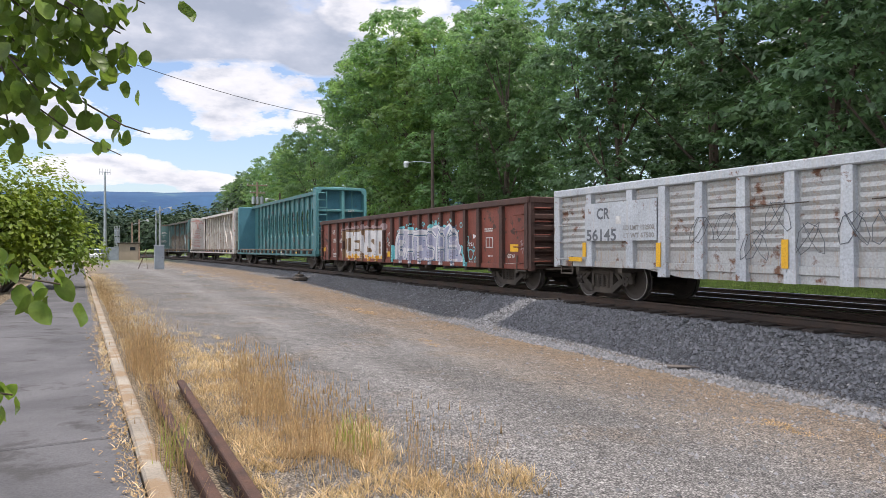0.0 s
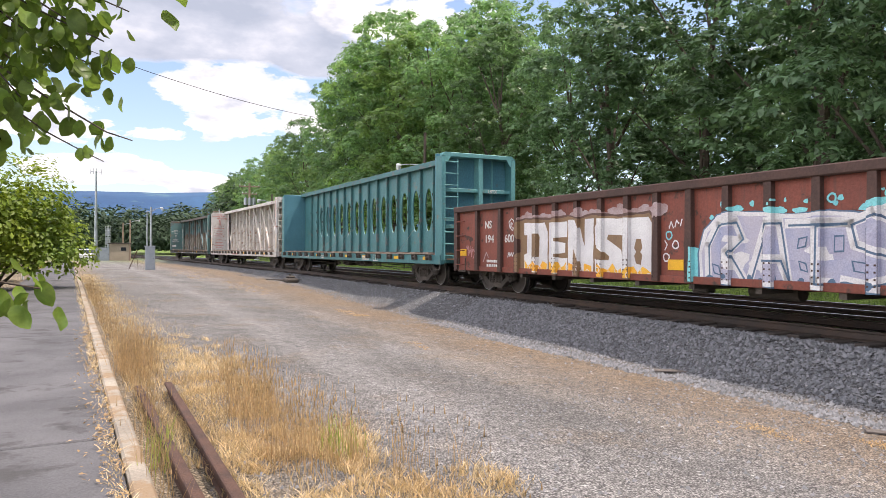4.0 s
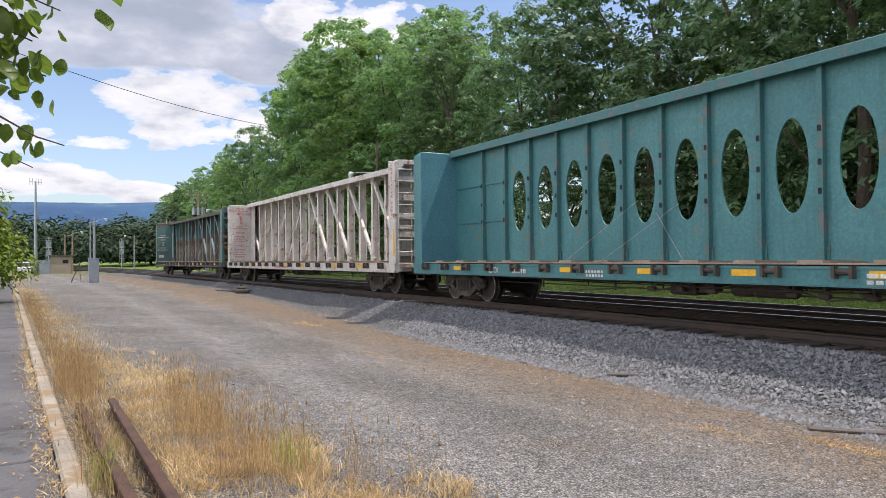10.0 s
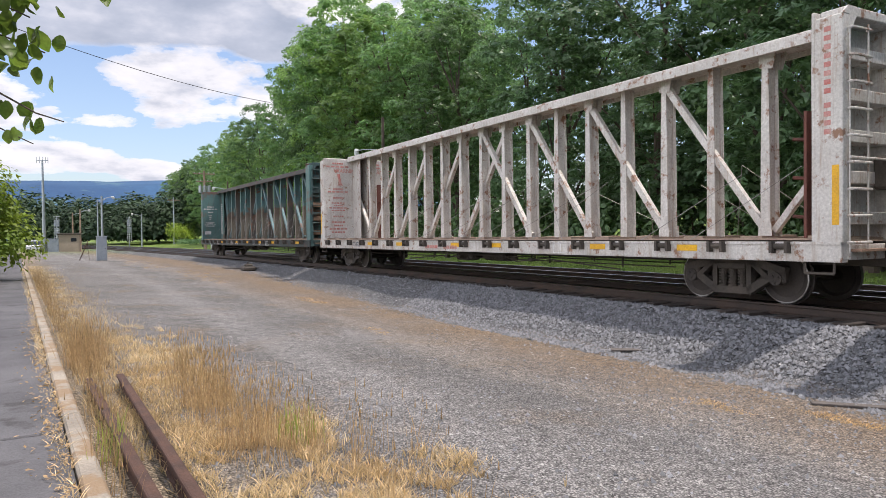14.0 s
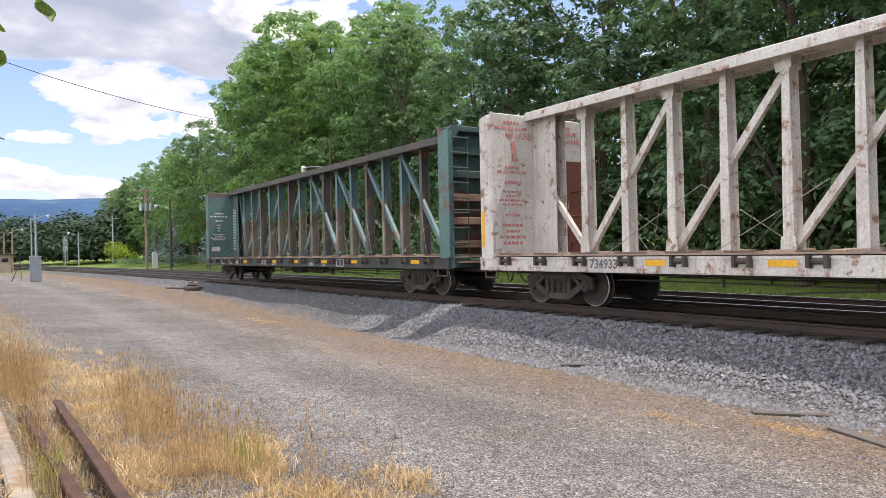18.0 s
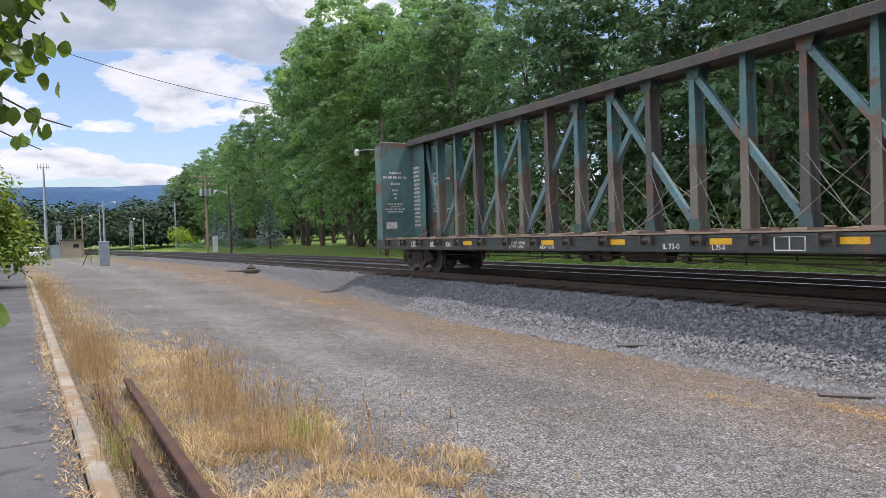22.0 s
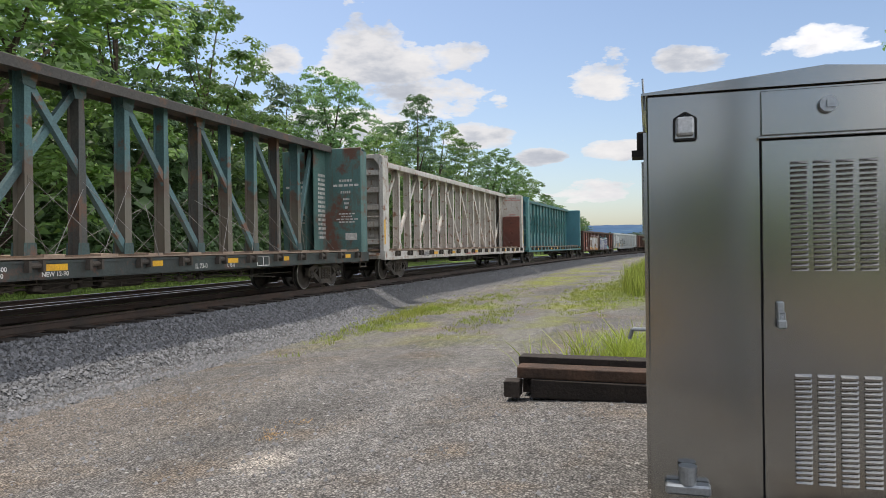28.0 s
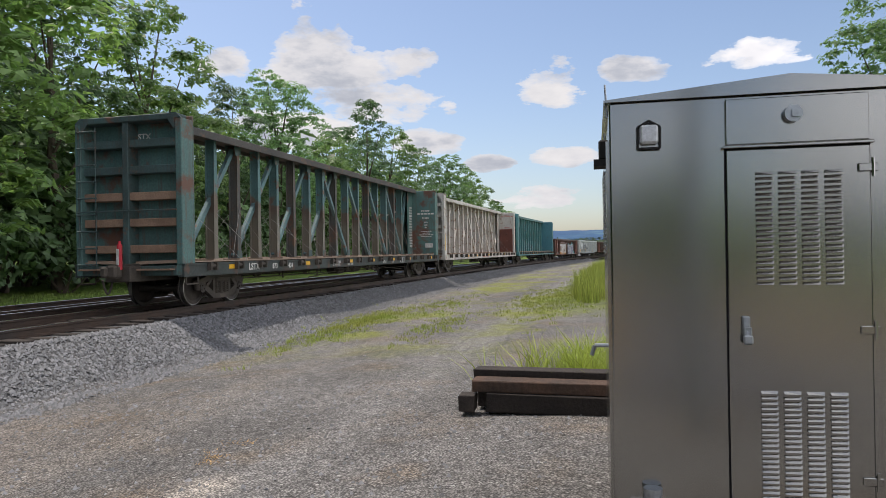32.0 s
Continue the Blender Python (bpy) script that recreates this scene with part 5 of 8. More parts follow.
y_sill = -CAR_W - 0.04
zs = CB_SILL0 + 0.07
last = centerbeam("weathered dark green centre-beam flat car, empty, last in train", M_green, M_green2, "truss",
                  [(1, -8.05, y_sill, zs, 0.17, "LSTX", M_letter), (1, -6.82, y_sill, zs, 0.14, "873", M_letter), (1, -5.9, y_sill, zs, 0.14, "434", M_letter),
                   (1, 2.12, y_sill, zs - 0.03, 0.10, "IL 73-0", M_letter), (1, -1.52, y_sill, zs - 0.035, 0.075, "NEW 12-90", M_letter), (1, -2.75, y_sill, zs - 0.03, 0.07, "LT WT  63700", M_letter), (1, -2.75, y_sill, zs + 0.065, 0.07, "LD LMT 199300", M_letter), (1, 3.2, y_sill, zs - 0.035, 0.075, "L 75-0", M_letter)],
                  (-8.74, -4.7, -1.25, 0.95, 3.38, 5.57, 9.15))
white = centerbeam("grimy white centre-beam flat car with rust patches, empty", M_white, M_white, "truss",
                   [(1, -7.2, y_sill, zs, 0.17, "734933", M_dark), (1, -8.12, y_sill, zs + 0.02, 0.14, "HPAX", M_letter)],
                   (-5.65, -3.36, 0.1, 2.1, 5.77, 8.03))
teal = centerbeam("teal green centre-beam flat car with a row of oval openings, empty", M_teal, M_seam, "oval", [], (-7.6, -3.11, -0.85, 1.2, 3.35, 6.66, 9.14))
add_car(last, 0.0)
add_car(white, GAP_CB)
add_car(teal, GAP_CB + CB_HALF + 1.34 + TEAL_HALF)

# writing on the bulkheads, too small or worn to read
GREEN_ROWS = ((-1.32, -0.40, 2, 3.1, 3.4), (-1.1, -0.62, 1, 2.88, 3.04), (-1.0, -0.78, 3, 2.4, 2.8), (-1.28, -0.5, 4, 1.95, 2.3))
WHITE_ROWS = ((-1.3, -0.3, 2, 3.97, 4.23), (-1.25, -0.35, 2, 2.95, 3.18), (-1.1, -0.5, 1, 2.70, 2.84), (-1.2, -0.4, 4, 2.2, 2.6), (-1.1, -0.5, 1, 1.95, 2.07), (-1.2, -0.4, 4, 1.3, 1.85))
for car, ink, rows_ in ((last, M_letter, GREEN_ROWS), (white, M_redlet, WHITE_ROWS)):
    for e in (-1, 1):
        xi = e * (CB_HALF - 0.46) - e * 0.006
        for y0, y1, rows, za, zb in rows_ + tuple((-b, -a, n, c, d) for a, b, n, c, d in rows_):
            bm = bmesh.new()
            for r in range(rows):
                zz = za + (zb - za) * r / rows
                w = (y1 - y0) * (0.5 + 0.5 * ((r * 7 + rows) % 3) / 2)
                c = (y0 + y1) / 2
                n = 5
                for q in range(n):
                    ya = c - w / 2 + w * q / n
                    box(bm, min(xi, xi - e * 0.004), max(xi, xi - e * 0.004), ya, ya + w / n * 0.75, zz, zz + (zb - za) / rows * 0.5)
            tagged(part("lettering", bm, ink, car, "worn stencilled lettering"), kind="stuff")
for e in (-1, 1):                    # columns of small print on the end panels of the beam
    bars(M_letter, last, e * 9.9 - 0.24 * (e < 0) - 0.14, -0.168, 1.45, 0.46, 2.1, 15, label="block of worn stencilled print")
bm = bmesh.new()
box(bm, -CB_HALF + 0.465, -CB_HALF + 0.47, -1.25, -0.85, 1.4, 1.62)
part("sticker", bm, M_letter, last, "white sticker")
bm = bmesh.new()
box(bm, CB_HALF - 0.47, CB_HALF - 0.465, -1.25, -0.85, 1.4, 1.62)
part("sticker", bm, M_letter, last, "white sticker")
for car in (last, white, teal):      # frames of the small data plates on the sill
    bm = bmesh.new()
    for a, b, c, d in ((4.35, 4.87, 0, 0.02), (4.35, 4.87, 0.21, 0.23), (4.35, 4.37, 0, 0.23), (4.6, 4.62, 0, 0.23), (4.85, 4.87, 0, 0.23)):
        box(bm, a, b, -CAR_W - 0.043, -CAR_W - 0.036, CB_SILL0 + 0.02 + c, CB_SILL0 + 0.02 + d)
    part("data_plate", bm, M_letter, car, "white framed consolidated stencil plate")
# loose load dividers standing inside the bulkheads of the white car
for e in (-1, 1):
    bm = bmesh.new()
    xd = e * (CB_HALF - 0.62)
    ya, yb, top_ = (-1.30, -0.22, 2.95) if e > 0 else (0.46, 1.32, 3.3)
    box(bm, xd - 0.025, xd + 0.025, ya, yb, 1.06, top_, 0.006)
    dv = part("divider_panel", bm, M_panel, white, "maroon painted loading divider")
    for zz in (1.35, 1.95, 2.55):
        bm = bmesh.new()
        rod(bm, (xd - e * 0.02, (ya + yb) / 2, zz), (xd - e * 0.42, (ya + yb) / 2 - e * 0.2, zz + 0.05), 0.028, 6)
        part("divider_arm", bm, M_panel, dv)
lettering("LSTX", M_letter, teal, -6.1, y_sill, zs, 0.14)
lettering("LSTX", M_letter, teal, 0, 0, 0, 0.11).matrix_basis = pose(TEAL_HALF - 0.094, 0.40, 0.75 + 3.57 * 4 / 6 - 0.055, 0, 0, 90)
bars(M_letter, teal, -5.1, y_sill - 0.002, zs, 0.55, 0.17, 1, label="worn car number")
bars(M_letter, teal, -2.5, y_sill - 0.002, zs - 0.03, 0.5, 0.16, 2)
bars(M_letter, teal, 3.1, y_sill - 0.002, zs - 0.03, 0.8, 0.18, 2)
for xk, zk in ((-1.6, CB_SILL0 + 0.06), (-0.55, CB_SILL0 + 0.06)):
    bars(M_redlet, white, xk, y_sill - 0.002, zk, 0.75, 0.15, 1, label="worn red name on the side sill")
for k in range(12):                  # and down the corner post
    bm = bmesh.new()
    zk = 4.0 - 0.125 * k - (0.08 if k > 7 else 0)
    box(bm, CB_HALF - 0.27, CB_HALF - 0.17, -CAR_W - 0.004, -CAR_W - 0.001, zk, zk + 0.075)
    part("lettering", bm, M_redlet, white)
# red hazard stroke on the bulkhead
for y_ in (-0.75, 0.75):
    bm = bmesh.new()
    ring = [(y_ + 0.16, 3.24), (y_ - 0.10, 3.24), (y_ - 0.02, 3.32), (y_ - 0.10, 3.70), (y_ + 0.02, 3.72), (y_ + 0.08, 3.34)]
    va = [bm.verts.new((-CB_HALF + 0.471, y, z)) for y, z in ring]
    bm.faces.new(va)
    part("lettering", bm, M_redlet, white, "red painted stroke")
# tail-end marker on the last coupler
bm = bmesh.new()
rod(bm, (-CB_HALF - 0.42, -0.12, 0.9), (-CB_HALF - 0.42, -0.12, 1.45), 0.055, 10)
rod(bm, (-CB_HALF - 0.42, -0.12, 1.45), (-CB_HALF - 0.42, -0.12, 1.52), 0.03, 8)
mk = part("end_marker", bm, M_red, last, "red cylindrical end-of-train marker")
bm = bmesh.new()
box(bm, -CB_HALF - 0.49, -CB_HALF - 0.476, -0.15, -0.09, 1.0, 1.35)
part("reflective_strip", bm, M_letter, mk)
lettering("LSTX", M_letter, last, -CB_HALF - 0.004, 0.95, 3.75, 0.14, 1.0, 1).matrix_basis = pose(-CB_HALF + 0.38, 0.10, 3.85, 0, 0, -90)
lettering("873", M_letter, last, 0, 0, 0, 0.14).matrix_basis = pose(-CB_HALF + 0.38, 0.20, 3.64, 0, 0, -90)
lettering("434", M_letter, last, 0, 0, 0, 0.14).matrix_basis = pose(-CB_HALF + 0.38, -0.15, 3.64, 0, 0, -90)

# oxide-red gondola, painted over
G1 = 9.45
g1 = gondola("rusty oxide-red gondola with large spray-painted lettering", M_brown, M_rib, G1, (1.37, 1.30), 0.60, 2.48, 0.0, False, 7.75, 16)
off1 = GAP_CB + CB_HALF + 1.34 + 2 * TEAL_HALF + 10.52
add_car(g1, off1)
yg = -CAR_W - 0.05 + 0.082
lettering("NS", M_letter, g1, -7.72, yg, 1.80, 0.21, 1.1)
lettering("194", M_letter, g1, -7.72, yg, 1.40, 0.21, 1.2)
lettering("600", M_letter, g1, -6.63, yg, 1.40, 0.21, 1.1)
bars(M_letter, g1, -7.6, yg - 0.004, 0.72, 0.75, 0.24, 2)
bars(M_letter, g1, -9.2, yg - 0.004, 0.68, 0.9, 0.06, 1)
bars(M_letter, g1, 8.2, yg - 0.004, 0.70, 0.75, 0.06, 1)
lettering("GS YA", M_letter, g1, 8.3, yg - 0.003, 0.88, 0.105, 1.0)
bars(M_letter, g1, 7.05, yg - 0.004, 1.62, 0.45, 0.12, 2)
bars(M_letter, g1, 7.25, yg - 0.004, 0.90, 0.26, 0.08, 1)
bm = bmesh.new()
for a, b, c, d in ((7.12, 7.52, 1.15, 1.18), (7.12, 7.52, 1.43, 1.46), (7.12, 7.15, 1.15, 1.46), (7.31, 7.33, 1.15, 1.46), (7.49, 7.52, 1.15, 1.46)):
    box(bm, a, b, yg - 0.006, yg, c, d)
part("data_plate", bm, M_letter, g1, "white framed consolidated stencil plate")
for xr, zr_ in ((-9.02, 1.11), (8.65, 1.15), (-0.38, 0.92)):
    bm = bmesh.new()
    box(bm, xr - 0.2, xr + 0.2, yg - 0.006, yg, zr_ - 0.10, zr_ + 0.10)
    part("reflector", bm, M_yellow, g1)


def blob(cx, cz, rx, rz, n=18, wobble=0.12, seed=0):
    r = random.Random(seed)
    ph = [r.uniform(0, 6.28) for _ in range(3)]
    out = []
    for k in range(n):
        a = 2 * math.pi * k / n
        f = 1 + wobble * (math.sin(3 * a + ph[0]) + 0.6 * math.sin(5 * a + ph[1]))
        out.append((cx + rx * f * math.cos(a), cz + rz * f * math.sin(a)))
    return out


def paint(car, outline, y, material, name="graffiti", label=""):
    """A film of spray paint on the side sheet."""
    bm = bmesh.new()
    f = bm.faces.new([bm.verts.new((x, y, z)) for x, z in outline])
    f.normal_update()
    if f.normal.y > 0:
        f.normal_flip()
    bmesh.ops.triangulate(bm, faces=[f])
    return part(name, bm, material, car, label)


POST_X = [-6.78 + 13.56 * k / 16 for k in range(17)]
yp = yg - 0.002


def clip_x(ring, limit, sign):
    """The part of an outline on one side of an upright line."""
    out = []
    for (xa, za), (xb, zb) in zip(ring, ring[1:] + ring[:1]):
        ina, inb = (xa - limit) * sign >= 0, (xb - limit) * sign >= 0
        if ina:
            out.append((xa, za))
        if ina != inb:
            f = (limit - xa) / (xb - xa)
            out.append((limit, za + (zb - za) * f))
    return out


def spray(car, ring, layer, material, label=""):
    """Paint sprayed on the side sheet and on over the posts that stand in front of it."""
    paint(car, ring, yp - 0.0012 * layer, material, label=label)
    for xk in POST_X:
        cut = clip_x(clip_x(ring, xk - 0.076, 1), xk + 0.076, -1)
        if len(cut) > 2 and max(x for x, z in cut) - min(x for x, z in cut) > 0.01 and max(z for x, z in cut) - min(z for x, z in cut) > 0.01:
            paint(car, cut, -CAR_W - 0.0615 - 0.0008 * layer, material)
        for e in (-1, 1):            # and round the flanks of the post
            xc = xk + e * 0.078
            zs_ = sorted(za + (zb - za) * (xc - xa) / (xb - xa) for (xa, za), (xb, zb) in zip(ring, ring[1:] + ring[:1]) if (xa - xc) * (xb - xc) < 0)
            for za, zb in zip(zs_[::2], zs_[1::2]):
                if zb - za < 0.02:
                    continue
                bm = bmesh.new()
                xs2 = [xk + e * (0.0855 - 0.0098 * (z - 0.6) + 0.0012 + 0.0006 * layer) for z in (za, zb)]
                bm.faces.new([bm.verts.new(p) for p in ((xs2[0], -CAR_W + 0.036, za), (xs2[0], -CAR_W - 0.0605, za), (xs2[1], -CAR_W - 0.0605, zb), (xs2[1], -CAR_W + 0.036, zb))])
                part("graffiti", bm, material, car)


def stroke(car, pts, w, layer, material):
    """A sprayed line of even width."""
    for (xa, za), (xb, zb) in zip(pts, pts[1:]):
        d = math.hypot(xb - xa, zb - za)
        nx, nz = -(zb - za) / d * w / 2, (xb - xa) / d * w / 2
        ex, ez = (xb - xa) / d * w * 0.3, (zb - za) / d * w * 0.3
        spray(car, [(xa + nx - ex, za + nz - ez), (xb + nx + ex, zb + nz + ez), (xb - nx + ex, zb - nz + ez), (xa - nx - ex, za - nz - ez)], layer, material)


def ragged(ring, amount, seed):
    """An outline with points put in along its edges and shaken."""
    r = random.Random(seed)
    out = []
    for (xa, za), (xb, zb) in zip(ring, ring[1:] + ring[:1]):
        n = max(1, int(math.hypot(xb - xa, zb - za) / 0.16))
        for q in range(n):
            out.append((xa + (xb - xa) * q / n + r.uniform(-amount, amount), za + (zb - za) * q / n + r.uniform(-amount, amount)))
    return out


# brown ground with a dark edge, fat white block letters with orange feet
ground_ = [(-5.98, 0.62), (-0.98, 0.60), (-0.90, 1.75), (-1.1, 1.93), (-2.0, 1.90), (-2.9, 1.97), (-3.3, 1.90), (-3.75, 1.97), (-4.5, 1.93), (-5.6, 1.97), (-5.98, 1.90), (-6.0, 1.55), (-5.8, 1.45), (-5.8, 1.15), (-6.0, 1.05)]
for k in range(22):                  # misty overspray above the letters
    xm = -5.7 + 0.235 * k
    spray(g1, blob(xm, 1.99 + 0.05 * math.sin(k * 2.1), 0.17, 0.10 + 0.04 * math.sin(k * 1.3), 14, 0.16, k), 0 if k % 2 else 0.3, G_mist)
spray(g1, ragged([(x - 0.03 if x < -3 else x + 0.03, z + (0.045 if z > 1.3 else -0.01)) for x, z in ground_], 0.012, 1), 1, G_edge, "dark edge of the sprayed lettering")
spray(g1, ragged(ground_, 0.012, 2), 2, G_tan, "brown ground of the sprayed lettering")
LETTERS = (
    (-5.64, [(0, 0.68), (0.95, 0.62), (1.04, 0.75), (1.05, 1.65), (0.9, 1.86), (0, 1.88), (0, 1.58), (0.14, 1.56), (0.14, 1.12), (0, 1.06)], [(0.42, 1.02), (0.68, 1.02), (0.70, 1.52), (0.64, 1.60), (0.42, 1.60)]),
    (-4.54, [(0, 0.66), (0.74, 0.60), (0.76, 1.00), (0.30, 1.02), (0.30, 1.10), (0.66, 1.14), (0.68, 1.36), (0.30, 1.40), (0.30, 1.48), (0.74, 1.50), (0.74, 1.86), (0, 1.86)], None),
    (-3.76, [(0, 0.62), (0.30, 0.62), (0.32, 1.22), (0.58, 0.66), (0.92, 0.62), (0.94, 1.90), (0.62, 1.90), (0.62, 1.28), (0.36, 1.88), (0, 1.90)], None),
    (-2.78, [(0, 0.62), (0.80, 0.60), (0.92, 0.80), (0.88, 1.20), (0.40, 1.42), (0.44, 1.52), (0.90, 1.50), (0.90, 1.86), (0.14, 1.88), (0, 1.70), (0.02, 1.32), (0.50, 1.06), (0.46, 0.98), (0, 1.0)], None),
    (-1.82, [(0.06, 0.62), (0.76, 0.60), (0.82, 0.76), (0.82, 1.72), (0.72, 1.86), (0.04, 1.86), (0, 1.70), (0, 0.76)], [(0.36, 0.92), (0.50, 0.90), (0.54, 1.10), (0.48, 1.16), (0.54, 1.24), (0.50, 1.42), (0.36, 1.42), (0.30, 1.24), (0.36, 1.16), (0.30, 1.08)]))
for k, (x0, body_, hole_) in enumerate(LETTERS):
    ring = [(x0 + x, z) for x, z in body_]
    spray(g1, ragged(ring, 0.010, 10 + k), 3, G_white, "fat white sprayed block letter")
    if hole_:
        spray(g1, [(x0 + x, z) for x, z in hole_], 4, G_tan)
    zf = 0.66 - 0.012 * k
    right = max(x for x, z in body_) - 0.04
    foot = [(x0 + 0.03, zf), (x0 + right, zf)] + [(x0 + right - (right - 0.03) * q / 6, zf + 0.20 + 0.09 * math.sin(q * 2.3 + k)) for q in range(7)]
    if k == 2:
        for xa in (0.02, 0.60):
            spray(g1, ragged([(x0 + xa, zf), (x0 + xa + 0.27, zf), (x0 + xa + 0.27, zf + 0.22), (x0 + xa, zf + 0.25)], 0.015, 31), 5, G_orange)
    else:
        spray(g1, ragged(foot, 0.015, 20 + k), 5, G_orange, "orange foot of the letter")
    for q in range(3):
        cx, cz = x0 + 0.2 + 0.26 * q, zf + 0.07 + 0.07 * ((q + k) % 2)
        stroke(g1, blob(cx, cz, 0.055, 0.055, 9, 0.05, q + k) + [blob(cx, cz, 0.055, 0.055, 9, 0.05, q + k)[0]], 0.018, 6, G_white)
# small tags beside the numbers and the reflector
stroke(g1, [(-6.12, 1.95), (-6.28, 2.02), (-6.40, 1.93), (-6.36, 1.80), (-6.22, 1.70), (-6.12, 1.82), (-6.16, 1.94)], 0.028, 1, G_white)
stroke(g1, [(-6.32, 1.78), (-6.30, 1.92), (-6.22, 1.88), (-6.30, 1.84), (-6.20, 1.76)], 0.022, 1, G_white)
stroke(g1, [(-6.45, 1.00), (-6.42, 1.12), (-6.38, 1.02), (-6.35, 1.13), (-6.30, 1.03), (-6.26, 1.12), (-6.22, 1.02), (-6.18, 1.12), (-6.12, 1.05)], 0.025, 1, G_white)
tag_ = [(-8.84, 1.24), (-8.78, 1.32), (-8.76, 1.20), (-8.70, 1.30), (-8.68, 1.02), (-8.58, 1.28), (-8.62, 1.08), (-8.52, 1.22), (-8.50, 0.98), (-8.42, 1.26), (-8.46, 1.12), (-8.36, 1.20), (-8.30, 1.08), (-8.42, 0.92)]
stroke(g1, tag_, 0.026, 1, G_pink)
stroke(g1, [(-7.80, 0.85), (-7.62, 1.12), (-7.50, 0.98)], 0.03, 1, G_mist)
stroke(g1, [(8.95, 1.30), (9.05, 1.36), (9.0, 1.22), (9.1, 1.28), (8.98, 1.10), (9.12, 1.16), (9.05, 1.0)], 0.018, 1, G_mist)
for xd, zd, rd in ((-8.75, 1.55, 0.10), (-8.55, 1.50, 0.12), (-8.9, 1.6, 0.06), (-8.2, 0.83, 0.10), (-7.9, 1.9, 0.07), (-7.85, 1.45, 0.06), (-6.5, 2.18, 0.05), (7.6, 1.75, 0.10), (8.6, 1.6, 0.12), (8.9, 1.9, 0.08), (8.2, 1.95, 0.06), (7.05, 2.0, 0.05)):
    paint(g1, blob(xd, zd, rd, rd * 0.7, 12, 0.22, int(xd * 10)), yp - 0.001, M_rib, "scuff", "dark scuff in the paint")


def hollow(car, outline, inset, y, material):
    """A sprayed line along a closed outline."""
    cx, cz = sum(p[0] for p in outline) / len(outline), sum(p[1] for p in outline) / len(outline)
    bm = bmesh.new()
    va = [bm.verts.new((x, y, z)) for x, z in outline]
    vb = []
    for x, z in outline:
        d = math.hypot(x - cx, z - cz)
        f = max(0.0, 1 - inset / d)
        vb.append(bm.verts.new((cx + (x - cx) * f, y, cz + (z - cz) * f)))
    n = len(outline)
    for q in range(n):
        bm.faces.new((va[q], va[(q + 1) % n], vb[(q + 1) % n], vb[q]))
    return part("graffiti", bm, material, car)


# wide lilac piece of letterforms: cyan spill, white rim, lilac fill, navy lines
rngg = random.Random(11)
edge = [(0.22, 0.62), (5.60, 0.60), (5.78, 0.82), (5.5, 0.95), (5.62, 1.15), (5.42, 1.30), (5.36, 1.62), (5.05, 1.88), (4.75, 1.93), (4.42, 1.80), (4.05, 1.93), (3.65, 1.90), (3.2, 1.74), (2.7, 1.80), (2.1, 1.76), (1.6, 1.82), (1.0, 1.86), (0.62, 1.82), (0.32, 1.55), (0.18, 1.15)]
spray(g1, ragged([(2.9 + (x - 2.9) * 1.012, 1.25 + (z - 1.25) * 1.035) for x, z in edge], 0.012, 3), 1, G_navy, "dark edge of the sprayed piece")
spray(g1, ragged(edge, 0.012, 4), 2, G_white, "white rim of the sprayed piece")
spray(g1, ragged([(2.9 + (x - 2.9) * 0.972, 1.2 + (z - 1.2) * 0.88) for x, z in edge], 0.015, 5), 3, G_blue, "lilac sprayed letterforms")
for k in range(16):                  # cloudy lighter and darker fill
    spray(g1, blob(rngg.uniform(0.6, 5.1), rngg.uniform(0.8, 1.5), rngg.uniform(0.15, 0.3), rngg.uniform(0.08, 0.2), 12, 0.15, k), 4 + 0.3 * (k % 3), G_lilac if k % 3 else G_white)
FORMS = ([(0.42, 0.72), (0.40, 1.3), (0.62, 1.66), (1.0, 1.70), (1.14, 1.42), (0.85, 1.18), (1.18, 0.72)],
         [(1.30, 0.72), (1.62, 1.66), (1.86, 1.66), (2.02, 0.72), (1.86, 1.06), (1.5, 1.06)],
         [(2.0, 1.62), (2.95, 1.62), (2.52, 1.60), (2.50, 0.72), (2.72, 0.72)],
         [(3.75, 1.55), (3.4, 1.74), (3.02, 1.60), (3.1, 1.28), (3.62, 1.12), (3.66, 0.82), (3.3, 0.70), (2.92, 0.76)],
         [(3.86, 0.70), (3.92, 1.5), (4.15, 1.78), (4.42, 1.5), (4.40, 0.72), (4.40, 1.12), (3.92, 1.12)],
         [(5.3, 0.74), (4.66, 0.72), (4.64, 1.55), (4.9, 1.80), (5.2, 1.6), (4.7, 1.55), (4.68, 1.18), (5.25, 1.18)])
for ring in FORMS:
    stroke(g1, ring, 0.15, 5.5, G_white)
    stroke(g1, [(x + 0.03, z - 0.03) for x, z in ring], 0.035, 6.5, G_navy)
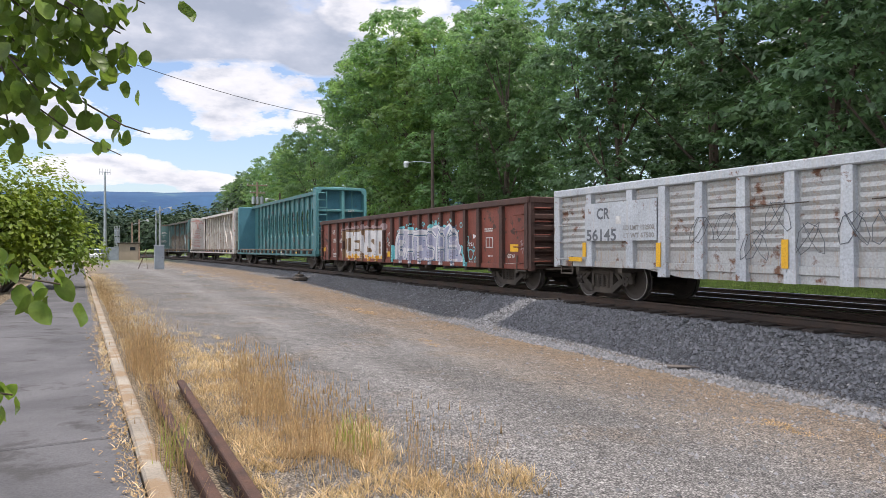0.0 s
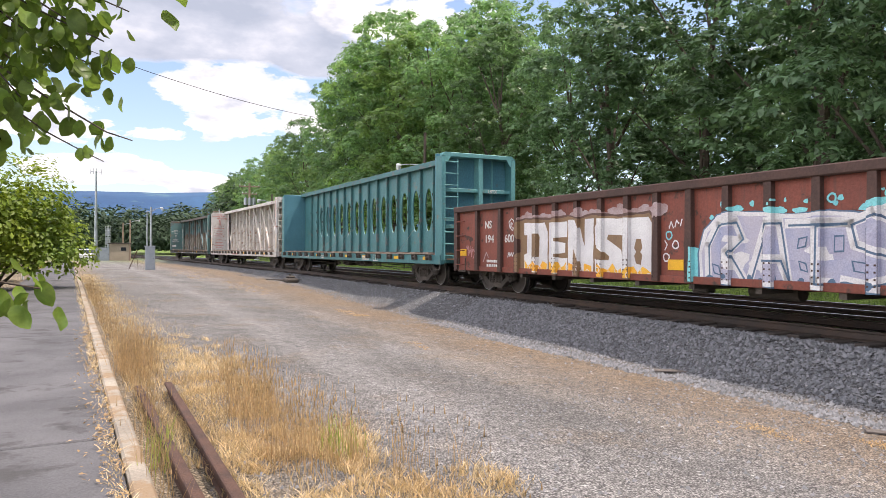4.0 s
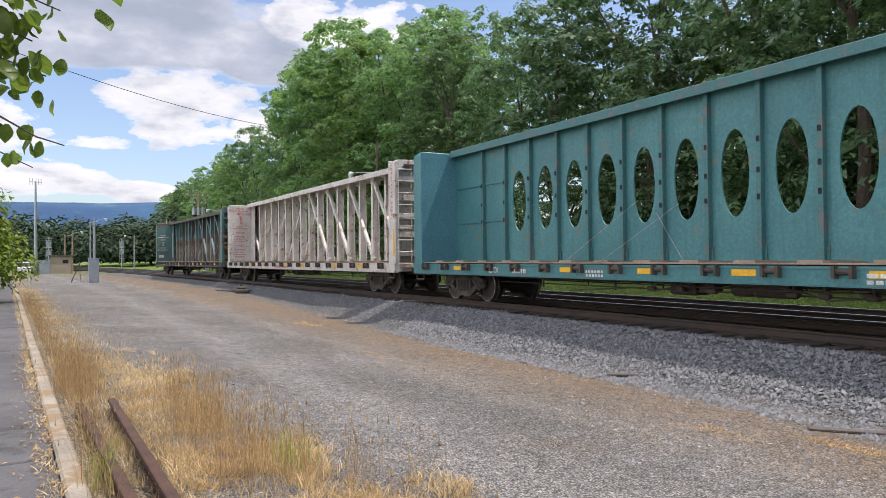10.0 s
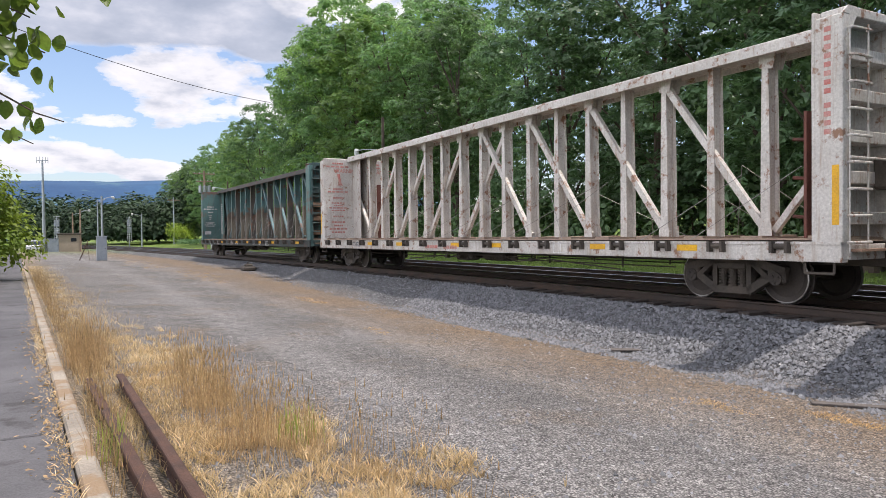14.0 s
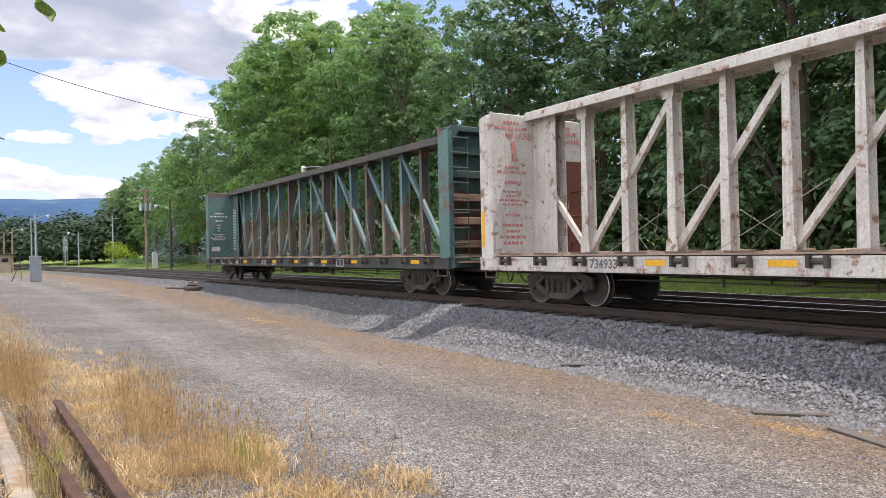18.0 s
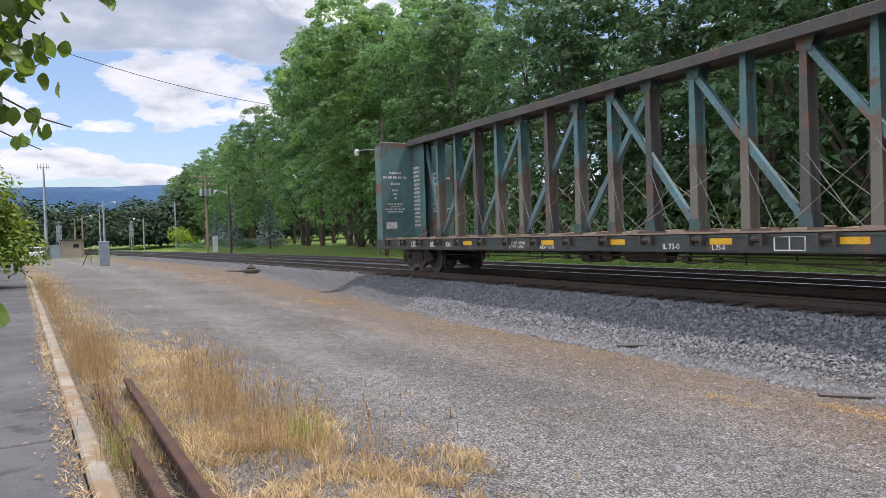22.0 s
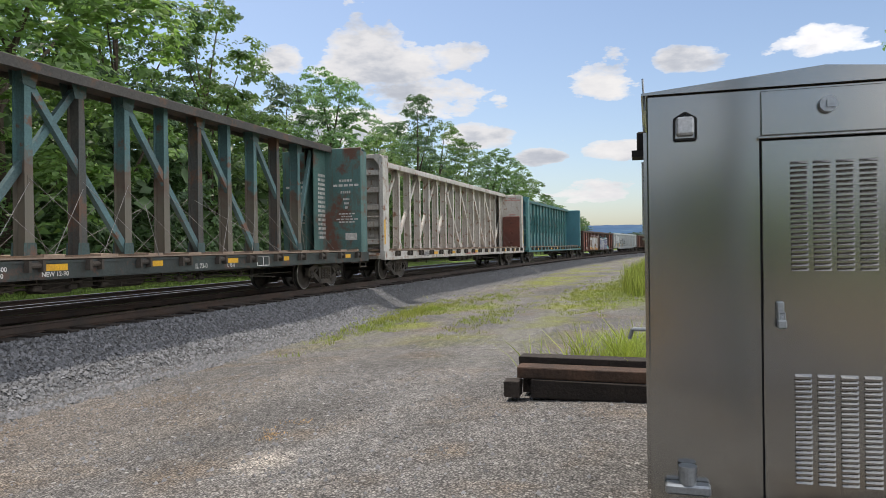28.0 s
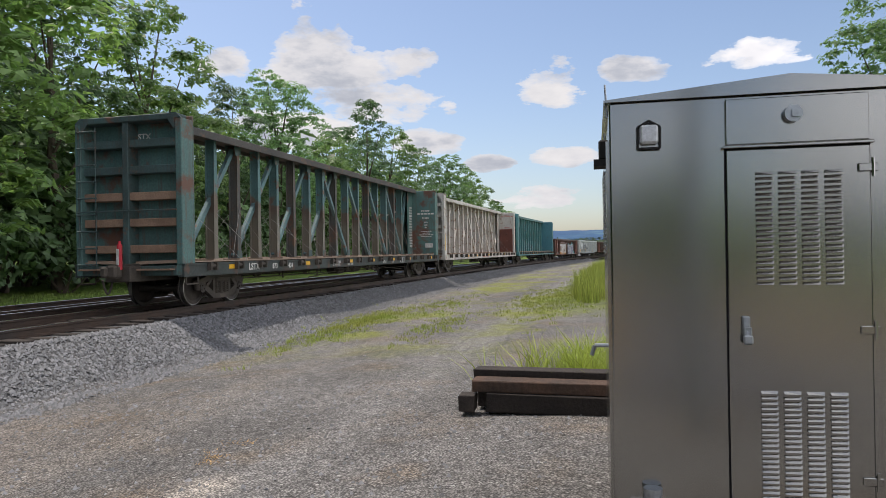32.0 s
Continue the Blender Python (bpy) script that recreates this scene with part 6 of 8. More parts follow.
for cx, cz, w, h in ((0.62, 0.86, 0.16, 0.14), (0.80, 1.42, 0.18, 0.12), (1.64, 1.28, 0.15, 0.18), (1.7, 0.82, 0.22, 0.12), (2.25, 1.32, 0.16, 0.2), (2.3, 0.95, 0.14, 0.12), (2.86, 1.30, 0.16, 0.26), (3.36, 1.44, 0.2, 0.14), (3.2, 0.96, 0.24, 0.13), (4.14, 1.40, 0.14, 0.2), (4.16, 0.88, 0.2, 0.14), (4.95, 1.38, 0.22, 0.12), (5.0, 0.94, 0.26, 0.13), (5.3, 1.0, 0.12, 0.2)):
    sk = rngg.uniform(-0.05, 0.05)
    hollow(g1, [(cx - w / 2, cz - h / 2), (cx + w / 2, cz - h / 2 + sk), (cx + w / 2 + sk, cz + h / 2), (cx - w / 2 + sk, cz + h / 2 - sk)], 0.032, yp - 0.0105, G_navy)
for k in range(14):
    spray(g1, blob(0.5 + 0.36 * k + rngg.uniform(-0.1, 0.1), 0.68 + rngg.uniform(0, 0.08), rngg.uniform(0.04, 0.09), rngg.uniform(0.03, 0.07), 10, 0.1, k * 7), 7.5, G_navy)
for k in range(34):                  # cyan spill and bubbles along the top
    xk = rngg.uniform(0.3, 5.5)
    zk = float(np.interp(xk, [x for x, z in edge[:5:-1]], [z for x, z in edge[:5:-1]])) if 0.3 < xk < 5.3 else 1.5
    big_ = k % 3 == 0
    spray(g1, blob(xk, zk + (0.05 if big_ else rngg.uniform(0.08, 0.22)), 0.13 if big_ else rngg.uniform(0.02, 0.055), 0.055 if big_ else rngg.uniform(0.02, 0.055), 12, 0.14, k * 5), 0.6 + 0.02 * k, G_cyan)
spray(g1, ragged([(0.0, 0.62), (0.24, 0.62), (0.22, 1.22), (0.02, 1.26)], 0.012, 6), 0.5, G_cyan)
spray(g1, ragged([(5.6, 0.60), (6.08, 0.60), (5.92, 0.95), (5.66, 1.24), (5.50, 1.22), (5.64, 0.9)], 0.012, 7), 0.4, G_cyan)
for cx, cz, rr in ((6.22, 0.96, 0.17), (6.02, 1.42, 0.10), (6.42, 1.12, 0.08), (6.05, 1.12, 0.06), (5.6, 1.86, 0.09), (6.52, 0.78, 0.11), (2.75, 1.98, 0.08)):
    hollow(g1, blob(cx, cz, rr, rr, 16, 0.05, int(cx * 9)), 0.032, yp - 0.012, G_cyan)
stroke(g1, [(6.52, 0.86), (6.52, 0.70)], 0.02, 1, G_cyan)
paint(g1, blob(6.42, 1.50, 0.10, 0.06, 12, 0.2, 3), yp - 0.003, G_white)
for pts in ([(6.02, 1.22), (6.06, 1.32), (6.10, 1.22)], [(6.14, 1.22), (6.14, 1.32), (6.20, 1.28)], [(6.25, 1.32), (6.24, 1.22), (6.32, 1.24)], [(6.36, 1.30), (6.36, 1.22)], [(6.08, 0.64), (6.10, 0.76), (6.18, 0.72)], [(6.22, 0.64), (6.28, 0.75), (6.32, 0.64)], [(6.44, 0.74), (6.36, 0.68), (6.44, 0.63)], [(-0.55, 1.62), (-0.50, 1.74), (-0.44, 1.62)], [(-0.40, 1.64), (-0.36, 1.76), (-0.30, 1.70)], [(-0.26, 1.66), (-0.22, 1.78)], [(-0.66, 1.20), (-0.60, 1.30), (-0.66, 1.38)]):
    stroke(g1, pts, 0.026, 1, G_white)
for cx, cz in ((-0.55, 1.48), (-0.38, 1.30), (-0.62, 1.06)):
    hollow(g1, blob(cx, cz, 0.09, 0.09, 14, 0.05, int(cx * 90)), 0.03, yp - 0.004, G_cyan if cz > 1.4 else G_white)
# rough edge of a scrap load above the rim
bm = bmesh.new()
rs = random.Random(4)
for k in range(90):
    x = rs.uniform(-G1 + 0.3, G1 - 0.3)
    w = rs.uniform(0.08, 0.35)
    y = rs.uniform(-1.15, 1.1)
    box(bm, x, x + w, y, y + rs.uniform(0.05, 0.25), 0.9, rs.uniform(2.38, 2.52))
part("scrap_load", bm, M_grime, g1, "loose scrap piled up to the rim")

# white corrugated gondola
G2 = 9.8
g2 = gondola("dented grey-white gondola with corrugated panels and rust spots", M_cream, M_white2, G2, (1.33, 1.37), 0.74, 2.52, 0.16, True, 8.6)
off2 = off1 + G1 + G2 + 1.25
add_car(g2, off2)
y2 = -CAR_W - 0.05 - 0.036
bm = bmesh.new()
box(bm, -8.58, -6.27, y2 - 0.004, y2 + 0.02, 1.30, 2.13)
part("number_board", bm, M_white2, g2, "flat painted number board")
lettering("CR", M_dark, g2, -8.15, y2 - 0.008, 1.78, 0.24, 1.0)
lettering("56145", M_dark, g2, -8.52, y2 - 0.008, 1.31, 0.25, 1.22)
lettering("LD LMT 152500", M_cable, g2, -7.25, y2 - 0.010, 1.52, 0.10, 1.0)
lettering("LT WT 67500", M_cable, g2, -7.25, y2 - 0.010, 1.36, 0.10, 1.15)
bm = bmesh.new()
box(bm, -7.5, -7.34, y2 - 0.009, y2 - 0.004, 1.66, 1.82)
part("sticker", bm, M_letter, g2, "small white square sticker")
for xr, za, zb in ((-8.6, 0.95, 1.27), (-6.22, 0.78, 1.25), (-3.38, 0.82, 1.28), (4.0, 0.8, 1.3)):
    bm = bmesh.new()
    box(bm, xr - 0.06, xr + 0.06, y2 - 0.012, y2, za, zb)
    part("reflector", bm, M_yellow, g2)
bm = bmesh.new()
box(bm, -9.2, -8.69, y2 - 0.012, y2, 0.84, 0.94)
part("reflector", bm, M_yellow, g2)
bm = bmesh.new()
for a, b in ((-5, -4), (-4, -3), (-2, -1), (-1, 0), (3, 4), (4, 5)):
    rod(bm, (a * 0.98, y2 - 0.03, 1.83 + 0.02 * (a % 2)), (b * 0.98, y2 - 0.03, 1.83 + 0.02 * (b % 2)), 0.011, 5)
part("cable", bm, M_grime, g2, "loose dark cable along the side")
rngg = random.Random(3)
for k in range(7):                   # looping black tags
    cx, cz = -5.2 + 0.55 * k + rngg.uniform(-0.1, 0.1), 1.45 + rngg.uniform(-0.3, 0.3)
    bm = bmesh.new()
    prev = None
    for q in range(18):
        a = q * 0.75 + k
        p = (cx + 0.22 * math.cos(a) + 0.012 * q, y2 + 0.006, cz + 0.25 * math.sin(a * 1.3))
        if prev:
            rod(bm, prev, p, 0.006, 4)
        prev = p
    part("graffiti", bm, M_dark, g2)
bm = bmesh.new()
for k in range(40):
    x = rs.uniform(-G2 + 0.3, G2 - 0.3)
    box(bm, x, x + rs.uniform(0.1, 0.5), -1.0, rs.uniform(-0.6, 0.9), 0.95, rs.uniform(2.45, 2.58))
part("scrap_load", bm, M_grime, g2, "loose scrap piled up to the rim")

# plain gondolas farther up the train
off = off2 + G2
for k in range(3):
    gk = gondola("plain dark brown gondola farther up the train", M_brown, M_rib, 8.85, (1.35, 1.35), 0.68, 2.48, 0.0, False, 7.1) if k == 0 else None
    if k == 0:
        plain = gk
        off += 0.35 + 8.85 + 0.7
        add_car(plain, off)
    else:
        off += 2 * 8.85 + 1.05
        c = copy_thing(plain, pose(0, 0, 0))
        WHEELSETS.extend(o for o in c.children_recursive if o.name.startswith("wheelset"))
        add_car(c, off)


def motions():
    """The train rolls along the line, its wheels with it."""
    for car, offset in CARS:
        walk(car, [(float(t), on_line(float(np.interp(t, [a for a, _ in TRAIN], [b for _, b in TRAIN])) + offset)) for t in range(0, 33)])
    times = np.linspace(0, 32, 221)
    xs = np.interp(times, [t for t, _ in TRAIN], [x for _, x in TRAIN])
    spin = np.degrees((xs - xs[0]) / (WHEEL_R * TRUCK_S))
    for ws in WHEELSETS:
        dx = -0.889 if ws.matrix_basis.translation.x < 0 else 0.889
        walk(ws, [(float(t), pose(dx, 0, WHEEL_R, 0, float(a), 0)) for t, a in zip(times, spin)])


# red warnings on the inner faces of the white bulkheads
for y in (-0.55, 0.95):
    w_ = lettering("WARNING", M_redlet, white, 0, 0, 0, 0.16, 1.0)
    w_.matrix_basis = pose(-CB_HALF + 0.472, y - 0.42, 3.76, 0, 0, 90)

# ---- plants ----
def leaf_mesh(name, centres, normals, size, rng_np, single=False):
    """Many small leaves as bent diamonds at the given places, in one mesh."""
    n = len(centres)
    nor = normals / np.maximum(np.linalg.norm(normals, axis=1, keepdims=True), 1e-6)
    ref = rng_np.normal(size=(n, 3))
    u = np.cross(nor, ref)
    u /= np.maximum(np.linalg.norm(u, axis=1, keepdims=True), 1e-6)
    v = np.cross(nor, u)
    s = size * rng_np.uniform(0.6, 1.35, (n, 1))
    a = centres + u * s * 0.75
    b = centres + v * s * 0.42 + nor * s * 0.12
    c = centres - u * s * 0.75
    d = centres - v * s * 0.42 + nor * s * 0.12
    if single:                       # far foliage: one triangle a leaf
        b = b + v * s * 0.16
        me = bpy.data.meshes.new(name)
        me.vertices.add(n * 3)
        me.vertices.foreach_set("co", np.stack([a, b, c - v * s * 0.3], 1).astype(np.float32).reshape(-1))
        me.loops.add(n * 3)
        me.loops.foreach_set("vertex_index", np.arange(n * 3, dtype=np.int32))
        me.polygons.add(n)
        me.polygons.foreach_set("loop_start", np.arange(0, n * 3, 3, dtype=np.int32))
        me.polygons.foreach_set("loop_total", np.full(n, 3, dtype=np.int32))
        me.update(calc_edges=True)
        return me
    vs = np.stack([a, b, c, d], 1).reshape(-1, 3)
    idx = np.arange(n * 4, dtype=np.int32).reshape(-1, 4)
    tri = np.concatenate([idx[:, [0, 1, 2]], idx[:, [0, 2, 3]]], 1).reshape(-1)
    me = bpy.data.meshes.new(name)
    me.vertices.add(n * 4)
    me.vertices.foreach_set("co", vs.astype(np.float32).reshape(-1))
    me.loops.add(len(tri))
    me.loops.foreach_set("vertex_index", tri)
    me.polygons.add(n * 2)
    me.polygons.foreach_set("loop_start", np.arange(0, n * 6, 3, dtype=np.int32))
    me.polygons.foreach_set("loop_total", np.full(n * 2, 3, dtype=np.int32))
    me.update(calc_edges=True)
    return me


def crown_points(clumps, per_area, rng_np):
    """Leaf places in the outer shell of many ellipsoid clumps."""
    cs, ns = [], []
    for (cx, cy, cz, rx, ry, rz) in clumps:
        n = int(per_area * (rx * ry + ry * rz + rx * rz) * 4)
        d = rng_np.normal(size=(n, 3))
        d /= np.linalg.norm(d, axis=1, keepdims=True)
        d = d[d[:, 2] > -0.55]
        n = len(d)
        r = rng_np.uniform(0.62, 1.05, (n, 1)) ** 0.6
        p = d * r * np.array([rx, ry, rz])
        lump = 1 + 0.18 * np.sin(d[:, :1] * 7 + cx) * np.cos(d[:, 2:] * 6 + cy)
        cs.append(p * lump + np.array([cx, cy, cz]))
        ns.append(d + np.array([0, 0, 0.75]) + rng_np.normal(size=(n, 3)) * 0.42)
    return np.concatenate(cs), np.concatenate(ns)


def tuft_points(lobes, tuft_r, per_tuft, rng_np):
    """Leaf places in small tufts that shingle the outside of the big lobes of a crown, thick above and thin below."""
    cs, ns = [], []
    for cx, cy, cz, rx, ry, rz in lobes:
        m = int(4.6 * (rx * ry + ry * rz + rx * rz) / (tuft_r * tuft_r * 3.1))
        d = rng_np.normal(size=(m, 3))
        d[:, 2] += 0.25
        d /= np.linalg.norm(d, axis=1, keepdims=True)
        d = d[(d[:, 2] > -0.35) | (rng_np.uniform(0, 1, m) < 0.35)]
        m = len(d)
        mid = d * np.array([rx, ry, rz]) * rng_np.uniform(0.78, 1.08, (m, 1)) + np.array([cx, cy, cz])
        r = tuft_r * rng_np.uniform(0.6, 1.3, (m, 1, 1))
        q = rng_np.normal(size=(m, per_tuft, 3))
        q /= np.linalg.norm(q, axis=2, keepdims=True)
        q[:, :, 2] = np.abs(q[:, :, 2]) * 0.75 - 0.12
        p = mid[:, None, :] + q * r * rng_np.uniform(0.55, 1.0, (m, per_tuft, 1))
        nn = q + d[:, None, :] * 0.5 + np.array([0, 0, 0.9]) + rng_np.normal(size=(m, per_tuft, 3)) * 0.45
        cs.append(p.reshape(-1, 3))
        ns.append(nn.reshape(-1, 3))
    return np.concatenate(cs), np.concatenate(ns)


def tree_kind(seed, height, spread, material, base=0.12, leaf=0.215, lobes=21, thin=1.0):
    """Builds one broad-leaved tree: tapered trunk, limbs, and a crown of rounded lobes shingled with leaf tufts."""
    r, rn = random.Random(seed), np.random.RandomState(seed)
    bm = bmesh.new()
    top = height * 0.72
    pts = [Vector((0, 0, -0.3))]
    for k in range(1, 7):
        pts.append(Vector((r.uniform(-0.25, 0.25) * k / 3, r.uniform(-0.25, 0.25) * k / 3, top * k / 6)))
    r0 = height * 0.018
    for k, (a, b) in enumerate(zip(pts, pts[1:])):
        rod(bm, a, b, r0 * (1 - k / 7), 8, r0 * (1 - (k + 1) / 7))
    big = []
    for k in range(lobes):
        f = (k + 0.5) / lobes
        z = height * (base + 0.06 + (0.90 - base) * f)
        prof = math.sin(math.pi * min(0.97, max(0.16, f * 0.84 + 0.13))) ** 0.6
        a = k * 2.4 + r.uniform(-0.35, 0.35)
        rad = spread * prof * r.uniform(0.55, 0.78)
        q = spread * r.uniform(0.26, 0.44) * (0.6 + 0.4 * prof)
        big.append((rad * math.cos(a), rad * math.sin(a), z, q, q, q * r.uniform(0.62, 0.85)))
        if k % 2 == 0:
            i = min(5, int(f * 6))
            rod(bm, pts[i], (rad * 0.85 * math.cos(a), rad * 0.85 * math.sin(a), z), r0 * 0.32, 5, r0 * 0.08)
    tree = tagged(new("tree"), "tall broad-leaved tree in full green leaf", "tree", "trees along the line")
    part("trunk", bm, M_bark, tree)
    c, nrm = tuft_points(big, 0.58, int(29 * thin), rn)
    core = [(r.uniform(-0.6, 0.6), r.uniform(-0.6, 0.6), height * (base + 0.12 + 0.15 * k), spread * 0.48, spread * 0.48, height * 0.09) for k in range(5)]
    c2, n2 = crown_points(core, 4.5, rn)
    me = leaf_mesh("crown", np.concatenate([c, c2]), np.concatenate([nrm, n2]), leaf, rn, True)
    piece("crown", me, material, tree)
    return tree


KINDS = [tree_kind(1, 20, 6.4, M_leaf, 0.10), tree_kind(2, 22, 6.0, M_leaf, 0.14), tree_kind(3, 18, 6.6, M_leaf2, 0.08), tree_kind(4, 24, 6.2, M_leaf, 0.16, lobes=24), tree_kind(5, 17, 5.4, M_leaf2, 0.06), tree_kind(6, 20, 4.9, M_leafshade, 0.06, lobes=18), tree_kind(7, 20, 6.4, M_leafshade, 0.08), tree_kind(8, 22, 6.1, M_leafshade, 0.12)]
KIND_H = (20, 22, 18, 24, 17, 20, 20, 22)
USED = [False] * len(KINDS)


def plant(k, x, y, top, turn, wide=1.0):
    """Sets a tree of kind k so that its crown ends at the height top."""
    g = land(x, y)
    s = (top - g) / KIND_H[k]
    m = pose(x, y, g - 0.1, 0, 0, turn)
    if not USED[k]:
        USED[k] = True
        ob = KINDS[k]
    else:
        ob = copy_thing(KINDS[k], m)
    ob.matrix_basis = m @ Matrix.Diagonal((s * wide, s * wide, s, 1))
    return ob


rt = random.Random(21)
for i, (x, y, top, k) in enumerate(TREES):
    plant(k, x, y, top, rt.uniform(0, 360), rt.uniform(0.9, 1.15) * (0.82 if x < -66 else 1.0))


plant(0, 33.0, -11.8, 12.6, 40)


def shrub_kind(seed, name, label, material, rx, rz, leaf, n, group="", thick=34.0):
    rn, r = np.random.RandomState(seed), random.Random(seed)
    clumps = []
    for k in range(n):
        a, d = r.uniform(0, 6.28), r.uniform(0, 1) ** 0.5
        clumps.append((rx * 0.65 * d * math.cos(a), rx * 0.65 * d * math.sin(a), rz * r.uniform(0.25, 0.72), rx * r.uniform(0.28, 0.42), rx * r.uniform(0.28, 0.42), rz * r.uniform(0.22, 0.36)))
    c, nrm = crown_points(clumps, thick / (leaf * leaf * 100), rn)
    c[:, 2] = np.abs(c[:, 2])
    ob = tagged(new(name), label, "shrub", group)
    bm = bmesh.new()
    for k in range(5):
        q = clumps[k % len(clumps)]
        rod(bm, (0.1 * k - 0.2, 0, -0.1), (q[0] * 0.7, q[1] * 0.7, q[2]), 0.05 * rx / 2, 5, 0.015)
    part("trunk", bm, M_bark, ob)
    piece("foliage", leaf_mesh("foliage", c, nrm, leaf, rn), material, ob)
    return ob


bush = shrub_kind(31, "shrub", "dense green undergrowth at the foot of the trees", M_under, 2.6, 3.2, 0.22, 16, "undergrowth", 24.0)
first_bush = True
for i, (x, y, s) in enumerate(BUSHES):
    m = pose(x, y, land(x, y) - 0.1, 0, 0, rt.uniform(0, 360))
    ob = bush if first_bush else copy_thing(bush, m)
    first_bush = False
    ob.matrix_basis = m @ Matrix.Diagonal((s, s, s * rt.uniform(0.8, 1.15), 1))

# ---- stones and grass ----
def scatter_stones(name, pts, size, rng_np, material, label):
    base = np.array([(1, 0, -0.3), (-1, 0, -0.3), (0, 1, -0.3), (0, -1, -0.3), (0, 0, 0.8), (0, 0, -0.5)], float)
    tri = np.array([(0, 2, 4), (2, 1, 4), (1, 3, 4), (3, 0, 4)], np.int32)
    n = len(pts)
    v = base[None] * rng_np.uniform(0.5, 1.2, (n, 6, 1)) + rng_np.normal(size=(n, 6, 3)) * 0.16
    a = rng_np.uniform(0, 6.28, n)
    c, s = np.cos(a), np.sin(a)
    x = v[:, :, 0] * c[:, None] - v[:, :, 1] * s[:, None]
    y = v[:, :, 0] * s[:, None] + v[:, :, 1] * c[:, None]
    tilt = rng_np.uniform(-0.6, 0.6, (n, 1))
    z = v[:, :, 2] + x * tilt
    sz = size * rng_np.uniform(0.55, 1.4, (n, 1))
    w = np.stack([x * sz, y * sz, z * sz], 2) + pts[:, None, :]
    f = (tri[None] + (np.arange(n, dtype=np.int32) * 6)[:, None, None]).reshape(-1)
    me = bpy.data.meshes.new(name)
    me.vertices.add(n * 6)
    me.vertices.foreach_set("co", w.astype(np.float32).reshape(-1))
    me.loops.add(len(f))
    me.loops.foreach_set("vertex_index", f)
    me.polygons.add(n * 4)
    me.polygons.foreach_set("loop_start", np.arange(0, n * 12, 3, dtype=np.int32))
    me.polygons.foreach_set("loop_total", np.full(n * 4, 3, dtype=np.int32))
    me.update(calc_edges=True)
    return tagged(piece(name, me, material), label, "gravel", kind="stuff")


rn = np.random.RandomState(8)


def on_land(xy, lift=0.0):
    return np.array([(x, y, land(x, y) + lift) for x, y in xy])


n = 46000
xs_ = np.concatenate([rn.uniform(-17, 18, 37000), rn.uniform(-45, 45, 9000)])
ys_ = RAIL_Y - 2.75 + rn.uniform(0, 1, n) ** 0.75 * 2.15 + np.where(xs_ < -14, 0.5 * rn.uniform(0, 1, n), 0) - xs_ * xs_ / 1900
scatter_stones("ballast_stones", on_land(np.stack([xs_, ys_], 1), 0.008), 0.034, rn, M_stone, "loose grey crushed-stone ballast beside the rails")
ys2 = np.concatenate([rn.uniform(RAIL_Y + 0.12, RAIL_Y + GAUGE - 0.12, 3500), rn.uniform(RAIL_Y + GAUGE + 0.2, TRACK2_Y - GAUGE / 2 - 0.2, 5000), rn.uniform(TRACK2_Y - 0.6, TRACK2_Y + 2.4, 4500)])
scatter_stones("ballast_stones", on_land(np.stack([rn.uniform(-22, 22, len(ys2)), ys2], 1), 0.0), 0.034, rn, M_stone, "grey crushed-stone ballast between the rails")
xs3 = np.concatenate([rn.uniform(-8, 8, 30000), rn.uniform(-20, 16, 6000)])
ys3 = rn.uniform(0.6, RAIL_Y - 1.8, len(xs3))
scatter_stones("pebbles", on_land(np.stack([xs3, ys3], 1), 0.0), 0.0135, rn, M_pebble, "small pale stones strewn over the gravel lot")


xs3 = np.concatenate([rn.uniform(-7, 9, 3200), rn.uniform(-18, 14, 1400)])
ys3 = rn.uniform(0.9, RAIL_Y - 2.0, len(xs3))
scatter_stones("pebbles", on_land(np.stack([xs3, ys3], 1), 0.002), 0.024, rn, M_stone, "larger dark stones strewn over the gravel lot")


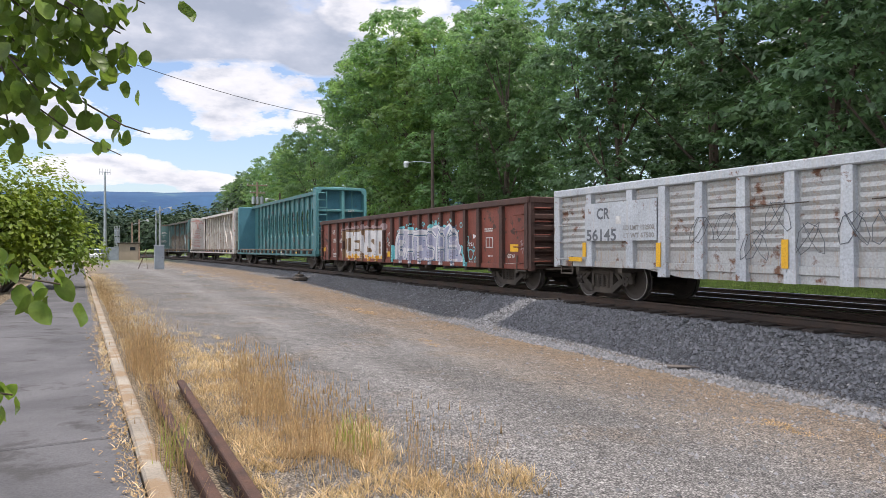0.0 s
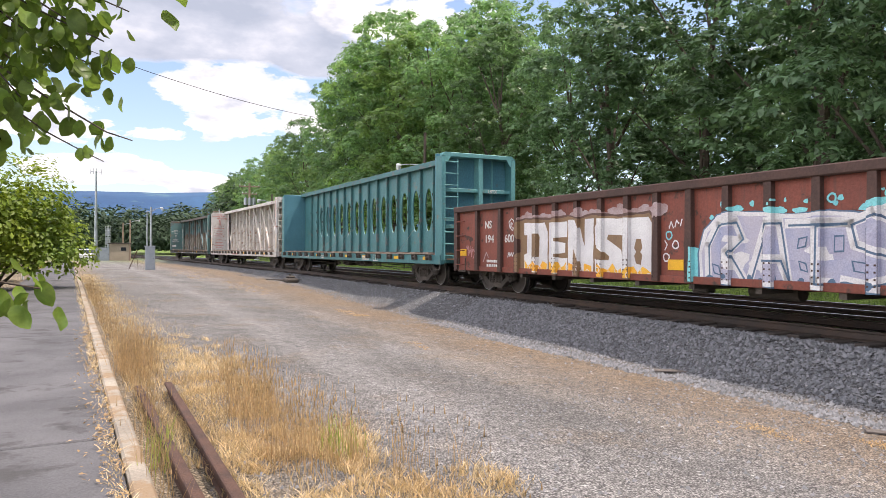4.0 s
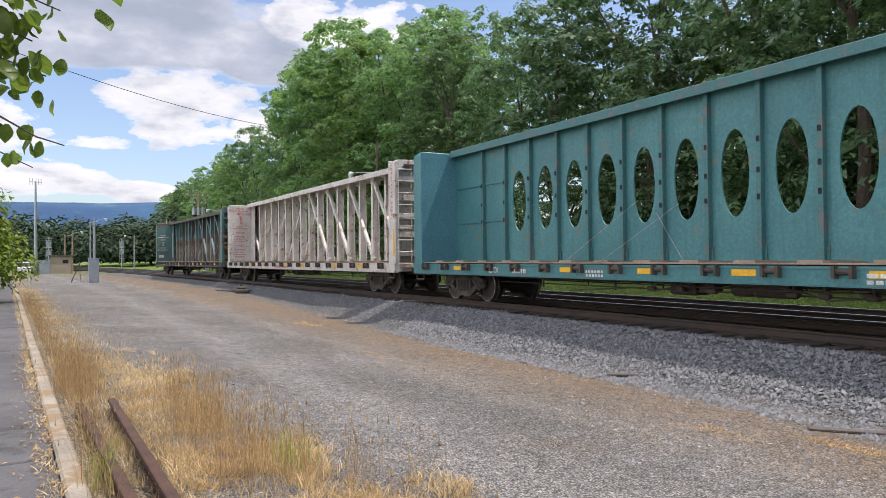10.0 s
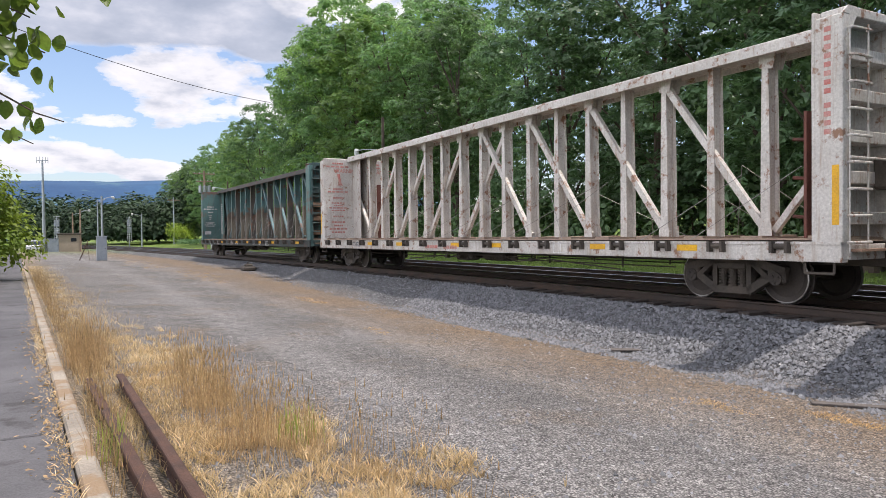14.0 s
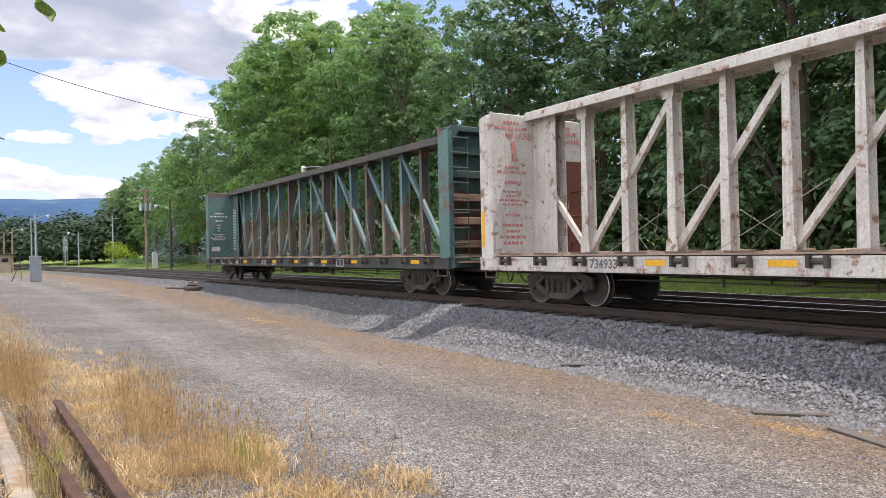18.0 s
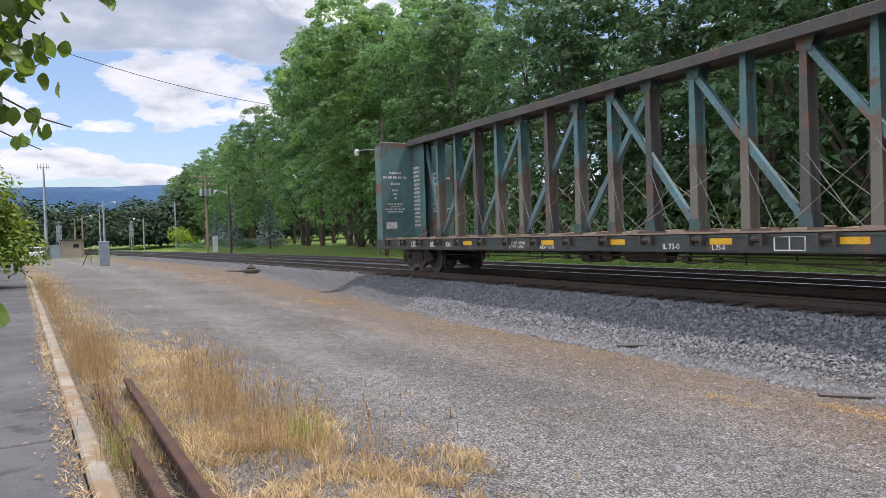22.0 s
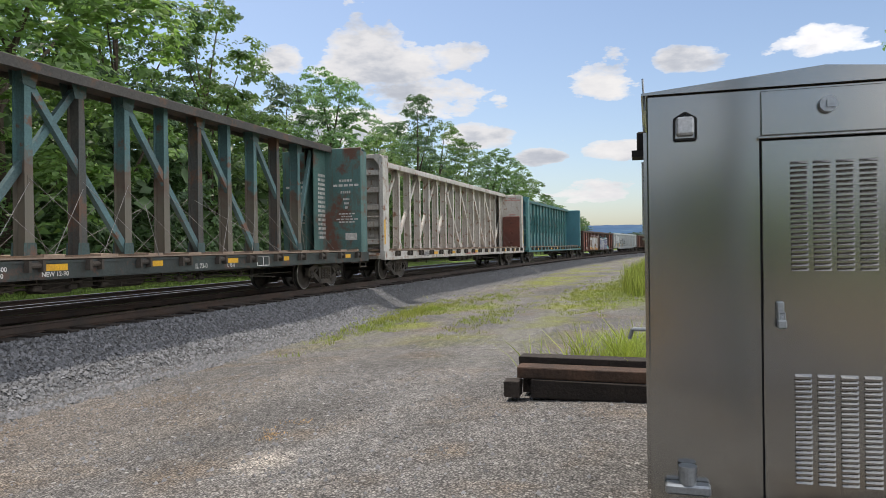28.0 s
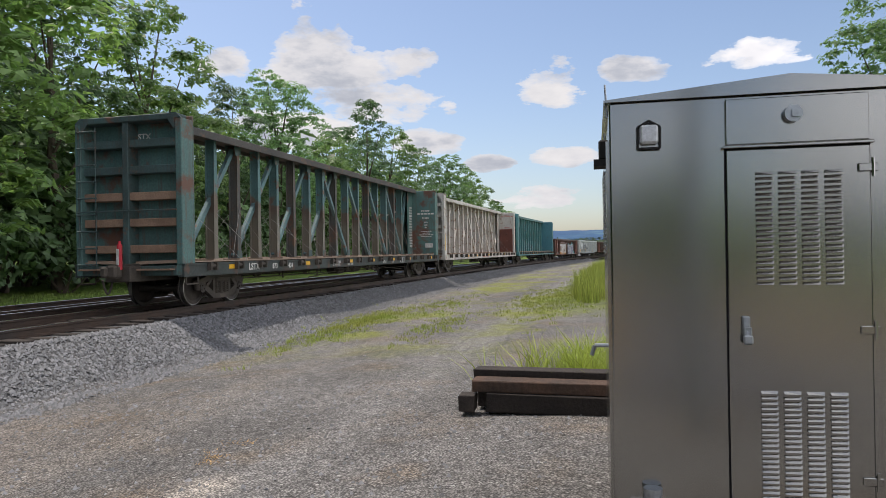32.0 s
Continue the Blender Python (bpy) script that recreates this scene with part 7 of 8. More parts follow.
def blades(name, xy, height, width, rng_np, material, label, lean=0.25, category="grass", seedheads=False):
    """Upright tapering blades, one triangle pair each, leaning at random."""
    n = len(xy)
    base = on_land(xy, -0.01)
    h = height * rng_np.uniform(0.45, 1.25, n)
    a = rng_np.uniform(0, 6.28, n)
    side = np.stack([np.cos(a), np.sin(a), 0 * a], 1) * (width * rng_np.uniform(0.6, 1.3, n))[:, None]
    b = rng_np.uniform(0, 6.28, n)
    bend_ = np.stack([np.cos(b), np.sin(b), 0 * b], 1) * (lean * h * rng_np.uniform(0.1, 1.2, n))[:, None]
    up = np.stack([0 * h, 0 * h, h], 1)
    p0, p1 = base - side, base + side
    p2, p3 = base + up * 0.6 + bend_ * 0.45 + side * 0.7, base + up * 0.6 + bend_ * 0.45 - side * 0.7
    p4 = base + up + bend_
    vs = [p0, p1, p2, p3, p4]
    tris = [(0, 1, 2), (0, 2, 3), (3, 2, 4)]
    if seedheads:
        q = base + up * 0.97 + bend_
        w = side * 2.6
        vs += [q + w, q - w, q + up * 0.16]
        tris += [(5, 7, 6), (4, 5, 6)]
    k = len(vs)
    v = np.stack(vs, 1).reshape(-1, 3)
    f = (np.array(tris, np.int32)[None] + (np.arange(n, dtype=np.int32) * k)[:, None, None]).reshape(-1)
    me = bpy.data.meshes.new(name)
    me.vertices.add(n * k)
    me.vertices.foreach_set("co", v.astype(np.float32).reshape(-1))
    me.loops.add(len(f))
    me.loops.foreach_set("vertex_index", f)
    me.polygons.add(len(f) // 3)
    me.polygons.foreach_set("loop_start", np.arange(0, len(f), 3, dtype=np.int32))
    me.polygons.foreach_set("loop_total", np.full(len(f) // 3, 3, dtype=np.int32))
    me.update(calc_edges=True)
    return tagged(piece(name, me, material), label, category, kind="stuff")


def kerb_y(x):
    """The line of the platform kerb."""
    return KERB_Y0 + KERB_SLOPE * (x + 4.7)


def tufts(cx, cy, rx, ry, n, rng_np, clump=14):
    """Points gathered in tufts inside an ellipse."""
    m = max(1, n // clump)
    a, d = rng_np.uniform(0, 6.28, m), rng_np.uniform(0, 1, m) ** 0.5
    c = np.stack([cx + rx * d * np.cos(a), cy + ry * d * np.sin(a)], 1)
    return np.repeat(c, clump, 0) + rng_np.normal(size=(m * clump, 2)) * 0.05


def soft(cx, cy, sx, sy, n, rng_np, clump=12):
    """Tufts thinning out from the middle of a patch."""
    m = max(1, n // clump)
    c = np.stack([cx + sx * rng_np.normal(size=m), cy + sy * rng_np.normal(size=m)], 1)
    return np.repeat(c, clump, 0) + rng_np.normal(size=(m * clump, 2)) * 0.06


def patchy(xy, size, level, seed=0.0):
    """Keeps the points that fall in ragged patches."""
    return xy[[noise.noise(Vector((x / size, y / size, seed))) + 0.5 * noise.noise(Vector((x * 3 / size, y * 3 / size, seed))) > level for x, y in xy]]


# strip of dry grass between the kerb and the lot
xs_ = -2.4 - 44 * rn.uniform(0, 1, 19000) ** 1.6
off_ = np.abs(rn.normal(size=19000)) * 0.5 + 0.1
blades("dry_grass", patchy(np.stack([xs_, np.array([kerb_y(x) for x in xs_]) + off_], 1), 1.1, -0.08), 0.11, 0.0042, rn, M_dry, "low straw-coloured dry grass along the platform kerb", 0.9)
xs_ = -7.0 - 24 * rn.uniform(0, 1, 950) ** 1.2
off_ = np.abs(rn.normal(size=950)) * 0.13 + 0.12
blades("dry_stalks", np.stack([xs_, np.array([kerb_y(x) for x in xs_]) + off_], 1), 0.36, 0.0026, rn, M_dry2, "tall brown dry weed stalks beside the kerb", 0.38, seedheads=True)
pts = np.concatenate([tufts(-6.0, 1.3, 1.4, 0.34, 620, rn, 7), tufts(-7.6, 1.25, 1.2, 0.32, 480, rn, 7), tufts(-10.5, 0.25, 1.6, 0.2, 520, rn, 7), tufts(-4.2, 1.9, 1.1, 0.35, 130, rn, 5), tufts(-5.2, 1.5, 0.5, 0.25, 130, rn, 7), tufts(-9.6, 0.3, 0.9, 0.22, 300, rn, 7), tufts(-5.6, 0.30, 1.6, 0.05, 90, rn, 6)])
blades("dry_stalks", pts, 0.42, 0.0022, rn, M_dry2, "tall brown seeding weeds round the old rails", 0.35, seedheads=True)
pts = np.concatenate([tufts(-4.6, 1.35, 1.5, 0.7, 5200, rn, 26), tufts(-5.2, 1.25, 2.0, 0.4, 4000, rn, 26), tufts(-6.5, 1.3, 2.0, 0.8, 4000, rn, 26), tufts(-11, 0.9, 3.0, 0.8, 4200, rn, 26), tufts(-3.4, 1.9, 1.1, 0.55, 3600, rn, 26), tufts(-8.5, 0.9, 2.6, 0.7, 4200, rn, 26), tufts(-4.4, 2.5, 0.35, 0.2, 500, rn, 26), tufts(-3.7, 2.75, 0.5, 0.25, 600, rn, 26), tufts(-6.0, 1.9, 0.8, 0.3, 800, rn, 26)])
blades("dry_grass", patchy(pts, 0.8, -0.12, 4.0), 0.085, 0.0042, rn, M_dry, "matted straw-coloured grass over the gravel", 1.4)
pts = np.concatenate([tufts(-5.3, 1.65, 0.25, 0.12, 70, rn, 7), tufts(-5.6, 0.3, 0.6, 0.06, 50, rn, 7)])
blades("green_weeds", pts, 0.30, 0.004, rn, M_weed, "a few green weeds among the dry grass", 0.25, "weed")
pts = np.concatenate([tufts(-19.3, 6.25, 1.2, 0.28, 900, rn, 24), tufts(-5.1, 6.2, 0.55, 0.2, 450, rn, 24), tufts(-4.1, 6.95, 0.4, 0.16, 650, rn, 24), tufts(-31.4, 5.2, 5, 0.7, 2400, rn, 24), tufts(-45, 4.2, 8, 1.0, 2000, rn, 24), tufts(-12.1, 5.3, 0.6, 0.2, 300, rn, 24), tufts(5.85, 3.9, 0.5, 0.15, 250, rn, 24)])
blades("dry_grass", pts, 0.028, 0.005, rn, M_straw, "scattered straw tufts on the gravel", 2.4)
# green weeds on the far side of the lot
pts = np.concatenate([soft(17.8, 6.95, 2.1, 0.42, 5600, rn, 12), soft(15.9, 4.5, 1.7, 0.38, 1300, rn, 12), soft(21.9, 5.8, 2.4, 0.5, 1800, rn, 12), soft(13.9, 6.9, 1.3, 0.3, 500, rn, 12), soft(22.9, 2.5, 3.0, 0.6, 4500, rn, 12), soft(27, 1.6, 5, 0.7, 5000, rn, 12)])
blades("green_grass", pts, 0.09, 0.006, rn, M_weed, "yellow-green grass patches growing through the gravel", 0.8)
pts = np.concatenate([tufts(30, 1.0, 9, 0.8, 2600, rn, 10), tufts(45, 0.5, 16, 1.0, 2600, rn, 10)])
blades("green_weeds", pts, 0.75, 0.012, rn, M_weed, "tall yellow-green weeds along the edge of the lot", 0.3, "weed")
pts = np.concatenate([soft(8.2, 0.75, 0.45, 0.42, 700, rn, 9), soft(9.0, 0.6, 0.8, 0.4, 500, rn, 9)])
blades("green_weeds", pts, 0.50, 0.010, rn, M_weed, "tall green weeds behind the stacked ties", 0.9, "weed")
# mown verge beyond the tracks
pts = np.stack([rn.uniform(-60, 30, 16000), TRACK2_Y + 2.7 + rn.uniform(0, 1, 16000) ** 1.3 * 6], 1)
blades("verge_grass", pts, 0.13, 0.010, rn, M_turf, "mown green grass beyond the tracks", 0.5)


# ---- platform ----
platform = tagged(new("platform"), "grey asphalt platform slabs behind a worn concrete kerb", "platform", kind="structure")
ang = math.degrees(math.atan(KERB_SLOPE))
joints = [-3.0, 0.55, 3.9, 7.4, 11.6, 16.4, 21.8, 27.9, 34.8, 42.6, 51.4, 61.5, 73.0, 86.0]
for k, (a, b) in enumerate(zip(joints, joints[1:])):
    bm = bmesh.new()
    box(bm, -(b + 2.2) + 0.012, -(a + 2.2) - 0.012, -2.35, -0.146, -0.25, 0.085 + 0.006 * (k % 3 - 1), 0.012)
    part("slab", bm, M_slab, platform, at=pose(0, KERB_Y0 + KERB_SLOPE * 4.7, 0, 0, 0, ang))
for k in range(24):
    bm = bmesh.new()
    x1 = 0.6 - k * 3.6
    box(bm, x1 - 3.59, x1, -0.14 + 0.006 * (k % 2), 0.0 + 0.006 * (k % 2), -0.25, 0.10 + 0.005 * (k % 3), 0.018)
    part("kerb_stone", bm, M_concrete, platform, at=pose(0, KERB_Y0 + KERB_SLOPE * 4.7, 0, 0, 0, ang))
n = 2600
xs_ = -2.2 - 40 * rn.uniform(0, 1, n) ** 1.5
off_ = -0.15 - np.abs(rn.normal(size=n)) * 0.05
litter = np.stack([xs_, np.array([kerb_y(x) for x in xs_]) + off_], 1)
straw_bed = blades("dry_grass", litter, 0.055, 0.005, rn, M_dry, "short straw caught between the slabs and the kerb", 1.6)
straw_bed.location.z = 0.085
# dead leaves and straw caught behind the kerb
n = 900
xs_ = -2.6 - 12 * rn.uniform(0, 1, n) ** 1.4
ys_ = np.array([kerb_y(x) for x in xs_]) - 0.14 - np.abs(rn.normal(size=n)) * 0.12
c = np.stack([xs_, ys_, np.full(n, 0.105)], 1)
tagged(piece("fallen_leaves", leaf_mesh("fallen_leaves", c, np.array([0, 0, 1.0]) + rn.normal(size=(n, 3)) * 0.35, 0.024, rn), M_dry2), "dry brown leaves lying along the kerb", "leaf litter", kind="stuff")

# ---- disused rails in the weeds ----
old = tagged(new("disused_rails"), "rusty disused switch rails half buried in dry weeds", "rail")
for (xa, ya), (xb, yb), za, zb in (OLD_RAIL_1, OLD_RAIL_2):
    d = math.hypot(xb - xa, yb - ya)
    prof = rail_profile()
    vs, fs = [], []
    for i, dx in enumerate(np.linspace(0, d, 7)):
        for dy, dz in prof:
            vs.append((dx, dy, dz * 0.95 + za + (zb - za) * dx / d))
    q = len(prof)
    for i in range(6):
        for k in range(q):
            a, b = i * q + k, i * q + (k + 1) % q
            fs.append((a, a + q, b + q, b))
    fs += [tuple(range(q))[::-1], tuple(range(6 * q, 7 * q))]
    piece("rail", flat_mesh("rail", vs, fs), M_oldrail, old, at=pose(xa, ya, 0, 0, 0, math.degrees(math.atan2(yb - ya, xb - xa))))

# ---- loose planks by the ballast ----
PLANKS = ((-8.39, 8.24, 0.76, 0.14, 52), (-4.45, 7.66, 0.86, 0.10, 50), (-3.48, 7.24, 0.80, 0.13, -21), (3.94, 8.31, 0.68, 0.26, -20), (4.57, 8.16, 0.62, 0.24, -8))
for k, (x, y, l, w, a) in enumerate(PLANKS):
    bm = bmesh.new()
    box(bm, -l / 2, l / 2, -w / 2, w / 2, -0.01, 0.014, 0.004)
    tagged(part("plank", bm, M_board, at=pose(x, y, land(x, y) + 0.02, 3, 2 * (k % 2), a)), "weathered dark board lying at the foot of the ballast", "plank", "loose boards")

# ---- switch machine and stand ----
sw = tagged(new("switch_stand"), "low dark switch stand with throw rods beside the track", "switch stand")
sx, sy = SWITCH
bm = bmesh.new()
box(bm, -0.45, 0.45, -0.3, 0.3, 0.0, 0.22, 0.06)
box(bm, -0.25, 0.2, -0.2, 0.2, 0.2, 0.34, 0.06)
part("housing", bm, M_grime, sw)
bm = bmesh.new()
rod(bm, (-0.1, 0, 0.3), (-0.1, 0, 0.42), 0.05, 8)
part("mast", bm, M_grime, sw)
bm = bmesh.new()
rod(bm, (0, 0.2, 0.12), (0, 1.9, 0.12), 0.03, 6)
rod(bm, (-0.4, 0, 0.1), (-2.6, -0.7, 0.05), 0.04, 6)
part("throw_rod", bm, M_grime, sw)
sw.matrix_basis = pose(sx, sy, land(sx, sy))


# ---- poles, lamps, signals ----
def pole(name, label, x, y, height, r, material, group=""):
    ob = tagged(new(name), label, "pole", group)
    bm = bmesh.new()
    rod(bm, (0, 0, -0.4), (0, 0, height), r, 10, r * 0.68)
    part("shaft", bm, material, ob)
    ob.matrix_basis = pose(x, y, land(x, y))
    return ob


def lamp_arm(ob, z, dx, dy, rise=0.35, size=1.0):
    bm = bmesh.new()
    prev = Vector((0, 0, z))
    for k in range(1, 6):
        f = k / 5
        p = Vector((dx * f, dy * f, z + rise * math.sin(f * math.pi / 2)))
        rod(bm, prev, p, 0.03, 6)
        prev = p
    part("arm", bm, M_galv, ob)
    bm = bmesh.new()
    h = prev
    d = Vector((dx, dy, 0)).normalized() * 0.32 * size
    rod(bm, h, h + d, 0.07, 10, 0.13 * size)
    rod(bm, h + d * 0.8 - Vector((0, 0, 0.02)), h + d * 0.8 - Vector((0, 0, 0.26 * size)), 0.15 * size, 12, 0.12 * size)
    part("lamp_head", bm, M_lamp, ob, "white street lamp head")


p1 = pole("street_lamp", "brown wooden pole with a curved street lamp arm", -45.2, 20.0, 9.9, 0.15, M_bark, "lamp poles")
lamp_arm(p1, 7.55, -3.1, -0.6, 0.35, 1.3)
p2 = pole("street_lamp", "slim dark pole with a street lamp by the track", -75, 15.2, 7.4, 0.12, M_bark, "lamp poles")
lamp_arm(p2, 6.4, -1.2, -1.0, 0.4)
for k, (x, y, h, dx) in enumerate(((-100, 1.75, 5.4, 0.9), (-72, 3.1, 5.6, 0.8), (-112, 1.0, 5.4, 0.8), (-118, 10.6, 5.3, -1.2))):
    q = pole("street_lamp", "grey lamp pole with a bright round head", x, y, h, 0.12, M_galv if k % 2 else M_pole, "lamp poles")
    lamp_arm(q, h - 0.4, 0.2, dx, 0.3, 0.75)
up = pole("utility_pole", "wooden utility pole with cross arms and grey transformers", -95, 16.25, 10.3, 0.19, M_pole)
for z, w in ((9.9, 1.35), (8.9, 1.0)):
    bm = bmesh.new()
    box(bm, -0.06, 0.06, -w, w, z - 0.07, z + 0.07)
    arm = part("cross_arm", bm, M_pole, up)
    for y in (-w + 0.1, -w * 0.45, w * 0.45, w - 0.1):
        bm = bmesh.new()
        rod(bm, (0, y, z + 0.07), (0, y, z + 0.24), 0.05, 8, 0.035)
        part("insulator", bm, M_lamp, arm)
for y in (-0.55, 0.55, 0.0):
    bm = bmesh.new()
    rod(bm, (0.3, y, 7.4), (0.3, y, 8.3), 0.24, 12)
    rod(bm, (0.3, y, 8.3), (0.3, y, 8.45), 0.08, 8)
    part("transformer", bm, M_galv, up)
bm = bmesh.new()
box(bm, -0.25, 0.3, 0.7, 1.3, 0.0, 2.1, 0.03)
part("meter_box", bm, M_lamp, up)
up2 = pole("utility_pole", "distant utility pole with a cross arm", -150, 19.5, 9.6, 0.18, M_galv)
bm = bmesh.new()
box(bm, -0.06, 0.06, -1.2, 1.2, 8.9, 9.05)
part("cross_arm", bm, M_pole, up2)
mast = tagged(new("radio_mast"), "tall thin grey radio mast with antennas on top", "mast")
bm = bmesh.new()
rod(bm, (0, 0, -0.3), (0, 0, 11.6), 0.24, 10, 0.10)
part("shaft", bm, M_galv, mast)
bm = bmesh.new()
box(bm, -0.04, 0.04, -0.65, 0.65, 11.5, 11.58)
for y in (-0.62, -0.3, 0.05, 0.35, 0.62):
    rod(bm, (0, y, 11.2), (0, y, 12.0), 0.03, 5)
part("antenna", bm, M_galv, mast)
mast.matrix_basis = pose(-100.5, -2.3, 0)


def signal(x, y, z0, h):
    ob = tagged(new("railway_signal"), "silver railway signal mast with a caged ladder", "signal", "signals")
    bm = bmesh.new()
    rod(bm, (0, 0, -0.2), (0, 0, h), 0.09, 8)
    part("mast", bm, M_galv, ob)
    bm = bmesh.new()
    for y_ in (-0.3, 0.3):
        rod(bm, (0.35, y_, 1.2), (0.35, y_, h), 0.03, 5)
    for k in range(12):
        z = 1.2 + (h - 1.2) * k / 11
        rod(bm, (0.35, -0.3, z), (0.35, 0.3, z), 0.025, 5)
        if k > 4 and k % 2:
            for a in range(8):
                b0, b1 = math.pi * a / 8, math.pi * (a + 1) / 8
                rod(bm, (0.35 + 0.5 * math.sin(b0), 0.36 * math.cos(b0), z), (0.35 + 0.5 * math.sin(b1), 0.36 * math.cos(b1), z), 0.022, 4)
    part("ladder", bm, M_galv, ob)
    for z in (h - 0.9, h - 2.0):
        bm = bmesh.new()
        box(bm, -0.3, -0.06, -0.3, 0.3, z - 0.45, z + 0.45, 0.03)
        part("signal_head", bm, M_galv, ob)
    ob.matrix_basis = pose(x, y, z0)


signal(-120, 8.95, 0.0, 5.0)
signal(-108, -0.95, 0.0, 4.7)

# ---- small buildings and boxes by the line ----
shed = tagged(new("relay_hut"), "small tan block hut with a flat roof and one window", "hut")
bm = bmesh.new()
box(bm, -1.5, 1.5, -1.25, 1.25, -0.1, 2.2, 0.02)
part("wall", bm, M_tan, shed)
bm = bmesh.new()
box(bm, -1.7, 1.7, -1.45, 1.45, 2.2, 2.34, 0.03)
part("roof", bm, M_grime, shed)
bm = bmesh.new()
box(bm, 1.5, 1.53, 0.1, 0.75, 1.3, 1.75, 0.01)
part("window", bm, M_glass, shed)
shed.matrix_basis = pose(-101.5, 0.55, 0)


def metal_box(label, x, y, lx, ly, h, material=M_galv):
    ob = tagged(new("equipment_cabinet"), label, "cabinet", "trackside cabinets")
    bm = bmesh.new()
    box(bm, -lx / 2, lx / 2, -ly / 2, ly / 2, 0.0, h, 0.02)
    part("body", bm, material, ob)
    bm = bmesh.new()
    box(bm, -lx / 2 - 0.04, lx / 2 + 0.04, -ly / 2 - 0.04, ly / 2 + 0.04, h, h + 0.06, 0.01)
    part("lid", bm, material, ob)
    bm = bmesh.new()
    box(bm, lx / 2, lx / 2 + 0.015, -ly / 2 + 0.06, ly / 2 - 0.06, 0.12, h - 0.1)
    d = part("door", bm, material, ob)
    bm = bmesh.new()
    rod(bm, (lx / 2 + 0.015, ly / 2 - 0.12, h * 0.5), (lx / 2 + 0.05, ly / 2 - 0.12, h * 0.5), 0.03, 6)
    part("handle", bm, M_grime, d)
    ob.matrix_basis = pose(x, y, land(x, y))
    return ob


metal_box("grey metal equipment cabinet on the gravel", -100.5, -1.3, 1.0, 1.2, 1.65)
metal_box("grey metal equipment cabinet with two doors", -103.5, -2.0, 1.0, 1.4, 1.6)
metal_box("grey metal relay cabinet on a post by the track", -57, 2.4, 0.6, 0.7, 1.75)
pp = pole("lamp_post", "thin grey post beside the relay cabinet", -57.4, 2.2, 4.5, 0.06, M_galv)
bm = bmesh.new()
rod(bm, (0, 0, 4.4), (0.1, 0.5, 4.5), 0.03, 5)
part("arm", bm, M_galv, pp)
wedge = tagged(new("barrier_stand"), "rusty leaning barrier stand beside the lot", "stand")
bm = bmesh.new()
rod(bm, (0, -0.35, 0), (0, 0.25, 1.5), 0.03, 6)
rod(bm, (0, 0.3, 0), (0, 0.2, 1.3), 0.015, 6)
part("legs", bm, M_oldrail, wedge)
wedge.matrix_basis = pose(-58, 1.3, 0)

car = tagged(new("parked_car"), "white saloon car parked at the end of the platform", "car")
bm = bmesh.new()
ring_prism(bm, [(-2.2, 0.3), (2.2, 0.3), (2.25, 0.75), (1.5, 0.92), (-1.6, 0.95), (-2.2, 0.85)], -0.85, 0.85)
part("body", bm, M_carwhite, car)
bm = bmesh.new()
ring_prism(bm, [(-1.6, 0.94), (1.3, 0.92), (0.6, 1.38), (-1.0, 1.42)], -0.74, 0.74)
part("cabin", bm, M_glass, car)
bm = bmesh.new()
ring_prism(bm, [(-1.0, 1.40), (0.6, 1.38), (0.5, 1.45), (-0.9, 1.47)], -0.72, 0.72)
part("roof", bm, M_carwhite, car)
for x in (-1.35, 1.4):
    for y in (-0.86, 0.86):
        bm = bmesh.new()
        rod(bm, (x, y - 0.1, 0.32), (x, y + 0.1, 0.32), 0.32, 14)
        part("wheel", bm, M_black, car)
for y in (-0.6, 0.6):
    bm = bmesh.new()
    box(bm, 2.2, 2.26, y - 0.2, y + 0.2, 0.58, 0.74)
    part("headlight", bm, M_lamp, car)
car.matrix_basis = pose(-101, -3.45, 0.02, 0, 0, -4)

bin_ = tagged(new("yellow_bollard"), "small bright yellow bollard beside the platform", "bollard")
bm = bmesh.new()
rod(bm, (0, 0, 0), (0, 0, 0.8), 0.16, 10)
part("post", bm, M_yellow, bin_)
bin_.matrix_basis = pose(-62, kerb_y(-62) - 2.4, 0)
for k, x in enumerate((-40.0, -56.0)):
    q = pole("fence_post", "white post beside the platform path", x, kerb_y(x) - 2.5, 1.6, 0.06, M_lamp, "posts by the path")

# hedges and spruces on the lawn
for x, y, rx, h in ((-100, 23.2, 3.6, 1.5), (-128, 20.5, 3.6, 1.2)):
    hd = shrub_kind(int(-x), "hedge", "clipped rounded dark green hedge on the lawn", M_leaf, rx, h, 0.14, 18)
    hd.matrix_basis = pose(x, y, land(x, y) - 0.1)
lb = shrub_kind(51, "shrub", "light yellow-green shrub on the lawn", M_leaf3, 3.6, 4.2, 0.2, 16)
lb.matrix_basis = pose(-150, 21, land(-150, 21))


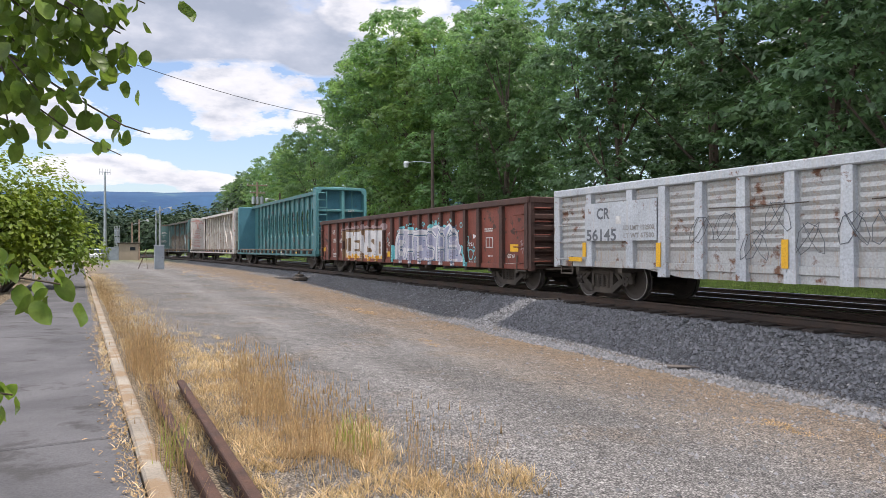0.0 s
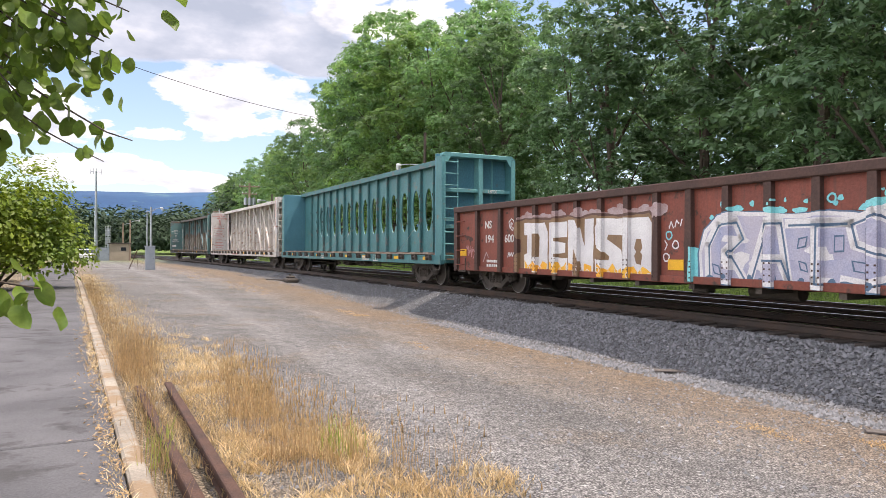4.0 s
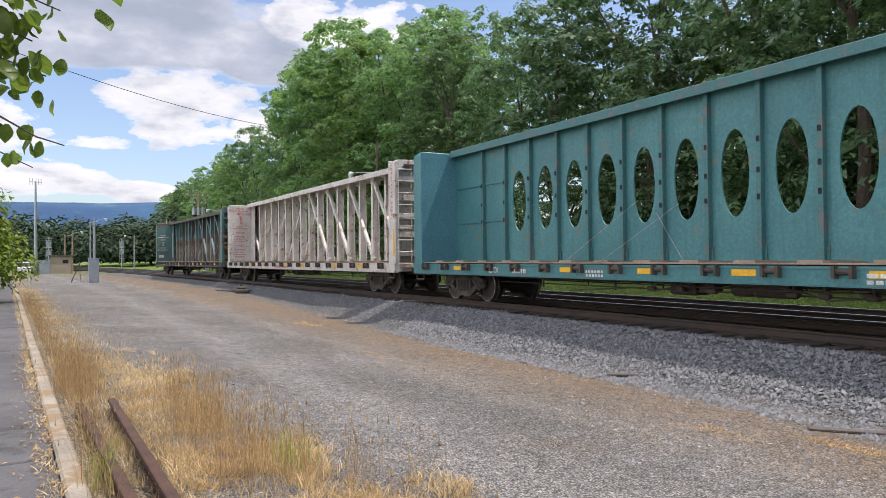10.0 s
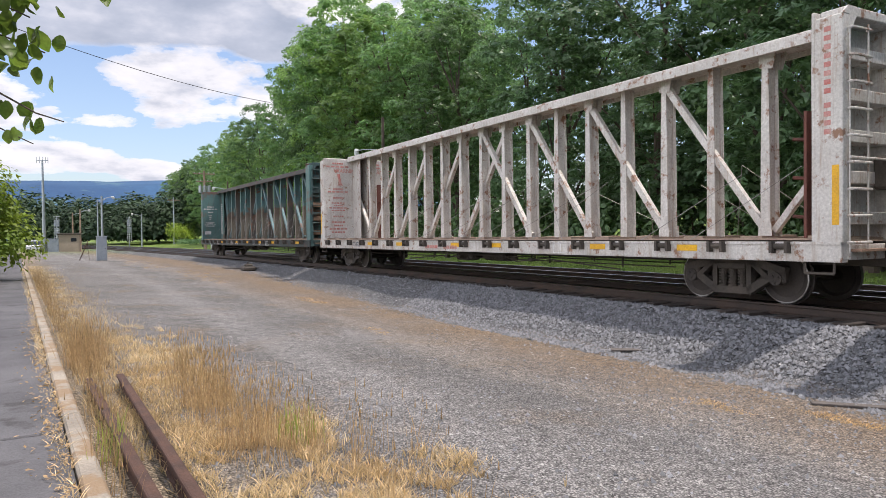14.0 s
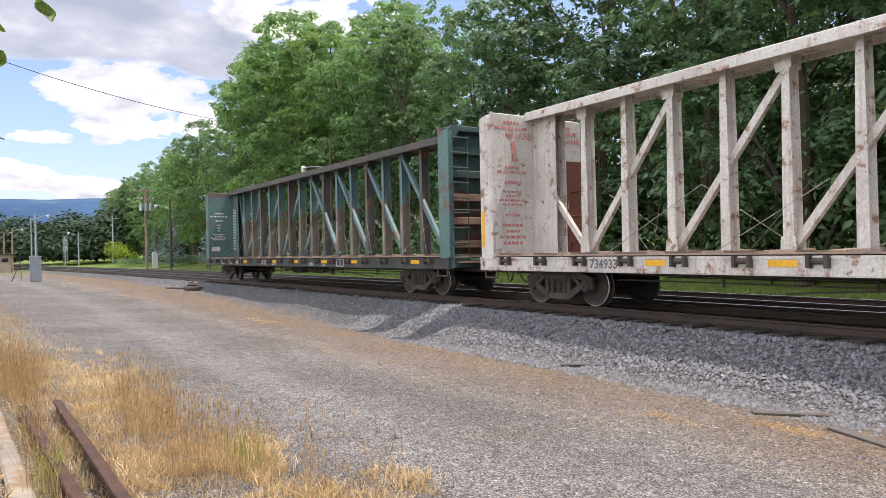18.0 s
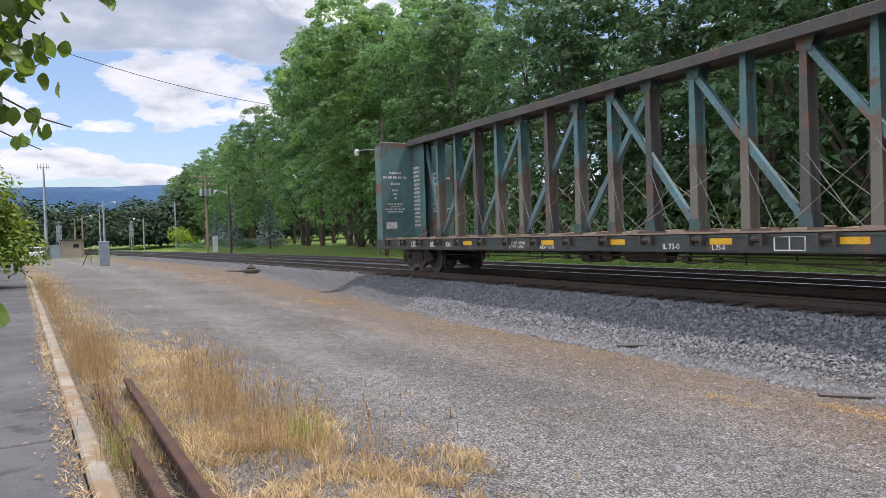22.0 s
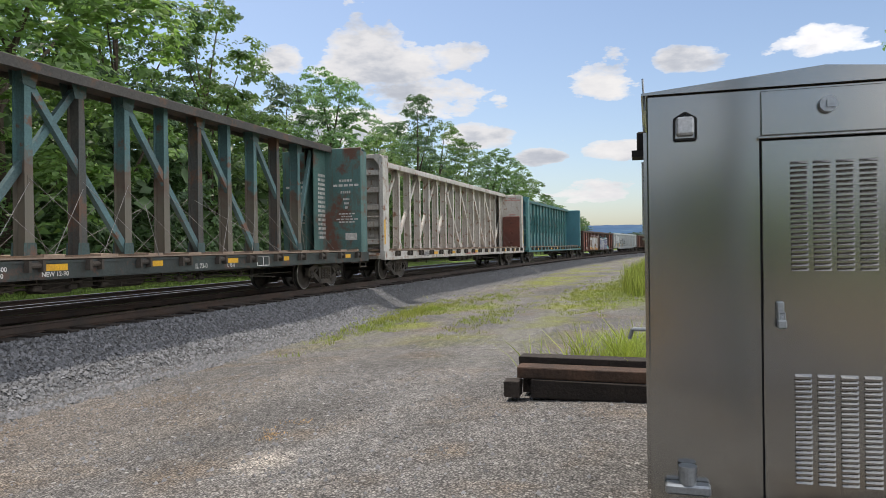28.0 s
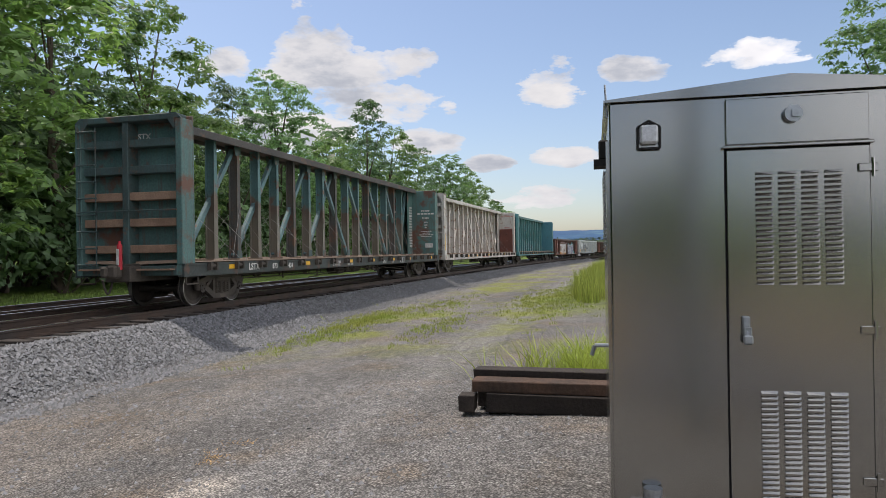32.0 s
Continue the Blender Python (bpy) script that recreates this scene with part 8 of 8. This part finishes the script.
def spruce(seed, x, y, h):
    rs_, rn_ = random.Random(seed), np.random.RandomState(seed)
    ob = tagged(new("spruce"), "blue-grey spruce with drooping boughs", "tree", "spruces")
    bm = bmesh.new()
    rod(bm, (0, 0, -0.2), (0, 0, h), 0.16, 7, 0.02)
    part("trunk", bm, M_bark, ob)
    cl = []
    for k in range(60):
        f = k / 60
        a = k * 2.4
        rad = (1 - f) * h * 0.36
        cl.append((rad * 0.65 * math.cos(a), rad * 0.65 * math.sin(a), 0.4 + f * (h - 0.5), rad * 0.42 + 0.12, rad * 0.42 + 0.12, 0.28))
    c, nrm = crown_points(cl, 6.0, rn_)
    piece("foliage", leaf_mesh("foliage", c, nrm, 0.24, rn_), M_spruce, ob)
    ob.matrix_basis = pose(x, y, land(x, y))


spruce(3, -97, 19.8, 6.6)
spruce(4, -87, 22.5, 6.4)
spruce(5, -110, 20.2, 6.0)

# bushes behind the platform
for k, (x, y, rx, h, m_) in enumerate(((-30, -4.2, 3.5, 5.2, M_leaf3), (-24, -5.1, 1.9, 3.8, M_leaf3), (-38, -5.8, 2.8, 4.8, M_leaf3), (-19.5, -4.2, 1.3, 2.4, M_leaf), (-31, -7.6, 2.9, 4.6, M_leaf), (-25.5, -4.7, 1.5, 1.7, M_leaf), (-46, -7.4, 3.0, 4.6, M_leaf))):
    sb = shrub_kind(60 + k, "shrub", "bushy sapling with bright yellow-green leaves" if m_ is M_leaf3 else "dark green bush behind the platform", m_, rx, h, 0.14 if k < 3 else 0.16, 24, "bushes behind the platform", 75.0)
    sb.matrix_basis = pose(x, y, land(x, y) - 0.05)

# ---- overhanging branch ----
def leaf_blade(seed, l=0.075, w=0.026):
    r = random.Random(seed)
    bm = bmesh.new()
    rows = []
    for i in range(6):
        f = i / 5
        half = w * math.sin(math.pi * min(1, f * 0.93 + 0.05)) ** 0.8
        z = -0.25 * l * f * f + 0.01 * math.sin(5 * f + seed)
        rows.append([bm.verts.new((l * f, -half, z + half * 0.35)), bm.verts.new((l * f, 0, z)), bm.verts.new((l * f, half, z + half * 0.35))])
    for a, b in zip(rows, rows[1:]):
        bm.faces.new((a[0], a[1], b[1], b[0]))
        bm.faces.new((a[1], a[2], b[2], b[1]))
    me = bpy.data.meshes.new("leaf")
    bm.to_mesh(me)
    bm.free()
    me.materials.append(M_leaf4)
    me.polygons.foreach_set("use_smooth", [True] * len(me.polygons))
    return me


LEAVES = [leaf_blade(1), leaf_blade(2, 0.06, 0.024), leaf_blade(3, 0.085, 0.03)]
branch = tagged(new("overhanging_branch"), "leafy green branch hanging over the platform", "branch")
rb = random.Random(17)


def twig(points, r, leaves, spread=0.05, droop=0.5):
    bm = bmesh.new()
    P = [Vector(p) for p in points]
    for k, (a, b) in enumerate(zip(P, P[1:])):
        rod(bm, a, b, r * (1 - 0.7 * k / len(P)), 5, r * (1 - 0.7 * (k + 1) / len(P)))
    tw = part("twig", bm, M_bark, branch)
    for i in range(leaves):
        f = rb.uniform(0.05, 1.0) ** 0.8 * (len(P) - 1)
        k = min(len(P) - 2, int(f))
        p = P[k].lerp(P[k + 1], f - k) + Vector([rb.uniform(-spread, spread) for _ in range(3)])
        piece("leaf", LEAVES[i % 3], None, tw, at=pose(*p, rb.uniform(-50, 50), rb.uniform(10, 95) * droop + 10, rb.uniform(0, 360)) @ Matrix.Scale(rb.uniform(0.55, 1.0), 4))


def from_eye(px_deg, up_deg, d):
    """A place by bearing (degrees left of -x towards -y) and height angle from where the viewer stands."""
    a, b = radians(px_deg), radians(up_deg)
    return Vector((-d * math.cos(a) * math.cos(b), -d * math.sin(a) * math.cos(b), 1.6 + d * math.sin(b)))


def spray(pts, r, leaves, spread=0.06, droop=0.6):
    twig([from_eye(*p) for p in pts], r, leaves, spread, droop)


B0 = BRANCH_TURN
for k in range(13):                  # fan of twigs from the limb, out over the path
    up0 = 27.5 - 1.15 * k
    b1 = (-3.6, 0.5, -2.8, 1.6, -1.5, 2.6, 0.2, 3.4, -0.6, 4.6, 5.6, 6.6, 7.4)[k]
    d = 2.3 + 0.06 * (k % 5)
    spray([(16 + B0, up0 + 2, d + 0.3), (12 + B0, up0, d + 0.2), (8 + B0, up0 - 2.2, d + 0.1), ((8 + b1) / 2 + B0, up0 - 3.8, d), (b1 + B0, up0 - 5.2, d)], 0.005, 66 if k < 10 else 44, 0.10, 0.6)
spray([(9 + B0, 14, 2.4), (4 + B0, 11, 2.4), (0 + B0, 8.8, 2.35), (-1.8 + B0, 8.3, 2.3)], 0.004, 8, 0.03)
spray([(9 + B0, 12, 2.4), (4 + B0, 8.5, 2.4), (1.5 + B0, 7.2, 2.35), (0.2 + B0, 6.6, 2.3)], 0.003, 5, 0.02)
spray([(15 + B0, -1, 2.0), (10 + B0, -1.8, 2.0), (7 + B0, -2.4, 2.0), (4.2 + B0, -3.0, 2.0)], 0.005, 26, 0.06)
spray([(15 + B0, -8, 1.9), (11 + B0, -9.6, 1.9), (7.2 + B0, -10.6, 1.9)], 0.004, 12, 0.05)
bm = bmesh.new()
trunk_pts = [(-3.4, -3.6, -0.1), (-3.3, -3.4, 1.6), (-3.1, -3.0, 3.0), (-2.8, -1.9, 3.4), (-2.5, -1.1, 3.0)]
for k, (a, b) in enumerate(zip(trunk_pts, trunk_pts[1:])):
    rod(bm, a, b, 0.10 - 0.02 * k, 8, 0.08 - 0.02 * k)
part("limb", bm, M_bark, branch)

# ---- overhead wires ----
def wire(name, label, a, b, sag, r=0.02, n=18):
    bm = bmesh.new()
    a, b = Vector(a), Vector(b)
    prev = a
    for k in range(1, n + 1):
        f = k / n
        p = a.lerp(b, f) - Vector((0, 0, sag * 4 * f * (1 - f)))
        rod(bm, prev, p, r, 4)
        prev = p
    return tagged(part(name, bm, M_black), label, "wire", "overhead wires")


wire("overhead_wire", "thin dark overhead wire across the sky", WIRE_A, WIRE_B, 0.8)
wire("overhead_wire", "thin dark overhead wire from the utility pole into the trees", (-95, 16.9, 8.2), (-62, 23, 6.2), 1.2)

# ---- ridges in the distance ----
def ridge(name, label, r, az0, az1, heights, material, base=-30, n=80):
    vs, fs = [], []
    for i in range(n + 1):
        f = i / n
        a = radians(az0 + (az1 - az0) * f)
        h = float(np.interp(f * (len(heights) - 1), range(len(heights)), heights))
        h *= 1 + 0.035 * noise.noise(Vector((f * 14, 2.2, 0)))
        tree_rough = 4.0 * noise.noise(Vector((f * 240, 5.2, 1)))
        for k, (q, dz) in enumerate(((1.0, 0.0), (1.12, 0.55), (1.25, 0.86), (1.36, 1.0), (1.6, 0.7))):
            vs.append((r * q * math.cos(a), r * q * math.sin(a), base + (h * (r * 1.36) - base) * dz + (tree_rough if k == 3 else 0)))
    for i in range(n):
        for k in range(4):
            p = i * 5 + k
            fs.append((p, p + 5, p + 6, p + 1))
    return tagged(piece(name, flat_mesh(name, vs, fs), material, smooth=True), label, "hill", kind="structure")


def deg(h):
    return math.tan(radians(h))


# both take their haze and sunlit patches from the colour of M_hill
ridge("backdrop_ridge", "long wooded mountain ridge, haze blue and sunlit patches painted in", 1900, 150, 216, [deg(v) for v in (4.9, 4.8, 4.6, 4.4, 4.2, 3.9, 3.4, 3.0, 2.8)], M_hill)
ridge("backdrop_hill", "low hill on the horizon, haze blue painted in", 2100, -14, 24, [deg(v) for v in (1.2, 1.45, 1.6, 1.55, 1.4, 1.1)], M_hill)
far_wood = tagged(new("far_wood"), "distant dark green belt of trees", "trees", kind="stuff")
cl = []
rf = random.Random(12)
for k in range(190):
    a = radians(rf.uniform(160, 202))
    d = rf.uniform(165, 260)
    h = rf.uniform(7, 12) + (5 if math.degrees(a) < 172 else 0)
    cl.append((d * math.cos(a), d * math.sin(a), h * 0.5, 5.5, 5.5, h * 0.6))
for k in range(130):
    a = radians(rf.uniform(-8, 9))
    d = rf.uniform(280, 420)
    h = rf.uniform(3, 6)
    cl.append((d * math.cos(a), d * math.sin(a), h * 0.5, 7, 7, h * 0.6))
c, nrm = crown_points(cl, 1.9, rn)
piece("foliage", leaf_mesh("foliage", c, nrm, 0.8, rn, True), M_farleaf, far_wood)
# grey sheds and a fence far down the line
fb = tagged(new("far_building"), "pale grey low building far down the line", "building")
bm = bmesh.new()
box(bm, -9, 9, -4, 4, 0, 4.2, 0.05)
part("wall", bm, M_tan, fb)
bm = bmesh.new()
ring_prism(bm, [(-9.3, 4.2), (9.3, 4.2), (9.3, 4.5), (0, 5.6), (-9.3, 4.5)], -4.3, 4.3)
part("roof", bm, M_galv, fb)
fb.matrix_basis = pose(150, -22, 0, 0, 0, 12)
fence = tagged(new("chain_fence"), "grey metal fence along the edge of the lot", "fence")
for k in range(22):
    bm = bmesh.new()
    rod(bm, (24 + 3 * k, -0.9 - 0.03 * k, 0), (24 + 3 * k, -0.9 - 0.03 * k, 1.9), 0.03, 6)
    part("post", bm, M_galv, fence)
for z in (0.15, 0.6, 1.05, 1.5, 1.88):
    bm = bmesh.new()
    rod(bm, (24, -0.9, z), (87, -1.53, z), 0.012, 4)
    part("rail", bm, M_galv, fence)
sig_far = tagged(new("railway_signal"), "dark distant signal mast beside the track", "signal", "signals")
bm = bmesh.new()
rod(bm, (0, 0, 0), (0, 0, 7.5), 0.08, 6)
part("mast", bm, M_grime, sig_far)
bm = bmesh.new()
rod(bm, (-0.15, 0, 7.2), (-0.02, 0, 7.2), 0.42, 12)
rod(bm, (-0.15, 0, 6.0), (-0.02, 0, 6.0), 0.42, 12)
part("signal_head", bm, M_black, sig_far)
sig_far.matrix_basis = pose(105, TRACK2_Y + 3.2, 0)

# ---- stainless cabinet ----
(cx0, cy0), (cx1, cy1) = CAB_A, CAB_B
cab = tagged(new("signal_cabinet"), "stainless steel signal cabinet with louvred doors and a padlock", "cabinet")
CW, CD, CH = 1.9, 1.4, CAB_H
bm = bmesh.new()
box(bm, 0, CW, 0.0, CD, 0.0, CH, 0.008)
part("body", bm, M_steel, cab)
bm = bmesh.new()
ring_prism(bm, [(-0.03, CH), (CW + 0.03, CH), (CW + 0.03, CH + 0.012), (CW / 2, CH + 0.10), (-0.03, CH + 0.012)], -0.035, CD + 0.035)
part("roof", bm, M_steel, cab)
dx0, dx1, dz1 = 0.622, 1.335, CH - 0.30
bm = bmesh.new()
box(bm, dx0 - 0.008, dx1 + 0.008, -0.004, 0.0, 0.05, dz1 + 0.01)
part("door_gap", bm, M_black, cab)
bm = bmesh.new()
box(bm, dx0, dx1, -0.022, -0.004, 0.06, dz1, 0.004)
door = part("door", bm, M_steel, cab)
bm = bmesh.new()
box(bm, dx0, dx1, -0.02, 0.0, dz1 + 0.03, CH - 0.02, 0.004)
part("upper_panel", bm, M_steel, cab)
bm = bmesh.new()
box(bm, dx0 - 0.02, dx1 + 0.02, -0.04, 0.0, dz1 + 0.008, dz1 + 0.024, 0.004)
part("drip_edge", bm, M_steel, cab)
bm = bmesh.new()
rod(bm, ((dx0 + dx1) / 2 - 0.02, -0.02, CH - 0.12), ((dx0 + dx1) / 2 - 0.02, -0.06, CH - 0.12), 0.045, 18)
box(bm, (dx0 + dx1) / 2 - 0.03, (dx0 + dx1) / 2 + 0.012, -0.07, -0.058, CH - 0.14, CH - 0.10)
part("vent_cap", bm, M_galv, cab)


def louvres(x_list, z0, count, pitch, y, parent):
    for x in x_list:
        for k in range(count):
            bm = bmesh.new()
            z = z0 + k * pitch
            v = [bm.verts.new(p) for p in ((x, y, z + 0.016), (x + 0.09, y, z + 0.018), (x + 0.09, y, z), (x, y, z), (x + 0.005, y - 0.013, z + 0.002), (x + 0.085, y - 0.013, z + 0.002))]
            for f in ((0, 1, 5, 4), (3, 4, 5, 2), (0, 4, 3), (1, 2, 5)):
                bm.faces.new([v[i] for i in f])
            bmesh.ops.recalc_face_normals(bm, faces=bm.faces)
            part("louvre", bm, M_steel, parent)


louvres([dx0 + 0.145 + 0.115 * k for k in range(4)], CH - 1.04, 22, 0.0285, -0.022, door)
louvres([dx0 + 0.155 + 0.115 * k for k in range(4)], 0.20, 22, 0.0285, -0.022, door)
bm = bmesh.new()
box(bm, dx0 + 0.065, dx0 + 0.105, -0.05, -0.022, 1.12, 1.22, 0.006)
rod(bm, (dx0 + 0.085, -0.06, 1.09), (dx0 + 0.085, -0.03, 1.14), 0.02, 8)
part("handle", bm, M_galv, door)
bm = bmesh.new()
box(bm, dx0 + 0.065, dx0 + 0.115, -0.075, -0.05, 1.07, 1.12, 0.008)
rod(bm, (dx0 + 0.075, -0.062, 1.12), (dx0 + 0.075, -0.062, 1.16), 0.005, 6)
rod(bm, (dx0 + 0.105, -0.062, 1.12), (dx0 + 0.105, -0.062, 1.16), 0.005, 6)
rod(bm, (dx0 + 0.075, -0.062, 1.16), (dx0 + 0.105, -0.062, 1.16), 0.005, 6)
part("padlock", bm, M_galv, door)
for z in (CH - 0.42, 1.15, 0.35):
    bm = bmesh.new()
    box(bm, dx1 - 0.06, dx1 + 0.035, -0.036, -0.022, z - 0.022, z + 0.022, 0.004)
    rod(bm, (dx1 + 0.01, -0.034, z - 0.05), (dx1 + 0.01, -0.034, z + 0.05), 0.009, 8)
    part("hinge", bm, M_steel, cab)
bm = bmesh.new()                     # wall lamp in its guard
box(bm, 0.165, 0.265, -0.05, 0.0, CH - 0.245, CH - 0.14, 0.012)
part("wall_lamp", bm, M_lamp, cab)
bm = bmesh.new()
for x in (0.155, 0.275):
    rod(bm, (x, -0.03, CH - 0.27), (x, -0.03, CH - 0.15), 0.007, 6)
    rod(bm, (x, -0.03, CH - 0.15), (0.215, -0.03, CH - 0.115), 0.007, 6)
rod(bm, (0.155, -0.03, CH - 0.27), (0.275, -0.03, CH - 0.27), 0.007, 6)
part("lamp_guard", bm, M_black, cab)
bm = bmesh.new()                     # lifting lug on its foot plate
box(bm, 0.08, 0.33, -0.09, 0.0, 0.10, 0.16, 0.012)
rod(bm, (0.205, -0.045, 0.16), (0.205, -0.045, 0.23), 0.048, 18)
rod(bm, (0.205, -0.045, 0.23), (0.205, -0.045, 0.262), 0.052, 18)
part("anchor_bolt", bm, M_galv, cab)
for z, y in ((CH - 0.02, 0.05), (CH - 0.22, 0.55)):
    bm = bmesh.new()
    rod(bm, (-0.01, y, z - 0.05), (-0.02, y, z + 0.14), 0.006, 6)
    part("rod_antenna", bm, M_galv, cab)
side_door = new("side_door", flat_mesh("side_door", [(0, 0.1, 0.06), (0, CD - 0.1, 0.06), (0, CD - 0.1, CH - 0.2), (0, 0.1, CH - 0.2), (-0.02, 0.1, 0.06), (-0.02, CD - 0.1, 0.06), (-0.02, CD - 0.1, CH - 0.2), (-0.02, 0.1, CH - 0.2)], [(4, 5, 6, 7), (0, 4, 7, 3), (1, 2, 6, 5), (3, 7, 6, 2), (0, 1, 5, 4)]))
side_door.data.materials.append(M_steel)
side_door.parent = cab
for g in range(3):
    for k in range(20):
        bm = bmesh.new()
        z, y = CH - 0.85 + 0.0255 * k, 0.3 + 0.2 * g
        box(bm, -0.034, -0.02, y, y + 0.15, z, z + 0.012)
        part("louvre", bm, M_steel, side_door)
bm = bmesh.new()
rod(bm, (-0.02, 0.2, 1.02), (-0.10, 0.2, 1.02), 0.012, 8)
rod(bm, (-0.10, 0.2, 1.02), (-0.12, 0.2, 0.96), 0.012, 8)
part("handle", bm, M_galv, side_door)
bm = bmesh.new()
box(bm, -0.09, -0.0, 0.12, 0.3, CH - 0.34, CH - 0.30)
box(bm, -0.06, -0.0, 0.16, 0.26, CH - 0.30, CH - 0.18, 0.01)
part("side_lamp", bm, M_black, cab)
cab_ang = math.degrees(math.atan2(cy1 - cy0, cx1 - cx0))
cab.matrix_basis = pose(cx0, cy0, CAB_Z, 0, 0, cab_ang)

post_ = tagged(new("steel_post"), "galvanised steel post standing beside the cabinet", "post")
bm = bmesh.new()
rod(bm, (0, 0, -0.2), (0, 0, 3.4), 0.085, 24)
part("tube", bm, M_galv, post_, smooth=False)
post_.matrix_basis = pose(POST[0], POST[1], 0)

# ---- stacked railway ties ----
stack = [(0.05, 0.28, 0.0, 0.19, 2.3, 0.17), (0.30, 0.53, 0.0, 0.18, 2.3, 0.05), (0.09, 0.32, 0.19, 0.31, 2.4, 0.03), (0.34, 0.57, 0.18, 0.38, 2.4, 0.0), (0.02, 0.22, 0.0, 0.17, 0.16, -0.10)]
rk = random.Random(9)
for k, (d0, d1, z0, z1, l, shift) in enumerate(stack):
    bm = bmesh.new()
    box(bm, 0, d1 - d0, -l, 0, 0, z1 - z0, 0.012)
    for v in bm.verts:
        v.co += Vector((rk.uniform(-0.008, 0.008), rk.uniform(-0.015, 0.015), rk.uniform(-0.006, 0.006)))
    m = pose(TIES[0] + d0, TIES[1] - shift, land(TIES[0] + 0.2, TIES[1] - 0.8) + z0, 0, 0, TIES[2])
    tagged(part("railway_tie", bm, M_oldtie if k == 2 else M_tie, at=m), "black creosoted railway tie stacked on the gravel", "railway tie", "stack of ties")



motions()
